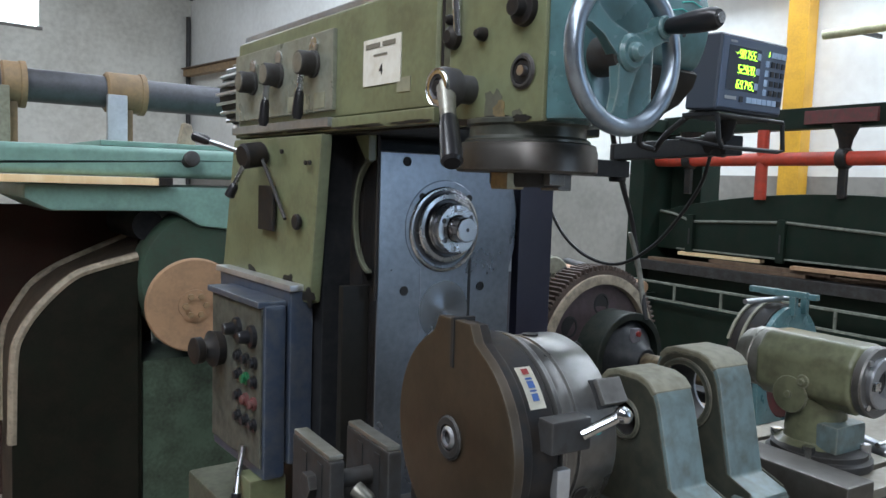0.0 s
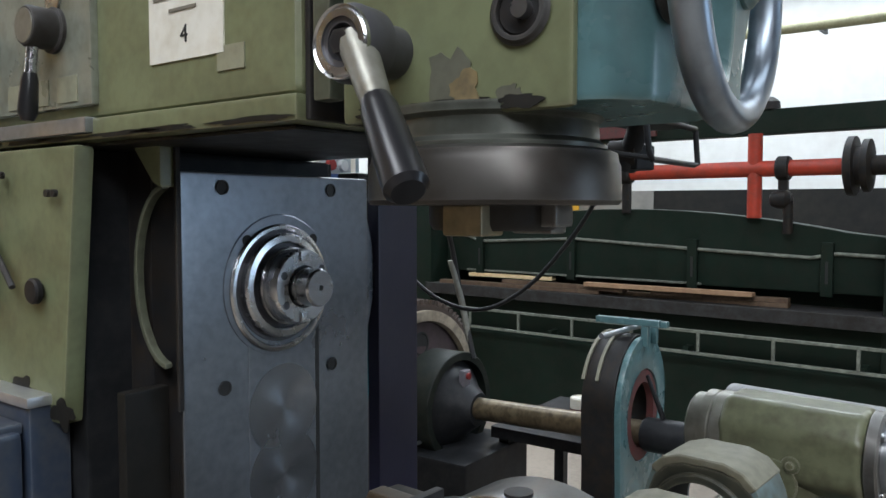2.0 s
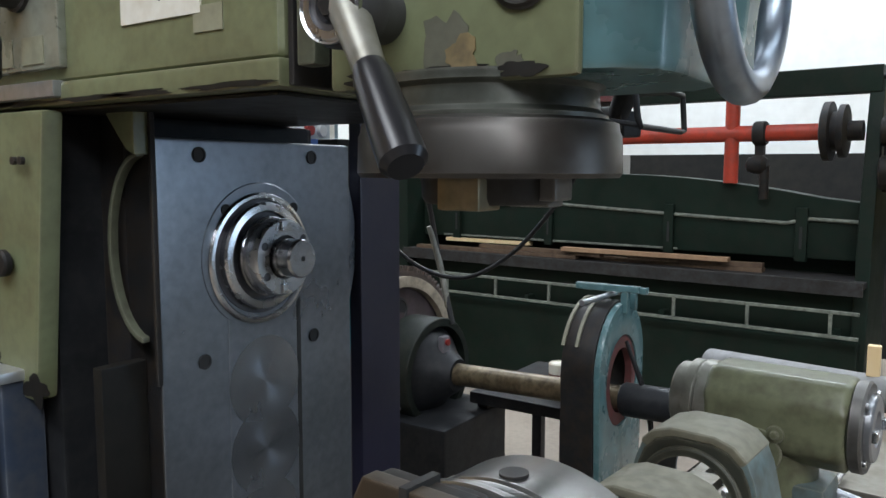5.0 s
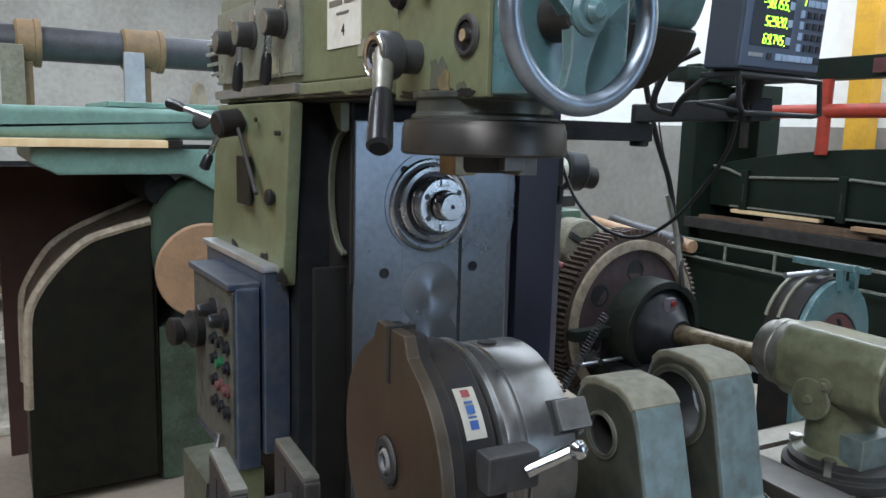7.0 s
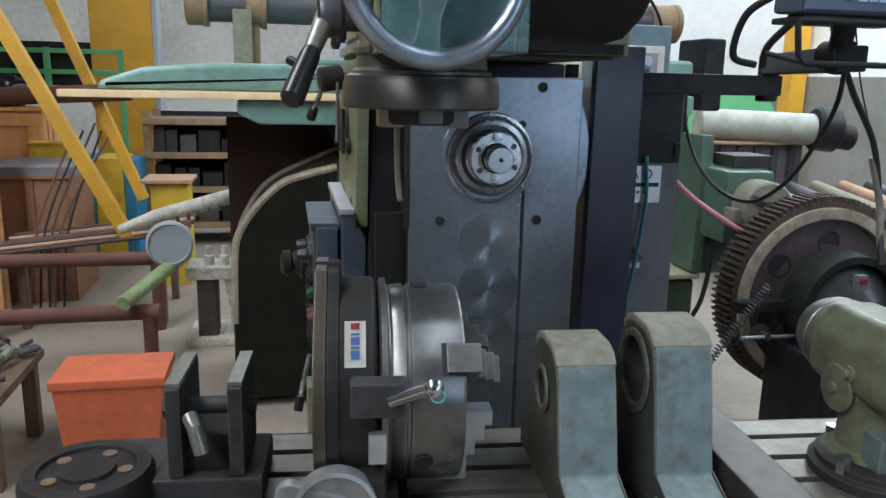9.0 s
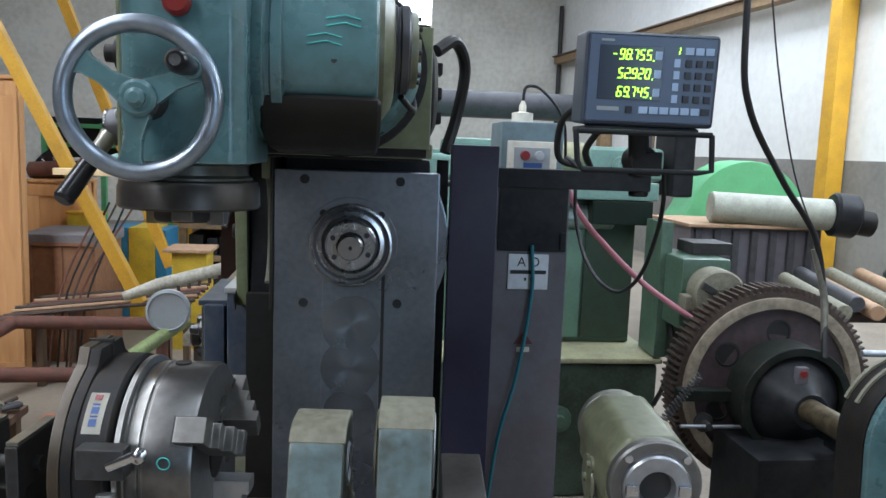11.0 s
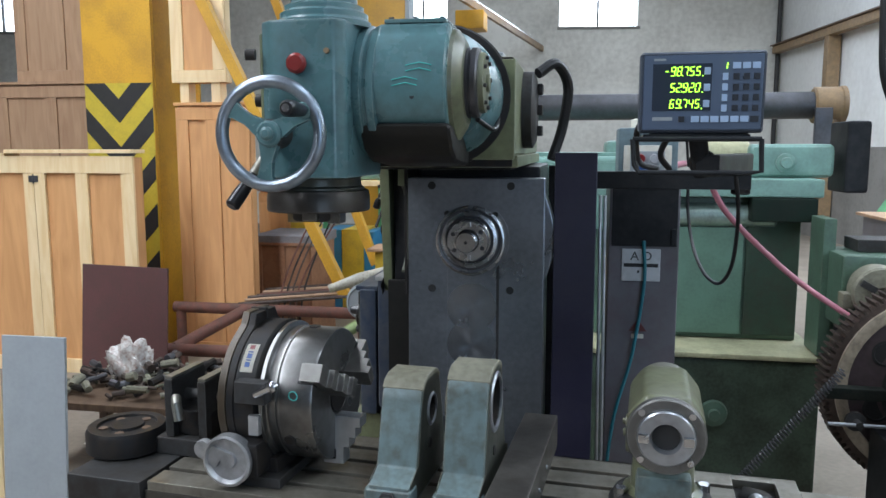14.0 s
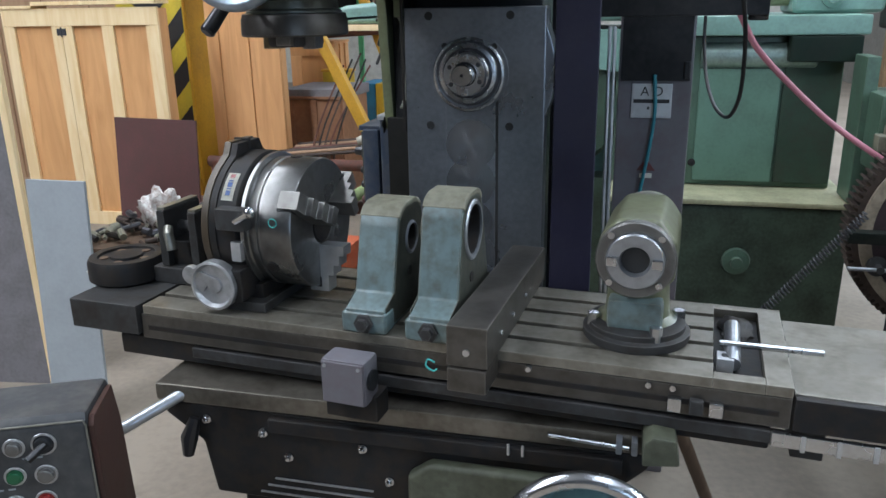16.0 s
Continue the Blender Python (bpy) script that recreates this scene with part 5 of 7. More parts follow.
part("worm_shaft", cyl((0.01, -0.10, 0.07), (0.01, -0.175, 0.07), 0.018), STEEL, dv)
part("crank_wheel", lathe((0.01, -0.168, 0.07), (0, -1, 0), [(0.056, 0), (0.058, 0.004), (0.058, 0.028), (0.052, 0.03), (0.046, 0.02), (0.02, 0.018), (0.018, 0.024), (0.008, 0.024)], 48), ALU, dv, "cast aluminium crank wheel")
part("crank_lobe", prism(arc(-0.052, 0.088, 0.022, 60, 240, 10) + [(-0.02, 0.05), (0.01, 0.09)], "y", -0.192, -0.172, 0.005), ALU, dv)
chuck = thing("lathe_chuck", "steel three-jaw chuck mounted on the dividing head", "chuck", m=at_table(-1.146, 0.195, 0))
cbody = part("body", lathe((0, 0, CZ), (1, 0, 0), [(0.15, 0), (0.153, 0.004), (0.154, 0.022), (0.150, 0.024), (0.150, 0.028), (0.154, 0.03), (0.154, 0.102), (0.151, 0.107), (0.05, 0.108), (0.045, 0.09)], 88), CHUCKSTEEL, chuck)
own_origin(cbody, (0, 0, CZ))
part("through_bore", cyl((0.09, 0, CZ), (0.1095, 0, CZ), 0.044), GREASE, chuck)
for ang in (148, 268, 28):
    jm = frame_of((0.108, 0, CZ), (1, 0, 0)) @ pose(0, 0, 0, 0, 0, ang)
    steps = [(0.05, -0.004), (0.05, 0.062), (0.075, 0.062), (0.075, 0.05), (0.1, 0.05), (0.1, 0.034), (0.125, 0.034), (0.125, 0.02), (0.166, 0.02), (0.166, -0.03), (0.155, -0.03), (0.155, -0.004)]
    part("jaw", moved(prism(steps, "y", -0.021, 0.021, 0.0025), jm), TIN if ang == 268 else JAWSTEEL, chuck, "stepped steel jaw")
    part("jaw_slot", moved(box(0.13, -0.024, -0.036, 0.1545, 0.024, 0.0015, 0.001), jm), INK, chuck)
    part("key_socket", moved(cyl((0.149, 0, -0.06), (0.1565, 0, -0.06), 0.014), frame_of((0.108, 0, CZ), (1, 0, 0)) @ pose(0, 0, 0, 0, 0, ang + 60)), GREASE, chuck)
part("chalk_ring", moved(torus((0, -0.1525, 0), (0, 1, 0), 0.01, 0.0012, 20, 5), Matrix.Translation((0.065, 0, CZ + 0.035))), CHALK, chuck)

# machine vice behind the dividing head, on the left end
vs = thing("machine_vice", "small dark machine vice with bright steel jaws", "vice", m=at_table(-1.425, 0.215, 0))
part("base", box(-0.085, -0.07, 0, 0.085, 0.09, 0.045, 0.008), IRON, vs)
part("body", box(-0.055, -0.045, 0.045, 0.06, 0.05, 0.11, 0.008), GREASE, vs)
for x in (-0.058, 0.034):
    jaw = part("jaw_block", box(x, -0.065, 0.045, x + 0.024, 0.085, 0.192, 0.006), IRON, vs)
    part("jaw_top", box(x + 0.001, -0.06, 0.1915, x + 0.023, 0.08, 0.199, 0.002), WORNSTEEL, jaw, "bright worn top of the jaw")
    for y in (-0.03, 0.03):
        part("jaw_slot", box(x - 0.0015, y - 0.009, 0.08, x + 0.0005, y + 0.009, 0.18, 0), INK, jaw)
part("screw", cyl((-0.06, -0.005, 0.14), (0.07, -0.005, 0.14), 0.014), IRON, vs)
part("screw_head", cyl((-0.072, -0.005, 0.14), (-0.057, -0.005, 0.14), 0.02, seg=6), IRON, vs)
part("handle", tube([(-0.02, -0.07, 0.15), (-0.01, -0.085, 0.14), (0.0, -0.09, 0.10)], 0.012, seg=14), WORNSTEEL, vs)
puck = thing("index_disc", "round black rubbery index disc lying on the table end", "index disc", m=at_table(-1.605, 0.165, 0))
part("body", lathe((0, 0, 0), (0, 0, 1), [(0.09, 0), (0.098, 0.006), (0.098, 0.05), (0.092, 0.062), (0.072, 0.062), (0.07, 0.055), (0.042, 0.055), (0.04, 0.062), (0.014, 0.062)], 56), GREASE, puck)
for k in range(5):
    a = radians(72 * k)
    part("pocket", cyl((0.056 * math.cos(a), 0.056 * math.sin(a), 0.053), (0.056 * math.cos(a), 0.056 * math.sin(a), 0.058), 0.011, seg=16), TIMBER, puck)
part("scale_mark", box(-0.075, -0.068, 0.025, -0.05, -0.062, 0.028, 0), PAPER, puck)
# wrench bar and T-nut in the coolant recess
tw = thing("clamping_bar", "bright T-handled box key lying in the table recess", "box key", m=at_table(-0.10, 0.13, -0.012))
part("socket", cyl((-0.005, -0.05, 0.006), (-0.005, 0.09, 0.03), 0.016, seg=20), STEEL, tw)
part("tommy_bar", cyl((-0.03, -0.005, 0.03), (0.16, 0.0, 0.03), 0.0065, seg=16), BRIGHT, tw)
tn = thing("t_nut", "bright square slot nut with a hole", "slot nut", m=at_table(-0.118, 0.09, -0.022))
part("body", box(-0.016, -0.02, 0, 0.016, 0.02, 0.03, 0.002), TIN, tn)
part("thread", cyl((0, 0, 0.0295), (0, 0, 0.031), 0.008, seg=16), INK, tn)
dk = thing("recess_cloth", "dark oily rag stuffed into the table recess", "rag", m=at_table(-0.095, 0.28, -0.022))
bm = bmesh.new()
bmesh.ops.create_icosphere(bm, subdivisions=3, radius=1)
for v in bm.verts:
    v.co = Vector((v.co.x * 0.035, v.co.y * 0.07, max(-0.2, v.co.z) * 0.018)) * (1 + 0.4 * noise.noise(v.co * 2.5)) + Vector((0, 0, 0.004))
part("cloth", bm, GREASE, dk)

# ---------------------------------------------------------------- cabinet and readout
cab = thing("electric_cabinet", "grey steel electrical cabinet with an aluminium name plate", "cabinet", (1.44, 2.1, 0))
part("body", box(1.326, 1.96, 0, 1.556, 2.36, 1.64, 0.008), GREYCAB, cab)
part("dark_panel", box(1.335, 1.954, 1.43, 1.548, 1.961, 1.63, 0.003), BLACK, cab)
part("latch", box(1.528, 1.945, 1.44, 1.545, 1.955, 1.49, 0.003), BLACK, cab)
part("name_plate", box(1.371, 1.955, 1.312, 1.497, 1.961, 1.421, 0.002), TIN, cab, "aluminium plate with dark letters")
PM = Matrix.Translation((1.434, 1.9548, 1.366)) @ pose(0, 0, 0, 90, 0, 0)
words("A D", 0.042, INK, cab, PM @ Matrix.Translation((0, 0.03, 0)))
bars(cab, INK, PM, [(-0.056, -0.006, 0.112, 0.012), (-0.012, -0.026, 0.007, 0.009), (0.008, -0.026, 0.007, 0.009)])
part("warning_mark", prism([(1.40, 1.14), (1.43, 1.18), (1.46, 1.14)], "y", 1.955, 1.959, 0), REDFADE, cab, "faded red warning triangle")
part("small_tag", box(1.41, 1.955, 1.115, 1.45, 1.959, 1.13, 0), PAPER, cab)
part("cable_teal", tube([(1.44, 1.945, 1.45), (1.445, 1.94, 1.3), (1.41, 1.935, 1.05), (1.36, 1.93, 0.85), (1.33, 1.93, 0.6)], 0.006, smooth_n=8), TEALCABLE, cab)
for k, x in enumerate((1.295, 1.31)):
    part("conduit", tube([(x, 1.93, 1.6), (x + 0.005, 1.93, 1.1), (x + 0.012, 1.93, 0.3)], 0.006, smooth_n=5), TIN, cab)
# small switch box on the cabinet top
sw = thing("switch_box", "blue-grey box with a white push-button panel on the cabinet", "switch box", m=pose(1.455, 2.16, 1.64))
part("case", box(-0.10, -0.09, 0, 0.10, 0.12, 0.185, 0.008), BLUEBOX, sw)
part("panel", box(-0.082, -0.096, 0.005, 0.078, -0.089, 0.125, 0.004), PAPER, sw)
part("panel_inner", box(-0.06, -0.099, 0.012, 0.055, -0.0955, 0.105, 0.002), PALEBOARD, sw)
for x, c in ((-0.025, REDPLASTIC), (0.02, TIN)):
    part("button", lathe((x, -0.098, 0.08), (0, -1, 0), [(0.016, 0), (0.014, 0.012)], 20), c, sw)
part("print_block", box(-0.03, -0.1005, 0.042, 0.03, -0.0985, 0.058, 0), BLUEINK, sw)
for k in range(5):
    part("comb_tooth", box(-0.055 + 0.024 * k, -0.101, 0.004, -0.043 + 0.024 * k, -0.098, 0.022, 0), INK, sw)
part("cable_plug", lathe((-0.02, 0, 0.185), (0, 0, 1), [(0.035, 0), (0.035, 0.03), (0.012, 0.035), (0.012, 0.055), (0.005, 0.07)], 20), PAPER, sw)
part("plug_cable", tube([(-0.02, 0, 0.25), (-0.01, 0.0, 0.30), (0.05, 0.02, 0.29), (0.13, 0.05, 0.2), (0.16, 0.1, 0.05)], 0.005, smooth_n=8), RUBBER, sw)
# arm, tray and readout
br = thing("readout_arm", "black steel swing arm and tray carrying the readout", "bracket", (1.45, 1.6, 1.62))
part("beam", box(1.22, 1.775, 1.630, 1.735, 1.835, 1.684, 0.004), BLACK, br)
part("knuckle_pin", cyl((1.71, 1.805, 1.615), (1.71, 1.805, 1.74), 0.028, seg=24, w=0.004), GREASE, br)
part("swing_arm", moved(box(-0.028, -0.03, 0.0, 0.028, 0.56, 0.052, 0.006), pose(1.535, 1.285, 1.687, 0, 0, -19)), BLACK, br)
part("post", cyl((1.52, 1.30, 1.69), (1.50, 1.26, 1.785), 0.022, seg=20), BLACK, br)
part("swivel_knuckle", lathe((1.52, 1.30, 1.72), (0, -1, 0), [(0.03, -0.03), (0.03, 0.03)], 20), GREASE, br)
part("carrier", box(1.37, 1.21, 1.775, 1.61, 1.31, 1.787, 0.003), BLACK, br)
loop = [(1.345, 1.19, 1.775), (1.35, 1.185, 1.715), (1.36, 1.183, 1.698), (1.60, 1.183, 1.698), (1.632, 1.185, 1.702), (1.63, 1.19, 1.775)]
part("guard_loop", tube(loop, 0.006, seg=10), BLACK, br)
part("guard_top", tube([(1.345, 1.19, 1.775), (1.63, 1.19, 1.775)], 0.006), BLACK, br)
part("loop_tie", tube([(1.36, 1.185, 1.70), (1.36, 1.30, 1.72)], 0.005), BLACK, br)
part("cable", tube([(1.45, 1.33, 1.80), (1.43, 1.40, 1.74), (1.46, 1.46, 1.70)], 0.008, smooth_n=8), RUBBER, br)
part("cable", tube([(1.40, 1.34, 1.84), (1.37, 1.40, 1.80), (1.38, 1.45, 1.72), (1.43, 1.44, 1.70)], 0.008, smooth_n=8), RUBBER, br)
hang = thing("hanging_cable", "loop of black cable hanging under the tray", "cable", (1.6, 1.7, 1.34))
part("loop", tube([(1.583, 2.01, 1.625), (1.585, 2.0, 1.54), (1.597, 1.93, 1.43), (1.62, 1.83, 1.362), (1.645, 1.72, 1.352), (1.655, 1.60, 1.42), (1.645, 1.49, 1.53), (1.63, 1.42, 1.62), (1.615, 1.39, 1.69)], 0.0055, smooth_n=10), RUBBER, hang)
pink = thing("pink_hose", "dusty pink rubber air hose sagging behind the cabinet", "hose", (1.9, 2.2, 1.0))
part("hose", tube([(1.50, 2.36, 1.62), (1.62, 2.6, 1.69), (1.75, 2.85, 1.66), (1.87, 2.95, 1.48), (2.03, 3.02, 1.32), (2.21, 3.02, 1.16), (2.38, 2.94, 1.04), (2.48, 2.90, 0.98)], 0.013, smooth_n=12), PINKHOSE, pink)

dro = thing("digital_readout", "dark grey three-axis digital readout with lit green digits", "digital readout", m=pose(1.497, 1.205, 1.788, 4, 0, -2))
part("case", box(-0.138, 0, 0, 0.138, 0.09, 0.185, 0.010, 3), DROCASE, dro)
bez = part("bezel", box(-0.131, -0.003, 0.008, 0.131, 0.002, 0.178, 0.004), DROFACE, dro)
dw = part("display_window", box(-0.110, -0.0045, 0.052, 0.020, -0.002, 0.158, 0.001), DROGLASS, dro)
SEGS = {"0": "abcdef", "1": "bc", "2": "abged", "4": "fgbc", "5": "afgcd", "6": "afgedc", "7": "abc", "8": "abcdefg", "9": "abcdfg", "-": "g"}
GEO = {"a": (0, 1, 1, 0), "d": (0, -1, 1, 0), "g": (0, 0, 1, 0), "f": (-1, 0.5, 0, 1), "b": (1, 0.5, 0, 1), "e": (-1, -0.5, 0, 1), "c": (1, -0.5, 0, 1)}


def digit(ch, x, z, w, h):
    out = []
    for s in SEGS[ch]:
        gx, gz, horiz, vert = GEO[s]
        cx, cz = x + gx * w / 2 + gz * h * 0.09, z + gz * h / 2
        t = 0.0009
        out.append(box(cx - (w / 2 - 0.0008 if horiz else t), -0.0062, cz - (h / 4 - 0.0006 if vert else t), cx + (w / 2 - 0.0008 if horiz else t), -0.0046, cz + (h / 4 - 0.0006 if vert else t), 0))
    return join(*out)


for row, txt in enumerate(("-98755", "52920", "69745")):
    z = 0.141 - 0.0365 * row
    for i, ch in enumerate(reversed(txt)):
        part("digit", digit(ch, -0.010 - 0.0138 * i, z, 0.0085, 0.019), GLOW, dw, smooth=0)
    part("decimal_point", box(-0.0460, -0.0062, z - 0.0105, -0.0440, -0.0046, z - 0.0075, 0), GLOW, dw, smooth=0)
    part("axis_dot", box(-0.001, -0.0062, z - 0.012, 0.001, -0.0046, z - 0.009, 0), GLOW, dw, smooth=0)
    part("axis_key", box(0.003, -0.0065, z - 0.008, 0.017, -0.0025, z + 0.008, 0.001), KEYGREY, bez)
part("digit", digit("1", 0.049, 0.152, 0.006, 0.014), GLOW, dw, smooth=0)
for k in range(3):
    part("key", box(0.064 + 0.021 * k, -0.006, 0.145, 0.081 + 0.021 * k, -0.0025, 0.159, 0.001), KEYGREY, bez)
for k in range(4):
    part("key", box(0.043, -0.006, 0.120 - 0.0235 * k, 0.055, -0.0025, 0.136 - 0.0235 * k, 0.001), KEYGREY, bez)
    for c in range(3):
        part("number_key", box(0.066 + 0.022 * c, -0.0065, 0.121 - 0.0235 * k, 0.079 + 0.022 * c, -0.0025, 0.135 - 0.0235 * k, 0.001), KEYDARK, bez)
for k in range(7):
    part("key", box(-0.022 + 0.0215 * k, -0.006, 0.026, -0.004 + 0.0215 * k, -0.0025, 0.04, 0.001), KEYGREY if k < 6 else KEYDARK, bez)
part("power_key", box(-0.05, -0.006, 0.026, -0.036, -0.0025, 0.04, 0.001), KEYDARK, bez)
bars(dro, PALEBOARD, pose(0, -0.0032, 0, 90, 0, 0), [(-0.108, 0.03, 0.045, 0.008), (-0.108, 0.165, 0.026, 0.005)])
part("stand", box(-0.11, 0.02, -0.014, 0.11, 0.08, 0.0, 0.003), BLACK, dro)
# ---------------------------------------------------------------- roll grinder behind the mill
gr = thing("roll_grinder", "long mint green roll grinding machine with a belt guard", "grinding machine", (1.0, 4.0, 0))
part("base", box(1.28, 3.30, 0, 2.43, 4.7, 0.70, 0.03), BASEGREEN, gr)
part("base_ledge", box(1.28, 3.285, 0.702, 2.445, 4.7, 0.73, 0.01), LEDGE, gr, "dusty cream ledge")
part("cabinet", box(1.28, 3.62, 0.732, 2.38, 4.5, 1.50, 0.015), GREENMACHINE, gr)
part("cabinet_door", box(1.70, 3.602, 0.76, 2.09, 3.621, 1.34, 0.006), DOORGREEN, gr, "faded green cabinet door")
part("door_knob", lathe((1.69, 3.60, 0.86), (0, -1, 0), [(0.012, 0), (0.012, 0.02), (0.02, 0.03), (0.012, 0.04)], 14), GREASE, gr)
part("dark_side_plate", box(2.105, 3.604, 0.76, 2.37, 3.621, 1.45, 0.006), DARKMINT, gr)
part("rounded_apron", cyl((1.70, 3.63, 1.405), (2.25, 3.63, 1.405), 0.065, w=0.01), SILVERMINT, gr)
part("drain_plug", lathe((1.92, 3.285, 0.42), (0, -1, 0), [(0.07, 0), (0.065, 0.02), (0.03, 0.025), (0.028, 0.05)], 24), GREENMACHINE, gr)
part("upper_slide", box(1.5, 3.5, 1.505, 2.45, 4.5, 1.60, 0.015), MINT, gr)
part("slide_plate", box(2.10, 3.49, 1.38, 2.42, 3.601, 1.503, 0.01), DARKGREEN, gr)
part("workhead", box(2.12, 3.7, 1.60, 2.55, 4.1, 1.78, 0.04, 3), MINT, gr)
part("workhead_barrel", cyl((1.85, 3.85, 1.72), (2.14, 3.85, 1.72), 0.08, w=0.01), LEDGE, gr)
part("workhead_knob", lathe((2.30, 3.70, 1.68), (0, -1, 0), [(0.05, 0), (0.05, 0.015), (0.03, 0.02), (0.028, 0.04)], 24), MINT, gr)
part("footstock", box(1.36, 3.7, 1.60, 1.62, 4.1, 1.80, 0.03), MINT, gr)
part("dog_plate", box(2.60, 3.7, 1.52, 2.72, 4.0, 1.90, 0.02), BLACK, gr)
# left part
hood = [(-0.40, 1.58), (-0.38, 1.62), (-0.2, 1.68), (0.1, 1.705), (1.5, 1.715), (1.5, 1.58)]
part("table_hood", prism(hood, "y", 3.56, 4.5, 0.03, 4), MINT, gr, "rounded mint green table hood")
part("hood_top_strip", box(0.5, 3.62, 1.712, 1.5, 4.3, 1.735, 0.006), MINT, gr)
part("wood_strip", box(-0.55, 3.53, 1.545, 0.72, 3.6, 1.577, 0.004), PINE, gr, "unpainted wooden strip")
part("strip_end", box(0.72, 3.528, 1.545, 0.78, 3.6, 1.58, 0.004), GREASE, gr)
part("under_casting", prism([(0.20, 1.543), (0.20, 1.48), (0.30, 1.43), (0.80, 1.43), (0.92, 1.36), (1.5, 1.30), (1.5, 1.543)], "y", 3.58, 4.4, 0.02), MINT, gr)
part("wheel_housing", lathe((0.98, 3.75, 1.12), (0, -1, 0), [(0.33, 0), (0.33, 0.1), (0.31, 0.13), (0.2, 0.15)], 48), DARKMINT, gr)
part("housing_neck", box(0.92, 3.85, 0.7, 1.5, 4.4, 1.45, 0.03), MINT, gr)
part("motor", cyl((0.72, 3.7, 1.36), (0.72, 4.2, 1.36), 0.07), BLACK, gr)
front = [(0.15, 0.05), (0.155, 0.45), (0.166, 0.80), (0.195, 0.917), (0.275, 1.035), (0.395, 1.145), (0.52, 1.19), (0.66, 1.225)]
back = [(0.16, 0.05), (0.165, 0.45), (0.17, 0.78), (0.19, 0.90), (0.285, 1.06), (0.395, 1.145), (0.546, 1.215), (0.77, 1.31)]
# shade of the front and light on the top are put into their colours
part("belt_guard", prism(front + [(0.66, 0.05)], "y", 3.64, 3.66, 0.004), GUARD, gr, "green sheet belt guard, painted near black for its shade")
bm = bmesh.new()
sa, sb = [[bm.verts.new((x, y, z)) for x, z in f] for f, y in ((front, 3.661), (back, 4.05))]
for k in range(len(sa) - 1):
    bm.faces.new((sa[k], sa[k + 1], sb[k + 1], sb[k]))
bmesh.ops.solidify(bm, geom=bm.faces, thickness=0.006)
part("guard_hood", bm, GUARDTOP, gr, "brown curved top of the guard, painted lighter as lit")
for f, y in ((front, 3.65), (back, 4.05)):
    part("guard_rim", tube([(x, y, z) for x, z in f[1:]], 0.02, seg=8, smooth_n=5), RIMTAN, gr, "pale worn edge of the guard")
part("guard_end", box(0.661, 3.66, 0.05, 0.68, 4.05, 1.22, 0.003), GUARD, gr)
part("wooden_disc", lathe((0.835, 3.42, 1.03), (-0.12, -1, 0), [(0.20, 0), (0.205, 0.006), (0.205, 0.03), (0.198, 0.036), (0.07, 0.036), (0.07, 0.045), (0.03, 0.046)], 64), DISCWOOD, gr, "brown fibre disc with bolts")
for k in range(6):
    a = radians(60 * k)
    part("disc_bolt", cyl((0.83 + 0.045 * math.cos(a), 3.375, 1.03 + 0.045 * math.sin(a)), (0.83 + 0.045 * math.cos(a), 3.36, 1.03 + 0.045 * math.sin(a)), 0.014, seg=6), OCHRE, gr)
part("disc_shaft", cyl((0.85, 3.45, 1.03), (0.88, 3.66, 1.03), 0.04), IRON, gr)
part("hood_knob", lathe((0.854, 3.57, 1.655), (0, -1, 0.2), [(0.03, 0), (0.02, 0.03), (0.035, 0.05), (0.035, 0.075), (0.02, 0.085)], 20), IRON, gr)
part("hood_stop", prism([(0.86, 1.733), (0.94, 1.733), (0.92, 1.83), (0.885, 1.84)], "y", 3.7, 3.76, 0.01), RIMTAN, gr)
part("bed_front", box(0.684, 3.67, 0, 1.276, 4.055, 0.74, 0.02), BASEGREEN, gr)
part("bed_back", box(0.7, 4.06, 0, 1.28, 4.6, 0.7, 0.02), BASEGREEN, gr)
part("inner_panel", box(0.10, 4.3, 0.0, 0.9, 4.36, 1.43, 0.0), RUSTPANEL, gr, "rust brown inner panel")

roll = thing("long_roll", "long grey steel roll with ochre journals lying on the grinder", "steel roll", (1.3, 4.6, 1.94))
part("barrel", cyl((-0.05, 4.45, 2.02), (2.70, 4.45, 2.02), 0.083, seg=40), STEELDARK, roll)
for a, b, r in ((-0.10, 0.02, 0.105), (0.22, 0.33, 0.11), (0.70, 0.90, 0.105), (2.62, 2.80, 0.11)):
    part("journal", lathe((a, 4.45, 2.02), (1, 0, 0), [(r - 0.012, 0), (r, 0.01), (r, b - a - 0.03), (r + 0.006, b - a - 0.025), (r + 0.006, b - a)], 40), OCHRE, roll)
for x, mat in ((0.20, WORNTOP), (0.74, TIN), (2.66, STEELDARK)):
    part("rest", box(x - 0.05, 4.33, 1.712 if x < 1.5 else 1.60, x + 0.05, 4.36, 2.0, 0.006), mat, roll)
    part("rest_arm", box(x + 0.02, 4.38, 1.712 if x < 1.5 else 1.60, x + 0.09, 4.52, 1.93, 0.006), OCHRE, roll)

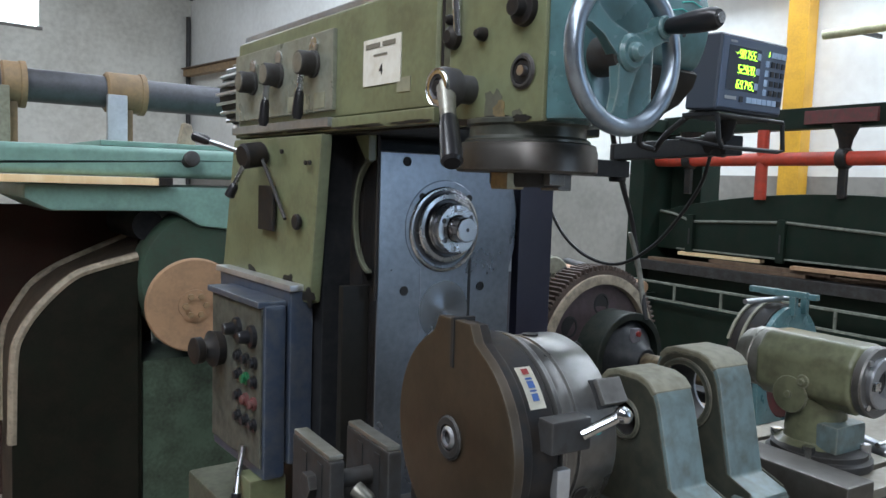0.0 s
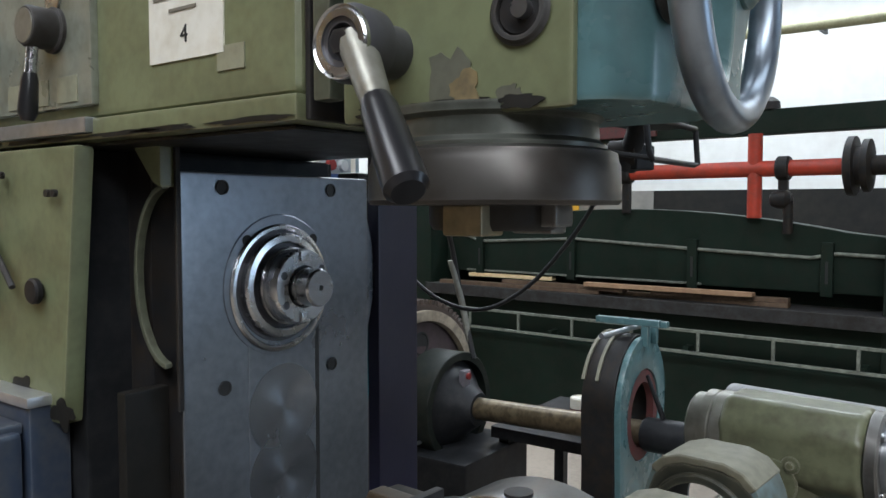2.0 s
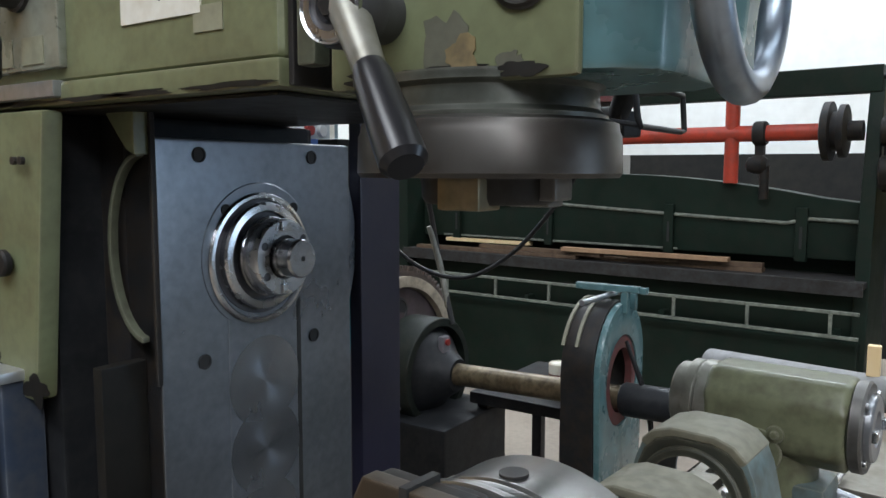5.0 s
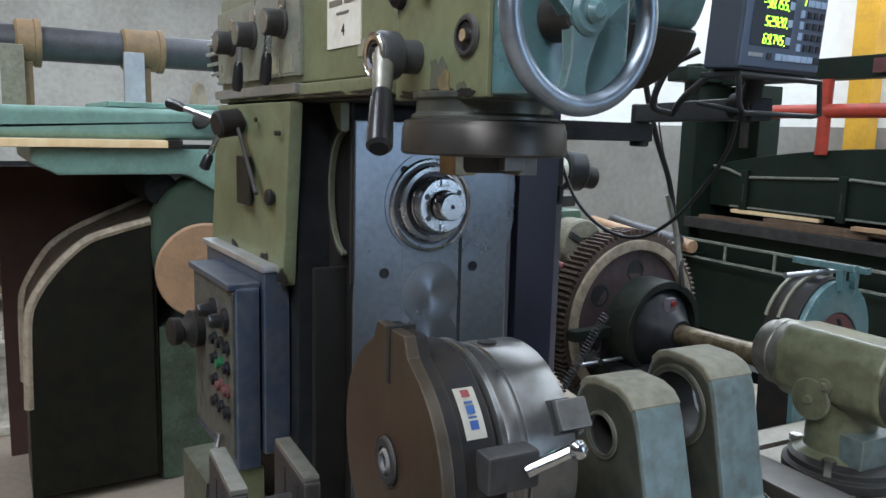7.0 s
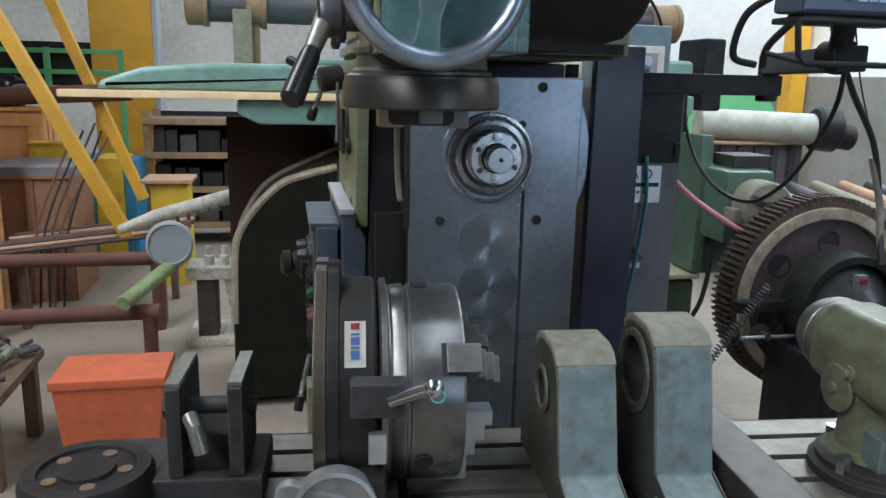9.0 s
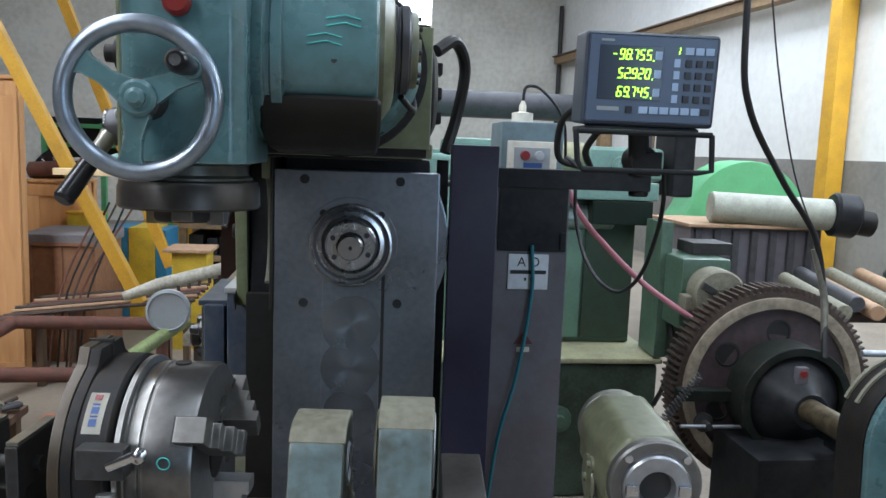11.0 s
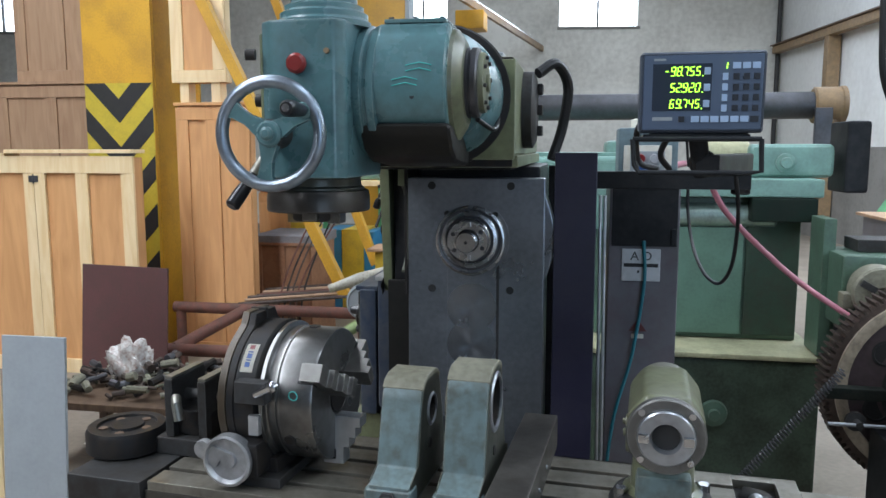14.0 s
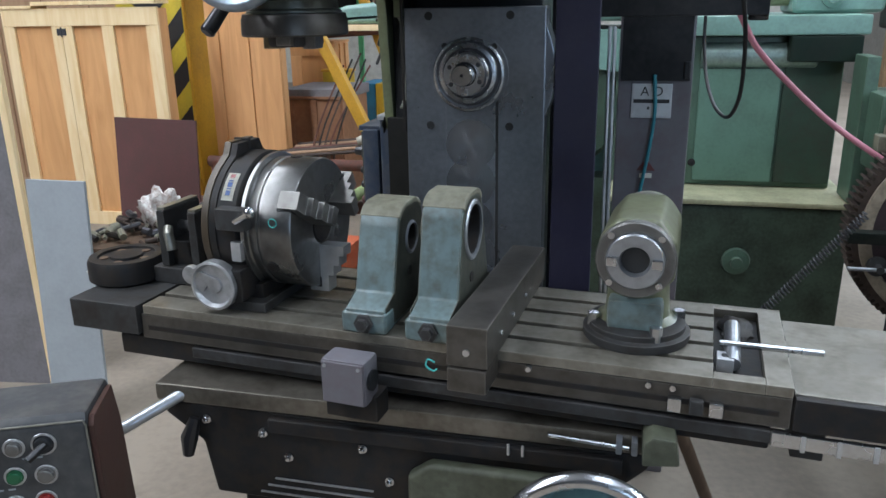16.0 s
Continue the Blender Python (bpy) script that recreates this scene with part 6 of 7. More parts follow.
# jointed workhead with a chuck at the grinder's right end
wh = thing("chuck_headstock", "pale green headstock with a worn grey chuck", "headstock", (2.5, 3.2, 0.72))
part("slide", box(2.39, 3.28, 0.74, 2.45, 3.5, 1.42, 0.008), GREENMACHINE, wh)
part("bracket", box(2.43, 3.30, 0.735, 2.6, 3.55, 0.95, 0.01), GREENMACHINE, wh)
part("block", box(2.42, 3.08, 0.93, 2.66, 3.45, 1.27, 0.02), GREENMACHINE, wh)
part("top_block", box(2.52, 3.2, 1.272, 2.72, 3.4, 1.33, 0.006), IRON, wh)
part("chuck", lathe((2.56, 3.10, 1.12), (-0.10, -1, 0), [(0.08, 0), (0.115, 0.01), (0.115, 0.03), (0.105, 0.035), (0.118, 0.05), (0.118, 0.16), (0.11, 0.17), (0.03, 0.171), (0.03, 0.16)], 48), WORNTOP, wh)
for k in range(3):
    a = radians(120 * k + 30)
    part("jaw", moved(box(0.03, -0.015, 0.165, 0.1, 0.015, 0.185, 0.003), frame_of((2.56, 3.10, 1.12), (-0.10, -1, 0)) @ pose(0, 0, 0, 0, 0, math.degrees(a))), IRON, wh)
part("side_lug", box(2.40, 2.98, 1.04, 2.45, 3.06, 1.11, 0.008), WORNTOP, wh)
part("cable", tube([(2.47, 3.3, 0.94), (2.47, 3.25, 0.8), (2.44, 3.24, 0.62), (2.40, 3.26, 0.5)], 0.012, smooth_n=6), RUBBER, wh)

# ---------------------------------------------------------------- gear wheel on its shaft
GA = Vector((-0.026, -1.0, 0)).normalized()
GC = Vector((2.716, 2.789, 0.754))
gear = thing("gear_wheel", "large rusty toothed wheel on a horizontal shaft", "gear wheel", (2.716, 2.789, 0))
gm = frame_of(GC, GA)
NT, RO, RI = 96, 0.447, 0.424
teeth = []
for i in range(NT):
    for f, r in ((0.0, RI), (0.25, RI), (0.35, RO), (0.65, RO), (0.75, RI)):
        a = 2 * math.pi * (i + f) / NT
        teeth.append((r * math.cos(a), r * math.sin(a)))
bm = bmesh.new()
lo = [bm.verts.new(gm @ Vector((x, y, -0.085))) for x, y in teeth]
hi = [bm.verts.new(gm @ Vector((x, y, 0.045))) for x, y in teeth]
n = len(teeth)
inn = [[bm.verts.new(gm @ Vector((x * 0.375 / math.hypot(x, y), y * 0.375 / math.hypot(x, y), z))) for x, y in teeth] for z in (-0.085, 0.045)]
for i in range(n):
    j = (i + 1) % n
    bm.faces.new((lo[i], lo[j], hi[j], hi[i]))
    bm.faces.new((hi[i], hi[j], inn[1][j], inn[1][i]))
    bm.faces.new((lo[j], lo[i], inn[0][i], inn[0][j]))
    bm.faces.new((inn[1][i], inn[1][j], inn[0][j], inn[0][i]))
part("toothed_rim", bm, RUSTIRON, gear, smooth=20)
part("rim_band", lathe(GC, GA, [(0.40, 0.03), (0.40, 0.06), (0.385, 0.064), (0.352, 0.06), (0.347, 0.03)], 72, cap=False), RIMTAN, gear)
part("web", lathe(GC, GA, [(0.38, -0.03), (0.38, 0.02), (0.12, 0.028), (0.1, 0.06)], 64), PURPLEIRON, gear)
for k in range(6):
    a = radians(60 * k + 25)
    c = gm @ Vector((0.245 * math.cos(a), 0.245 * math.sin(a), 0.0225))
    part("web_hole", lathe(c, GA, [(0.052, 0), (0.056, 0.004), (0.046, 0.006), (0.044, 0.002)], 28), INK, gear)
part("bearing_housing", lathe(GC + GA * 0.06, GA, [(0.12, 0), (0.19, 0.02), (0.2, 0.06), (0.195, 0.16), (0.15, 0.2), (0.11, 0.24), (0.07, 0.30)], 48), BLACK, gear)
part("arch_casing", ring(GC + GA * 0.10, GA, 0.20, 0.235, 0.16), ARCHIRON, gear, "dark green arch over the bearing")
part("housing_lug", moved(box(-0.46, -0.03, 0.10, -0.2, 0.02, 0.16, 0.008), gm), ARCHIRON, gear)
part("lug_screw", moved(lathe((-0.34, -0.12, 0.13), (0, 0, 1), [(0.03, 0), (0.04, 0.01), (0.04, 0.03), (0.015, 0.035), (0.015, 0.08)], 20), gm), IRON, gear)
part("lug_bar", moved(cyl((-0.46, -0.12, 0.2), (-0.20, -0.12, 0.2), 0.008), gm), STEEL, gear)
part("shaft", cyl(GC + GA * 0.2, Vector((2.64, 1.54, 0.80)), 0.047, seg=32), SHAFTBROWN, gear, "worn brassy steel shaft")
part("sleeve", lathe(Vector((2.655, 1.68, 0.792)), (-0.05, -1, 0.03), [(0.055, 0), (0.062, 0.01), (0.062, 0.42), (0.055, 0.43)], 32), BLACK, gear, "black sleeve on the shaft")
part("pedestal", box(2.45, 2.33, 0, 2.95, 2.71, 0.60, 0.015), BLACK, gear)
part("switch", box(2.665, 2.478, 0.85, 2.715, 2.508, 0.92, 0.006), GREYCAB, gear)
part("switch_button", cyl((2.69, 2.479, 0.895), (2.69, 2.468, 0.895), 0.014, seg=14), REDPLASTIC, gear)
h0, h1 = Vector((1.57, 2.43, 0.03)), Vector((2.25, 2.45, 0.90))
hu = (h1 - h0).normalized()
hv = hu.cross(Vector((0, 1, 0))).normalized()
helix = [h0.lerp(h1, i / 640) + 0.016 * (hv * math.cos(i * 0.72) + Vector((0, 1, 0)) * math.sin(i * 0.72)) for i in range(641)]
solo("steel_spring", tube(helix, 0.0032, seg=5), STEELDARK, "long coiled steel spring stretched beside the gear", "spring")
# steady rest with a red ring
st = thing("steady_rest", "green steady rest with a red inner ring round the shaft", "steady rest", (2.42, 1.74, 0))
SC = Vector((2.64, 1.69, 0.815))
SN = Vector((0.03, -1.0, 0)).normalized()
SM = Matrix.Translation(SC) @ Matrix(((SN.x, -SN.y, 0, 0), (SN.y, SN.x, 0, 0), (0, 0, 1, 0), (0, 0, 0, 1)))
gate = [(0.24 * math.cos(radians(a)), 0.10 + 0.24 * math.sin(radians(a))) for a in range(0, 181, 10)] + [(-0.22, -0.34), (0.22, -0.34)]
part("body", moved(holed(gate, (0, 0.05), 0.175, -0.13, -0.012, 0.004), SM), GREASE, st, "greasy black arched casting")
part("front_plate", moved(holed([(u * 0.98, v * 0.985) for u, v in gate], (0, 0.05), 0.166, -0.011, 0.012, 0.004), SM), SEA, st, "pale blue-green face plate")
part("red_ring", ring(SC - SN * 0.02 + Vector((0, 0, 0.05)), SN, 0.118, 0.165, 0.026), REDFADE, st, "dull red ring")
for d in (0.135, 0.085):
    part("rim", moved(prism([(r * math.cos(radians(a)), 0.10 + r * math.sin(radians(a))) for r, span in ((0.239, range(25, 156, 10)), (0.249, range(155, 24, -10))) for a in span], "x", -d, -d + 0.012, 0.002), SM), WORNTOP, st, "pale worn rim")
part("leg", box(SC.x - 0.10, SC.y + 0.01, 0, SC.x + 0.10, SC.y + 0.09, SC.z - 0.20, 0.01), BLACK, st)
for dx, dz in ((-0.01, 0.375), (0.075, 0.36)):
    part("clamp_bar", box(SC.x + dx - 0.014, SC.y - 0.07, SC.z + dz, SC.x + dx + 0.014, SC.y + 0.17, SC.z + dz + 0.024, 0.004), SEA, st)
    part("bar_post", box(SC.x + dx - 0.012, SC.y - 0.03, SC.z + 0.30, SC.x + dx + 0.012, SC.y - 0.004, SC.z + dz, 0.003), SEA, st)
part("clamp_bolt", cyl((SC.x - 0.24, SC.y + 0.05, SC.z + 0.362), (SC.x + 0.14, SC.y + 0.03, SC.z + 0.362), 0.010), STEEL, st)
for k in range(2):
    part("hose", tube([(SC.x - 0.02, SC.y - 0.03, SC.z + 0.2), (SC.x + 0.02 + 0.02 * k, SC.y - 0.1, SC.z - 0.05), (SC.x + 0.04, SC.y - 0.13, SC.z - 0.35)], 0.007, smooth_n=6), RUBBER, st)
tinc = thing("tin_can", "old white tin can on the bench", "can", m=pose(2.90, 2.05, 0.68))
part("body", lathe((0, 0, 0), (0, 0, 1), [(0.045, 0), (0.045, 0.14), (0.04, 0.145), (0.04, 0.14)], 28), PAPER, tinc)
part("label", lathe((0, 0, 0.05), (0, 0, 1), [(0.0455, 0), (0.0455, 0.05)], 28, cap=False), REDFADE, tinc)
bench = thing("scrap_bench", "low dark steel bench between the shafts", "bench", (2.75, 2.1, 0))
part("top", box(2.75, 1.9, 0.63, 3.4, 2.4, 0.68, 0.006), BLACK, bench)
for x in (2.8, 3.32):
    for y in (1.95, 2.34):
        part("leg", box(x, y, 0, x + 0.05, y + 0.05, 0.63, 0.004), BLACK, bench)
rl = thing("grey_roller", "plain pale grey roller with a wooden wedge", "roller", (2.55, 0.95, 0))
part("roller", cyl((2.82, 1.42, 0.93), (2.40, 0.66, 1.0), 0.052, w=0.01), GREYROLL, rl)
part("axle", cyl((2.40, 0.66, 1.0), (2.37, 0.61, 1.005), 0.025), BLACK, rl)
part("wedge", box(2.50, 0.86, 1.03, 2.53, 0.895, 1.12, 0.003), PINE, rl)
for p in ((2.76, 1.32), (2.46, 0.77)):
    part("trestle", box(p[0] - 0.06, p[1] - 0.04, 0, p[0] + 0.06, p[1] + 0.04, 0.90, 0.008), BLACK, rl)
rb = thing("rail_bed", "dark green slotted machine bed beside the roller", "machine bed", (2.4, 0.6, 0))
part("bed", box(2.15, 0.2, 0, 2.45, 1.2, 0.72, 0.015), DARKGREEN, rb)
for k in range(4):
    part("way", box(2.18 + 0.07 * k, 0.2, 0.722, 2.22 + 0.07 * k, 1.2, 0.76, 0.006), (DARKMINT, STEELDARK, DARKMINT, STEELDARK)[k], rb)

cb = thing("hanging_power_cable", "thick black power cable hanging from the roof", "cable", (2.3, 2.2, 0.9))
part("cable", tube([(2.30, 2.36, 5.2), (2.27, 2.36, 3.0), (2.27, 2.36, 2.2), (2.33, 2.40, 1.92), (2.55, 2.52, 1.66), (2.76, 2.61, 1.44), (2.82, 2.60, 1.2), (2.80, 2.52, 0.95)], 0.0125, smooth_n=12), RUBBER, cb)
part("steel_end", tube([(2.78, 2.63, 1.38), (2.82, 2.60, 1.2), (2.81, 2.55, 1.02)], 0.0145, smooth_n=6), WORNSTEEL, cb)

solo("hanging_wire", tube([(2.31, 2.40, 5.2), (2.33, 2.44, 3.0), (2.44, 2.50, 2.3), (2.60, 2.56, 1.75), (2.76, 2.61, 1.44)], 0.0035, smooth_n=6, seg=8), IRON, "thin grey wire hanging from the roof beside the cable", "wire")

# ---------------------------------------------------------------- press brake along the side wall
PB = pose(5.5, 4.6, 0, 0, 0, -94)      # x along its front, y to its back
pb = thing("press_brake", "long dark green plate shear with a red drive pipe", "plate shear", m=PB)
top = [(0.02, 1.08), (0.02, 1.41)] + [(0.02 + 3.4 * i / 16, 1.41 + 0.20 * math.sin(math.pi * i / 16) ** 0.8) for i in range(1, 16)] + [(3.42, 1.44), (3.42, 1.08)]
part("back_plate", box(0.05, 0.165, 0.55, 3.39, 0.185, 1.40, 0.003), DARKGREEN, pb)
part("upper_beam", prism(top, "y", 0.0, 0.16, 0.012), DARKGREEN, pb)
part("beam_rib", tube([(0.05, -0.01, 1.42), (0.2, -0.01, 1.40), (0.4, -0.01, 1.34), (1.3, -0.01, 1.38), (2.3, -0.01, 1.33), (3.0, -0.01, 1.30), (3.15, -0.01, 1.33), (3.45, -0.01, 1.32)], 0.012, seg=8), SCUFF, pb, "pale worn rib")
part("beam_lower_edge", box(0.25, -0.014, 1.085, 2.3, 0.0, 1.10, 0.003), SCUFF, pb)
for u in (0.4, 1.28, 2.24, 3.1):
    part("beam_clamp", box(u - 0.035, -0.035, 1.06, u + 0.035, 0.0, 1.40, 0.006), DARKGREEN, pb)
    part("clamp_slot", box(u - 0.008, -0.037, 1.14, u + 0.008, -0.034, 1.28, 0), INK, pb)
part("bed_table", box(0.0, -0.25, 0.94, 3.5, 0.3, 0.98, 0.008), IRON, pb)
part("bed_lip", box(0.0, -0.265, 0.90, 3.5, -0.252, 0.985, 0.004), IRON, pb)
part("lower_body", box(0.02, -0.12, 0.05, 3.48, 0.25, 0.938, 0.012), DARKGREEN, pb)
part("front_apron", box(0.02, -0.22, 0.05, 3.48, -0.121, 0.62, 0.012), DARKGREEN, pb)
part("rail_upper", box(-0.1, -0.34, 0.80, 3.5, -0.32, 0.82, 0.004), SCUFF, pb)
part("rail_lower", box(-0.1, -0.34, 0.655, 3.5, -0.32, 0.675, 0.004), SCUFF, pb)
for k in range(8):
    part("rail_rung", box(0.05 + 0.47 * k, -0.338, 0.676, 0.07 + 0.47 * k, -0.322, 0.799, 0.003), SCUFF, pb)
for k in range(4):
    part("rail_bracket", box(0.2 + 1.05 * k, -0.32, 0.66, 0.24 + 1.05 * k, -0.22, 0.70, 0.004), DARKGREEN, pb)
part("left_frame", prism([(-0.2, 0.0), (0.4, 0.0), (0.4, 1.0), (0.2, 1.2), (0.2, 2.2), (-0.2, 2.28)], "x", -0.18, 0.0, 0.02), DARKGREEN, pb)
part("left_column", box(0.004, 0.165, 0.95, 0.34, 0.42, 2.098, 0.012), DARKGREEN, pb)
part("left_bracket", box(-0.18, -0.4, 2.12, 0.05, 0.1, 2.24, 0.015), DARKGREEN, pb)
part("right_frame", prism([(-0.2, 0.0), (0.4, 0.0), (0.4, 2.18), (0.05, 2.2), (-0.05, 1.7), (-0.12, 1.3)], "x", 3.43, 3.515, 0.015), DARKGREEN, pb)
part("top_channel", box(0.0, 0.02, 2.10, 3.5, 0.16, 2.26, 0.008), DARKGREEN, pb)
part("channel_plate", box(1.4, -0.012, 2.13, 1.95, 0.021, 2.23, 0.004), REDFADE, pb, "worn red plate")
part("channel_cap", lathe((2.72, 0.06, 2.26), (0, 0, 1), [(0.06, 0), (0.055, 0.05), (0.02, 0.08)], 20), GREASE, pb)
part("drive_pipe", cyl((0.0, -0.02, 1.87), (3.2, -0.02, 1.87), 0.052), RED, pb, "red painted drive pipe")
for u in (1.07, 2.65):
    part("pipe_post", cyl((u, -0.02, 1.55), (u, -0.02, 2.1), 0.046), RED, pb)
for u in (0.35, 1.74, 2.83):
    part("pipe_clamp", lathe((u - 0.04, -0.02, 1.87), (1, 0, 0), [(0.07, 0), (0.078, 0.01), (0.078, 0.07), (0.07, 0.08)], 24), GREASE, pb)
    part("clamp_leg", box(u - 0.03, -0.04, 1.58 if u < 2 else 1.70, u + 0.03, 0.0, 1.82, 0.006), GREASE, pb)
    if u > 2:
        part("valve_body", lathe((u - 0.07, -0.05, 1.67), (1, 0, 0), [(0.03, 0), (0.045, 0.01), (0.06, 0.05), (0.06, 0.10), (0.035, 0.13)], 20), GREASE, pb)
        part("valve_stem", cyl((u + 0.04, -0.05, 1.45), (u + 0.04, -0.05, 1.66), 0.03, seg=16), GREASE, pb)
        continue
    part("clamp_cone", lathe((u, -0.02, 1.94), (0, 0, 1), [(0.04, 0), (0.05, 0.06), (0.09, 0.16), (0.1, 0.17)], 20), GREASE, pb)
part("clutch_wheel", lathe((3.2, -0.03, 1.87), (1, 0, 0), [(0.15, 0), (0.18, 0.01), (0.18, 0.05), (0.12, 0.055), (0.12, 0.09), (0.16, 0.095), (0.16, 0.13), (0.06, 0.14), (0.06, 0.22)], 32), GREASE, pb)
part("flywheel_guard", join(lathe((3.685, 0.05, 1.70), (1, 0, 0), [(0.45, 0), (0.485, 0.015), (0.485, 0.11), (0.45, 0.13), (0.05, 0.14)], 56), lathe((3.70, 0.0, 1.55), (1, 0, 0), [(0.26, 0), (0.28, 0.02), (0.28, 0.16), (0.24, 0.19), (0.05, 0.2)], 40)), SAFETYYELLOW, pb, "yellow flywheel guard")
part("guard_arm", tube([(3.45, 0.05, 2.17), (3.6, 0.03, 2.22), (3.9, 0.0, 2.23)], 0.016), BLACK, pb)
part("linkage", box(3.53, -0.06, 1.5, 3.64, 0.06, 1.90, 0.02), GREASE, pb)
for z, r in ((1.62, 0.10), (1.86, 0.085)):
    part("link_disc", cyl((3.52, -0.06, z), (3.67, -0.06, z), r, seg=24, w=0.01), GREASE, pb)
part("linkage_knob", lathe((3.585, -0.06, 1.90), (0, 0, 1), [(0.05, 0), (0.06, 0.04), (0.03, 0.09), (0.04, 0.13)], 18), GREASE, pb)
for k, (u, v, L, a, mt) in enumerate(((0.1, -0.20, 1.5, 1, TIMBER), (0.7, -0.13, 1.1, -3, TIMBER), (1.5, -0.22, 1.2, 2, OLDPLY), (1.2, -0.09, 1.7, -1, TIMBER), (2.0, -0.17, 0.9, 4, TIMBER), (0.3, -0.05, 0.8, 3, PINE))):
    q = thing("plank", "rough brown plank lying on the shear bed", "plank", group="planks on the shear", m=PB @ pose(u, v, 0.98 + 0.03 * (k % 3), 0, 0, a))
    part("board", box(0, 0, 0.001, L, 0.07, 0.03, 0.003), mt, q)
wp = thing("wall_pipe", "pale horizontal pipe along the white side wall", "pipe", m=PB)
part("pipe", cyl((0.6, 1.45, 3.10), (5.5, 1.45, 3.04), 0.045), LEDGE, wp)
for u in (0.9, 2.6, 4.3):
    part("hanger", box(u, 1.43, 3.07, u + 0.03, 1.85, 3.11, 0.003), IRON, wp)

# ---------------------------------------------------------------- far right of the grinder
rbx = thing("ribbed_bin", "grey-brown ribbed steel bin", "bin", (4.3, 6.3, 0))
part("shell", box(3.75, 6.0, 0, 4.95, 6.8, 1.16, 0.01), GREYCAB, rbx)
for k in range(7):
    part("rib", box(3.78 + 0.17 * k, 5.96, 0.02, 3.84 + 0.17 * k, 5.999, 1.14, 0.006), STEELDARK, rbx)
part("lid", box(3.7, 5.92, 1.162, 5.0, 6.85, 1.19, 0.006), OLDPLY, rbx)
br2 = thing("big_roller", "thick pale roller with black bearing ends on the bin", "roller", (4.6, 6.1, 1.19))
part("tube", cyl((3.95, 6.1, 1.33), (4.95, 5.9, 1.30), 0.135, w=0.012), ROLLERGREY, br2)
part("end_flange", cyl((4.95, 5.9, 1.31), (5.15, 5.86, 1.29), 0.19, w=0.02), BLACK, br2)
part("end_hub", cyl((5.15, 5.86, 1.25), (5.30, 5.83, 1.23), 0.11, w=0.015), GREASE, br2)
gh = thing("green_guard", "bright green rounded machine guard", "machine guard", (4.8, 7.3, 0))
part("dome", prism([(4.1, 0), (4.1, 1.15)] + arc(4.78, 1.12, 0.62, 165, 15, 14) + [(5.45, 1.15), (5.45, 0)], "y", 7.0, 7.5, 0.02), BRIGHTGREEN, gh)
for k in range(9):
    r = solo("round_bar", cyl((4.15 + 0.12 * k, 4.4 + 0.05 * (k % 2), 0.75 + 0.05 * (k % 2)), (4.35 + 0.13 * k, 5.5, 0.80 + 0.05 * (k % 2)), 0.055, seg=18, w=0.006), (WORNTOP, STEELDARK, OLDPLY)[k % 3], "dull round bar stacked on the rack", "round bar", group="stacked round bars")
rk = thing("bar_rack", "low steel rack under the round bars", "rack", (4.7, 5.0, 0))
for y in (4.6, 5.3):
    part("cross_beam", box(4.0, y, 0.64, 5.5, y + 0.08, 0.70, 0.006), RUSTIRON, rk)
    for x in (4.05, 5.4):
        part("leg", box(x, y + 0.01, 0, x + 0.06, y + 0.07, 0.64, 0.005), RUSTIRON, rk)

# ---------------------------------------------------------------- crane posts, crates and boards
post = thing("crane_post", "yellow steel crane column with black hazard chevrons", "crane column", (-2.6, 5.6, 0))
part("front_flange", box(-2.91, 5.3, 0, -2.28, 5.33, 6.0, 0.004), YELLOW, post)
part("web", box(-2.61, 5.331, 0, -2.58, 5.86, 6.0, 0.003), YELLOW, post)
part("back_flange", box(-2.91, 5.861, 0, -2.16, 5.89, 6.0, 0.004), YELLOW, post)
part("side_plate", box(-2.30, 5.332, 0, -2.275, 5.86, 6.0, 0.003), YELLOW, post)
part("hazard_field", box(-2.905, 5.295, 0.25, -2.285, 5.3, 2.3, 0), HAZARD, post, "yellow chevron field")
xm = -2.595


def clipped(pts, top, low):
    """A polygon in x, z cut off at two levels."""
    for lim, sgn in ((top, 1), (low, -1)):
        out = []
        for (xa, za), (xb, zb) in zip(pts, pts[1:] + pts[:1]):
            ina, inb = sgn * (za - lim) <= 0, sgn * (zb - lim) <= 0
            if ina:
                out.append((xa, za))
            if ina != inb:
                f = (lim - za) / (zb - za)
                out.append((xa + f * (xb - xa), lim))
        pts = out
    return pts


for k in range(-1, 6):
    z = 2.10 - 0.40 * k
    for s in (-1, 1):
        zs = clipped([(xm + s * 0.308, z), (xm, z - 0.33), (xm, z - 0.53), (xm + s * 0.308, z - 0.20)], 2.3, 0.25)
        if len(zs) > 2:
            part("chevron", prism(zs, "y", 5.291, 5.294, 0), HAZBLACK, post, "black chevron stripe", smooth=0)
for p, q in (((-2.10, 5.21, 3.6), (-0.62, 5.21, 0.58)), ((-2.15, 6.75, 4.2), (-0.78, 6.75, 0.6))):
    part("diagonal_brace", moved(box(-0.042, -0.042, 0, 0.042, 0.042, (Vector(q) - Vector(p)).length, 0.004), frame_of(p, Vector(q) - Vector(p))), YELLOW, post)
post2 = thing("far_crane_post", "yellow crane column farther back in the hall", "crane column", (-1.25, 9.1, 0))
part("web", box(-1.62, 9.0, 0, -0.98, 9.3, 6.0, 0.01), YELLOW, post2)
part("light_edge", box(-0.978, 9.0, 0, -0.93, 9.3, 6.0, 0.004), PALEBOARD, post2)
rw = thing("crane_runway", "long yellow crane runway girder under the roof", "girder", (-0.4, 12, 4))
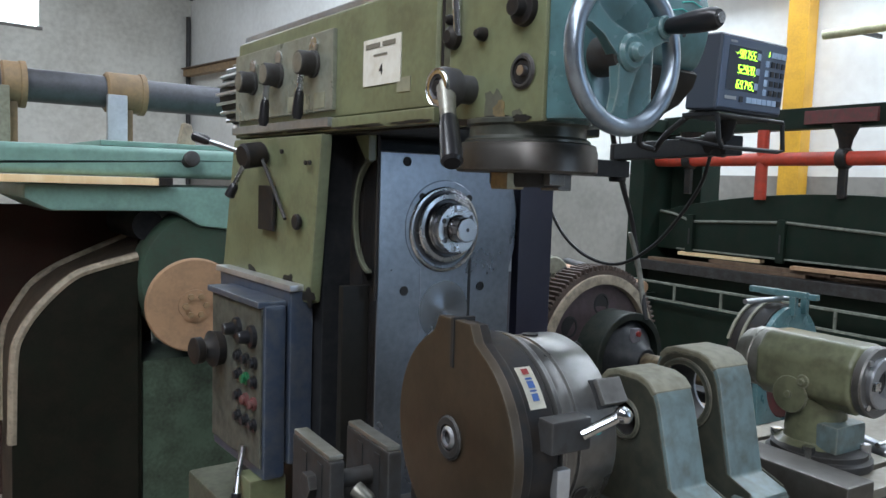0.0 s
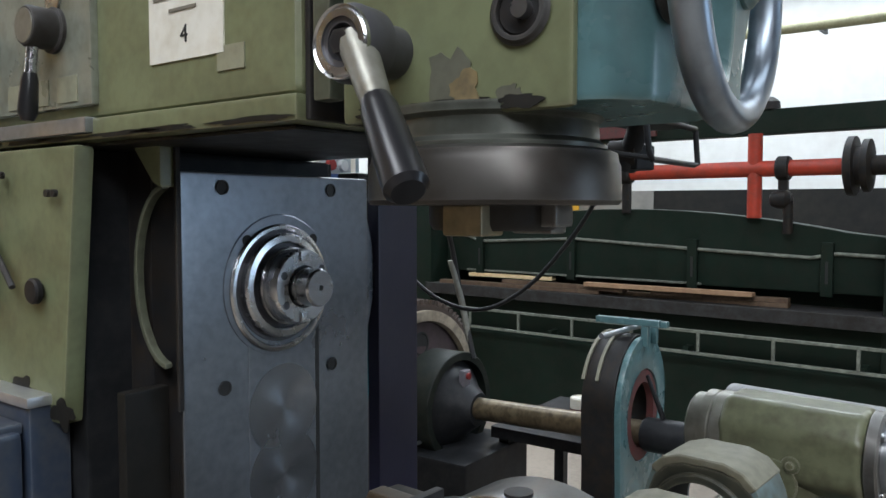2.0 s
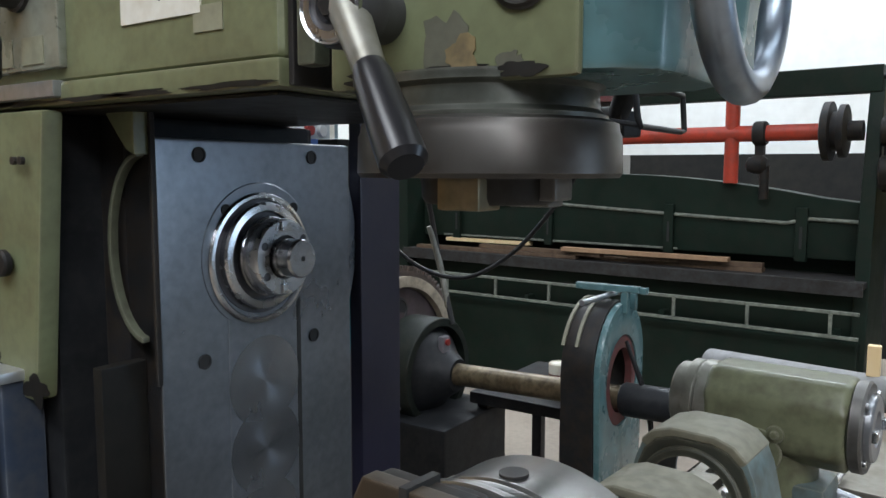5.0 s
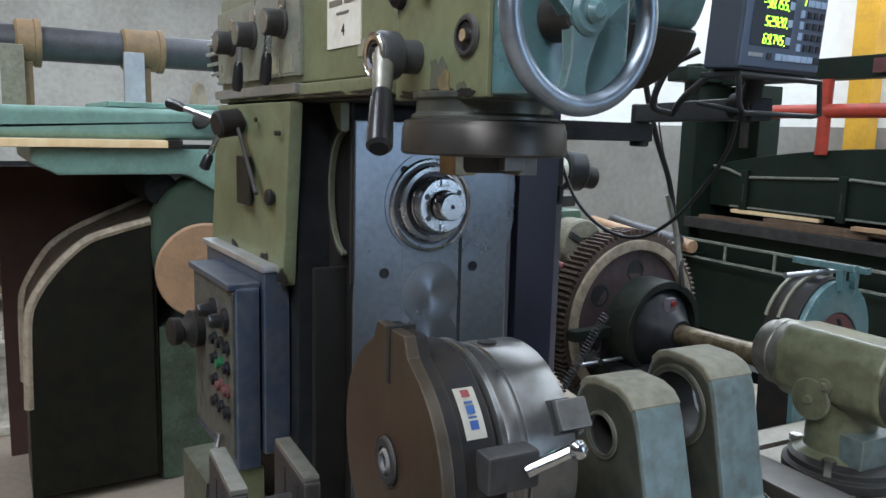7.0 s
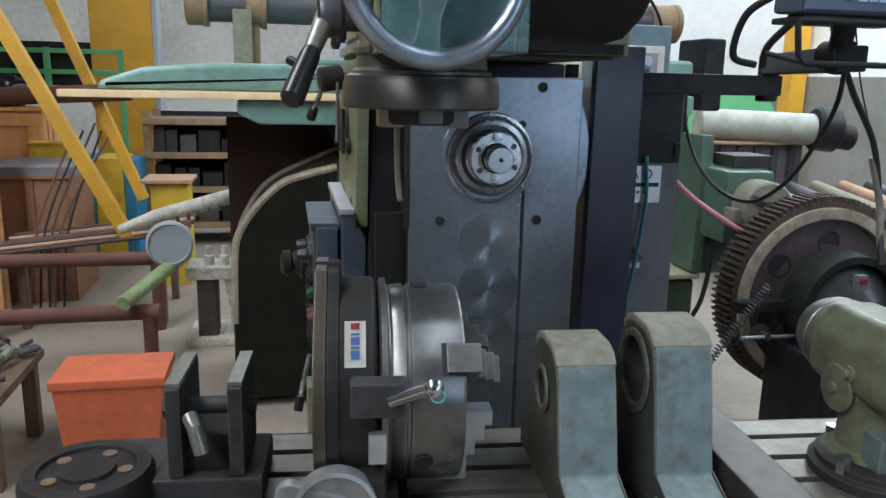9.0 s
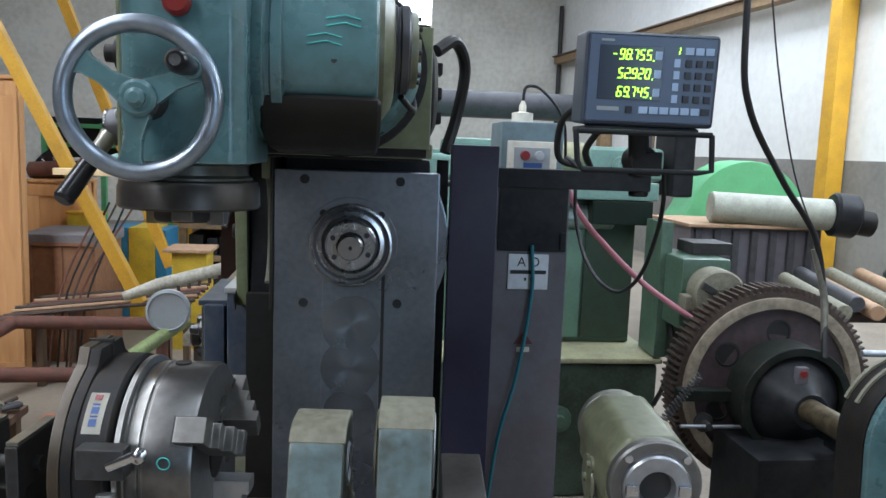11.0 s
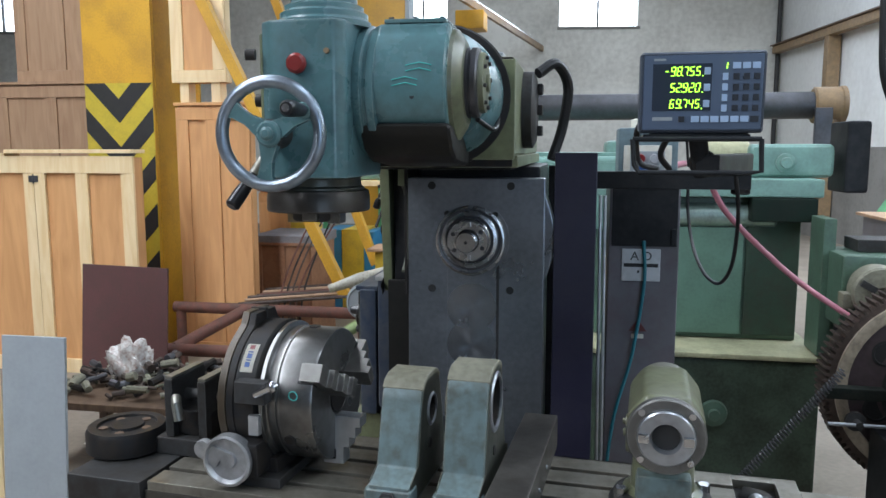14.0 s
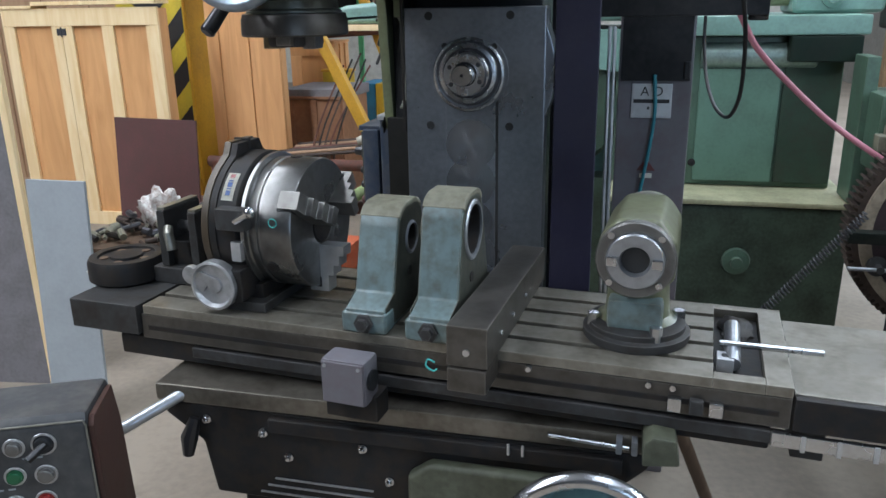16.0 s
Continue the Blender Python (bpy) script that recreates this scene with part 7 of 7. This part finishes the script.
part("girder", moved(box(-0.03, -0.06, 0, 0.03, 0.06, 8.9, 0.004), frame_of((-0.95, 8.6, 4.02), (1.05, 7.3, 0))), OCHRE, rw)
part("rail_head", moved(box(-0.02, 0.061, 0, 0.02, 0.085, 8.9, 0.004), frame_of((-0.95, 8.6, 4.02), (1.05, 7.3, 0))), BRIGHT, rw)
part("hoist", box(-0.75, 11.5, 3.62, -0.3, 12.0, 3.9, 0.02), YELLOW, rw)


def crate(label, x0, x1, y0, y1, z0, z1, panel, frame_mat, uprights, lean=0.0):
    c = thing("wooden_crate", label, "crate", group="wooden crates", m=pose(x0, y0, z0, lean, 0, 0))
    w, d, h = x1 - x0, y1 - y0, z1 - z0
    part("shell", box(0.012, 0.02, 0.0, w - 0.012, d, h - 0.015, 0.004), panel, c)
    part("top", box(-0.01, -0.012, h - 0.014, w + 0.01, d + 0.01, h + 0.012, 0.004), frame_mat, c)
    for z in (0.0, h - 0.13):
        part("batten", box(0, 0, z, w, 0.0195, z + 0.10, 0.003), frame_mat, c)
    for k in range(uprights + 1):
        x = (w - 0.11) * k / uprights
        part("upright", box(x, 0.001, 0.101, x + 0.11, 0.0185, h - 0.131, 0.003), frame_mat, c)
    for k in range(3 if d > 0.4 else 1):
        part("side_batten", box(w - 0.011, 0.02 + (d - 0.12) * k / 2, 0, w + 0.006, 0.11 + (d - 0.12) * k / 2, h - 0.02, 0.003), frame_mat, c)
    return c


pc = thing("wooden_crate", "pale pine framed crate with plywood panels beside the column", "crate", group="wooden crates", m=pose(-3.45, 4.62, 0, 0, 0, 0))
part("shell", box(0.012, 0.03, 0.0, 1.36, 0.15, 1.69, 0.004), PLY, pc)
part("lid", box(0.30, -0.02, 1.722, 1.375, 0.17, 1.75, 0.004), PINE, pc)
part("lid", box(-0.3, -0.012, 1.70, 0.298, 0.16, 1.722, 0.004), PINE, pc)
for z0, z1 in ((0.0, 0.11), (1.57, 1.70)):
    part("batten", box(0, 0, z0, 1.37, 0.029, z1, 0.003), PINE, pc)
for x0, x1 in ((0.0, 0.10), (0.44, 0.528), (0.532, 0.625), (0.885, 0.985), (1.265, 1.37)):
    part("upright", box(x0, 0.001, 0.112, x1, 0.0275, 1.568, 0.003), PINE, pc)
part("latch", box(0.49, -0.006, 1.50, 0.57, 0.001, 1.55, 0.002), STEELDARK, pc, "rusty latch plate")
part("latch_pin", cyl((0.53, -0.006, 1.49), (0.53, -0.006, 1.56), 0.006, seg=10), STEELDARK, pc)
crate("tall plywood crate behind the crane column", -2.12, -1.47, 5.35, 5.48, 0, 2.125, PLY, PLY, 2)
upper = crate("plywood crate stacked on top of another", -2.14, -1.66, 5.352, 5.50, 2.30, 3.75, PLY, PINE, 1)
for x in (0.06, 0.34):
    part("bearer", box(x, 0.02, -0.161, x + 0.08, 0.14, 0.0, 0.004), PINE, upper)
crate("small plywood crate behind the chest", -1.95, -1.49, 6.60, 7.0, 0, 1.35, PLY, PLY, 1)
solo("brown_pipe", cyl((-1.95, 6.72, 1.435), (-0.80, 6.60, 1.50), 0.07, seg=24, w=0.006), RUST, "long faded brown pipe laid over the crates", "pipe")
bm = bmesh.new()
bmesh.ops.create_icosphere(bm, subdivisions=3, radius=1)
for v in bm.verts:
    v.co = Vector((v.co.x * 0.16, v.co.y * 0.12, v.co.z * 0.15)) * (1 + 0.3 * noise.noise(v.co * 2.1 + Vector((5, 2, 1))))
    v.co.z = max(v.co.z, -0.10)
bm.transform(Matrix.Translation((-1.80, 6.86, 1.465)))
solo("plastic_bag", bm, SHINYBLACK, "shiny black plastic bag lying on the crate", "bag")
ybox = thing("yellow_bin", "yellow steel bin behind the chest", "bin", (-1.42, 6.5, 0))
part("shell", box(-1.56, 6.45, 0, -1.28, 6.58, 1.08, 0.008), SAFETYYELLOW, ybox)
part("rim", box(-1.57, 6.44, 1.08, -1.27, 6.59, 1.105, 0.006), YELLOW, ybox)
ytray = thing("yellow_cabinet", "low yellow cabinet with a dusty plywood lid", "cabinet", (-0.5, 6.2, 0))
part("body", box(-0.62, 6.12, 0, -0.34, 6.42, 0.82, 0.008), SAFETYYELLOW, ytray)
part("lid", box(-0.68, 6.06, 0.822, -0.30, 6.46, 0.85, 0.006), OLDPLY, ytray, "dusty plywood lid")
gfr = thing("panel_stand", "green steel stand with dark panels far back in the hall", "stand", (-1.9, 9.0, 0))
for x in (-2.75, -2.10, -1.35):
    part("post", box(x, 8.99, 0, x + 0.06, 9.05, 1.90, 0.004), BRIGHTGREEN, gfr)
for z in (1.62, 1.84):
    part("beam", box(-2.688, 8.992, z, -1.352, 9.048, z + 0.05, 0.004), BRIGHTGREEN, gfr)
part("panel", box(-2.74, 9.052, 1.50, -1.30, 9.075, 1.96, 0.004), BLACK, gfr, "dark panel")
crate("weathered brown crate against the wall", -4.6, -2.98, 5.7, 6.6, 0, 2.35, OLDPLY, OLDPLY, 3)
crate("weathered brown crate stacked high", -3.9, -3.0, 5.75, 6.6, 2.365, 4.2, OLDPLY, OLDPLY, 2)
chest = thing("tool_chest", "brown wooden chest with a dusty grey lid", "chest", (-1.4, 5.9, 0))
part("body", box(-1.64, 5.75, 0.0, -1.10, 6.4, 0.90, 0.006), CARDWOOD, chest)
part("lid", box(-1.66, 5.73, 0.902, -1.08, 6.42, 0.99, 0.008), GREYFACE, chest, "dusty grey lid")
part("lid_edge", box(-1.655, 5.722, 0.905, -1.085, 5.7295, 0.93, 0.002), CARDWOOD, chest)
for x in (-1.62, -1.40, -1.18):
    part("batten", box(x, 5.735, 0.0, x + 0.06, 5.7495, 0.90, 0.003), CARDWOOD, chest)
solo("maroon_board", moved(box(0, 0, 0, 0.70, 0.015, 0.97, 0.003), pose(-2.16, 3.98, 0, -5, 0, -8)), MAROON, "plain maroon board leaning on the crates", "board")
solo("pale_board", moved(box(0, 0, 0, 0.275, 0.015, 1.03, 0.003), pose(-1.00, 1.86, 0, -4, 0, 0)), PALEBOARD, "pale grey laminate board leaning back", "board")
sh = thing("plywood_sheet", "tall grey faced plywood sheet with a bare tan edge", "sheet", m=pose(-1.2, 2.1, 0, 0, 0, 8))
part("face", box(-1.2, 0, 0, -0.02, 0.03, 2.0, 0.002), GREYFACE, sh)
part("edge", box(-0.0195, -0.001, 0, 0.012, 0.032, 2.0, 0.003), PINE, sh)
bt = thing("battery_case", "blue and yellow painted steel case", "case", (-1.2, 7.2, 0))
part("blue_side", box(-1.40, 7.0, 0, -1.22, 7.5, 0.92, 0.01), BLUEPAINT, bt)
part("yellow_side", box(-1.218, 7.0, 0, -0.98, 7.5, 0.92, 0.01), SAFETYYELLOW, bt)
part("blue_end", box(-0.978, 7.0, 0, -0.88, 7.5, 0.90, 0.01), BLUEPAINT, bt)
# shelving far behind
rack = thing("storage_rack", "yellow storage rack filled with dark parts", "rack", (-0.2, 7.8, 0))
for x in (-0.9, 0.1, 1.0):
    for y in (7.6, 8.2):
        part("upright", box(x, y, 0, x + 0.07, y + 0.07, 1.30, 0.004), OCHRE, rack)
part("back_panel", box(-0.9, 8.272, 0.05, 1.07, 8.285, 1.28, 0.003), BLACK, rack)
for z in (0.20, 0.55, 0.88, 1.20):
    part("shelf", box(-0.9, 7.62, z, 1.07, 8.25, z + 0.03, 0.003), TIMBER, rack)
    part("beam", box(-0.9, 7.575, z - 0.02, 1.07, 7.6, z + 0.04, 0.004), OCHRE, rack)
rnd = random.Random(4)
for z in (0.232, 0.582, 0.912):
    x = -0.82
    while x < 0.86:
        w, h, d = rnd.uniform(0.08, 0.20), rnd.uniform(0.12, 0.26), rnd.uniform(0.2, 0.5)
        solo("stored_box", box(x, 7.66, z, x + w, 7.66 + d, z + h, 0.008), rnd.choice((IRON, GREASE, RUSTIRON, GREASE, STEELDARK, BLACK)), "dusty machine part box on the rack", "box", group="boxes on the rack")
        x += w + rnd.uniform(0.01, 0.04)

# ---------------------------------------------------------------- clutter left of the mill
pf = thing("pipe_frame", "rusty red pipe frame standing on the floor", "pipe frame", (-1.0, 4.7, 0))
for p, q in (((-2.0, 5.0, 0.48), (-0.36, 5.0, 0.48)), ((-1.38, 5.0, 0.48), (-1.62, 4.3, 0.33)), ((-1.9, 4.3, 0.32), (-0.30, 4.3, 0.33))):
    part("rail", cyl(p, q, 0.045, seg=18), RUST, pf)
for x, y, z in ((-1.95, 5.0, 0.48), (-0.42, 5.0, 0.48), (-1.85, 4.3, 0.32), (-0.36, 4.3, 0.33)):
    part("leg", cyl((x, y, 0), (x, y, z), 0.04, seg=16), RUST, pf)
solo("green_pipe", cyl((-0.47, 4.17, 0.42), (-0.20, 4.72, 0.57), 0.042, seg=20), GREENPIPE, "pale green pipe laid over the frame", "pipe")
tb = thing("tube_bender", "cream painted bending tool with a long white arm", "bending tool", (-0.1, 4.7, 0))
part("arm", tube([(-0.56, 4.62, 0.74), (-0.35, 4.68, 0.81), (0.05, 4.84, 0.90), (0.17, 4.89, 0.93), (0.19, 4.90, 0.935)], 0.05, radii=[0.03, 0.045, 0.048, 0.045, 0.025], seg=16), CREAM, tb)
for k in range(5):
    part("arm_notch", box(-0.24 + 0.06 * k, 4.655 + 0.024 * k, 0.775 + 0.0137 * k, -0.22 + 0.06 * k, 4.675 + 0.024 * k, 0.81 + 0.0137 * k, 0.003), RUSTIRON, tb)
part("wheel", lathe((-0.27, 4.58, 0.67), (0.1, -1, 0), [(0.125, 0), (0.135, 0.01), (0.135, 0.05), (0.12, 0.06), (0.115, 0.05), (0.03, 0.05)], 40), PALEBOARD, tb)
part("body", box(-0.20, 4.62, 0.42, 0.17, 4.9, 0.50, 0.015), CREAM, tb)
for x in (-0.06, 0.03, 0.13):
    part("pin", lathe((x, 4.7, 0.50), (0, 0, 1), [(0.03, 0), (0.03, 0.06), (0.018, 0.065), (0.018, 0.12)], 16), CREAM, tb)
part("jaw", prism([(0.02, 0.42), (0.12, 0.42), (0.18, 0.12), (0.08, 0.10)], "y", 4.66, 4.84, 0.008), CREAM, tb)
part("stand", box(-0.14, 4.66, 0, -0.02, 4.86, 0.42, 0.01), RUSTIRON, tb)
part("foot_tray", box(-0.2, 4.6, 0.0, 0.2, 5.0, 0.05, 0.008), CREAM, tb)
pal = thing("scrap_bench", "low dark bench heaped with greasy scrap", "bench", (-1.1, 3.2, 0))
part("top", box(-1.7, 2.9, 0.36, -0.7, 3.55, 0.40, 0.006), TIMBER, pal)
for x in (-1.66, -0.78):
    for y in (2.95, 3.45):
        part("leg", box(x, y, 0, x + 0.06, y + 0.06, 0.36, 0.004), TIMBER, pal)
rnd = random.Random(11)
for k in range(150):
    x, y = rnd.uniform(-1.65, -0.75), rnd.uniform(2.95, 3.5)
    a = rnd.uniform(0, math.pi)
    L, r = rnd.uniform(0.03, 0.13), rnd.uniform(0.008, 0.024)
    z = 0.402 + r + rnd.uniform(0, 0.11) * max(0, 1 - abs(x + 1.15) / 0.6)
    part("offcut", cyl((x, y, z), (x + L * math.cos(a), y + L * math.sin(a), z + rnd.uniform(-0.004, 0.02)), r, seg=8), (RUSTIRON, GREASE, WORNTOP, STEELDARK)[k % 4], pal)
rag = thing("crumpled_rag", "crumpled white plastic rag on the scrap heap", "rag", m=pose(-1.27, 3.22, 0.43))
bm = bmesh.new()
bmesh.ops.create_icosphere(bm, subdivisions=4, radius=1)
for v in bm.verts:
    n1 = noise.noise(v.co * 1.7)
    n2 = noise.noise(v.co * 4.5 + Vector((3, 1, 2)))
    v.co = Vector((v.co.x * 0.12, v.co.y * 0.09, v.co.z * 0.13 + 0.10)) * (1 + 0.35 * n1 + 0.25 * abs(n2))
part("cloth", bm, RAGMAT, rag, smooth=50)
for k in range(5):
    x = -0.95 + 0.05 * k
    solo("steel_rod", tube([(x - 0.35, 5.3 + 0.04 * (k % 3), 0.0), (x - 0.3, 5.45, 0.6), (x - 0.1 + 0.03 * (k % 4), 5.7, 1.2 + 0.05 * (k % 3))], 0.008, smooth_n=5, seg=7), (RUST, GREASE, RUSTIRON)[k % 3], "thin rusty rod leaning with others", "rod", group="leaning rods")
for k in range(10):
    y = 5.15 + 0.06 * k
    solo("rusty_bar", cyl((-1.45 + 0.03 * (k % 3), y - 0.15, 0.52 + 0.02 * (k % 2)), (-0.25, y + 0.1, 0.60 + 0.02 * (k % 2)), 0.014, seg=8), (RUSTIRON, OLDPLY, RUST)[k % 3], "rusty bar lying in a bundle", "bar", group="bundle of rusty bars")
bs = thing("bar_stand", "low trestle under the rusty bars", "trestle", (-0.9, 5.4, 0))
for x in (-1.3, -0.45):
    part("cap", box(x, 5.05, 0.47, x + 0.07, 5.8, 0.505, 0.004), TIMBER, bs)
    for y in (5.1, 5.7):
        part("leg", box(x + 0.01, y, 0, x + 0.06, y + 0.06, 0.47, 0.004), TIMBER, bs)
orange = thing("orange_bin", "scuffed orange plastic bin standing on the floor", "bin", m=pose(-0.54, 3.08, 0))
part("shell", prism([(0.03, 0), (0.39, 0), (0.43, 0.38), (-0.01, 0.38)], "y", 0, 0.3, 0.01), ORANGE, orange)
part("rim", prism([(-0.02, 0.37), (0.44, 0.37), (0.44, 0.41), (-0.02, 0.41)], "y", -0.012, 0.312, 0.008), ORANGE, orange)

# ---------------------------------------------------------------- operating console at the table's left end
con = thing("control_console", "dark swing console with worn push buttons", "control console", m=pose(0.395, 0.49, 0.07, 0, 0, 25))
cprof = [(-0.10, 0.48), (-0.10, 0.895), (-0.085, 0.91), (0.07, 0.90), (0.10, 0.86), (0.10, 0.48)]
case = part("case", prism(cprof, "x", -0.42, 0.02, 0.008), CONSOLE, con)
part("bright_edge", tube([(-0.41, -0.099, 0.899), (0.015, -0.099, 0.899), (0.0195, -0.1, 0.89), (0.0195, -0.1, 0.50)], 0.002, seg=6), WORNSTEEL, case, "edge rubbed down to bare metal")
part("end_cheek", prism([(-0.095, 0.485), (-0.095, 0.885), (-0.08, 0.90), (0.06, 0.89), (0.09, 0.80), (0.12, 0.48)], "x", 0.0205, 0.032, 0.004), RUSTPANEL, con, "brown-black end cheek")
part("stand", box(-0.25, -0.03, -0.07, -0.17, 0.05, 0.48, 0.006), GREASE, con)
for x, z, c, r in ((-0.055, 0.862, BLACK, 0.015), (-0.105, 0.86, JAWSTEEL, 0.012), (-0.16, 0.862, REDPLASTIC, 0.015), (-0.215, 0.862, KEYGREY, 0.012), (-0.06, 0.80, JAWSTEEL, 0.013), (-0.112, 0.803, GREENPLASTIC, 0.012), (-0.165, 0.80, BLACK, 0.013),
                   (-0.068, 0.748, REDPLASTIC, 0.012), (-0.12, 0.745, JAWSTEEL, 0.012), (-0.17, 0.745, GREENPLASTIC, 0.012), (-0.06, 0.69, BLACK, 0.014), (-0.115, 0.69, REDPLASTIC, 0.012)):
    bt = part("push_button", lathe((x, -0.0995, z), (0, -1, 0), [(r + 0.005, 0), (r + 0.005, 0.003), (r, 0.004), (r, 0.012), (r * 0.7, 0.014)], 20), c, con)
    part("bezel", ring((x, -0.0998, z), (0, -1, 0), r + 0.003, r + 0.007, 0.004, 24, 0.001), ALU, bt)
part("toggle", tube([(-0.05, -0.11, 0.865), (-0.075, -0.135, 0.85)], 0.007), PLASTIC, con)
for x, z in ((-0.075, 0.835), (-0.13, 0.775), (-0.09, 0.72)):
    bars(con, PALEBOARD, Matrix.Translation((x, -0.1005, z)) @ pose(0, 0, 0, 90, 0, 0), [(-0.02, 0, 0.014, 0.003), (0.002, 0, 0.012, 0.003)])
part("chalk_sign", torus((-0.15, -0.101, 0.885), (0, -1, 0), 0.012, 0.0018, 20, 5), CHALK, con)
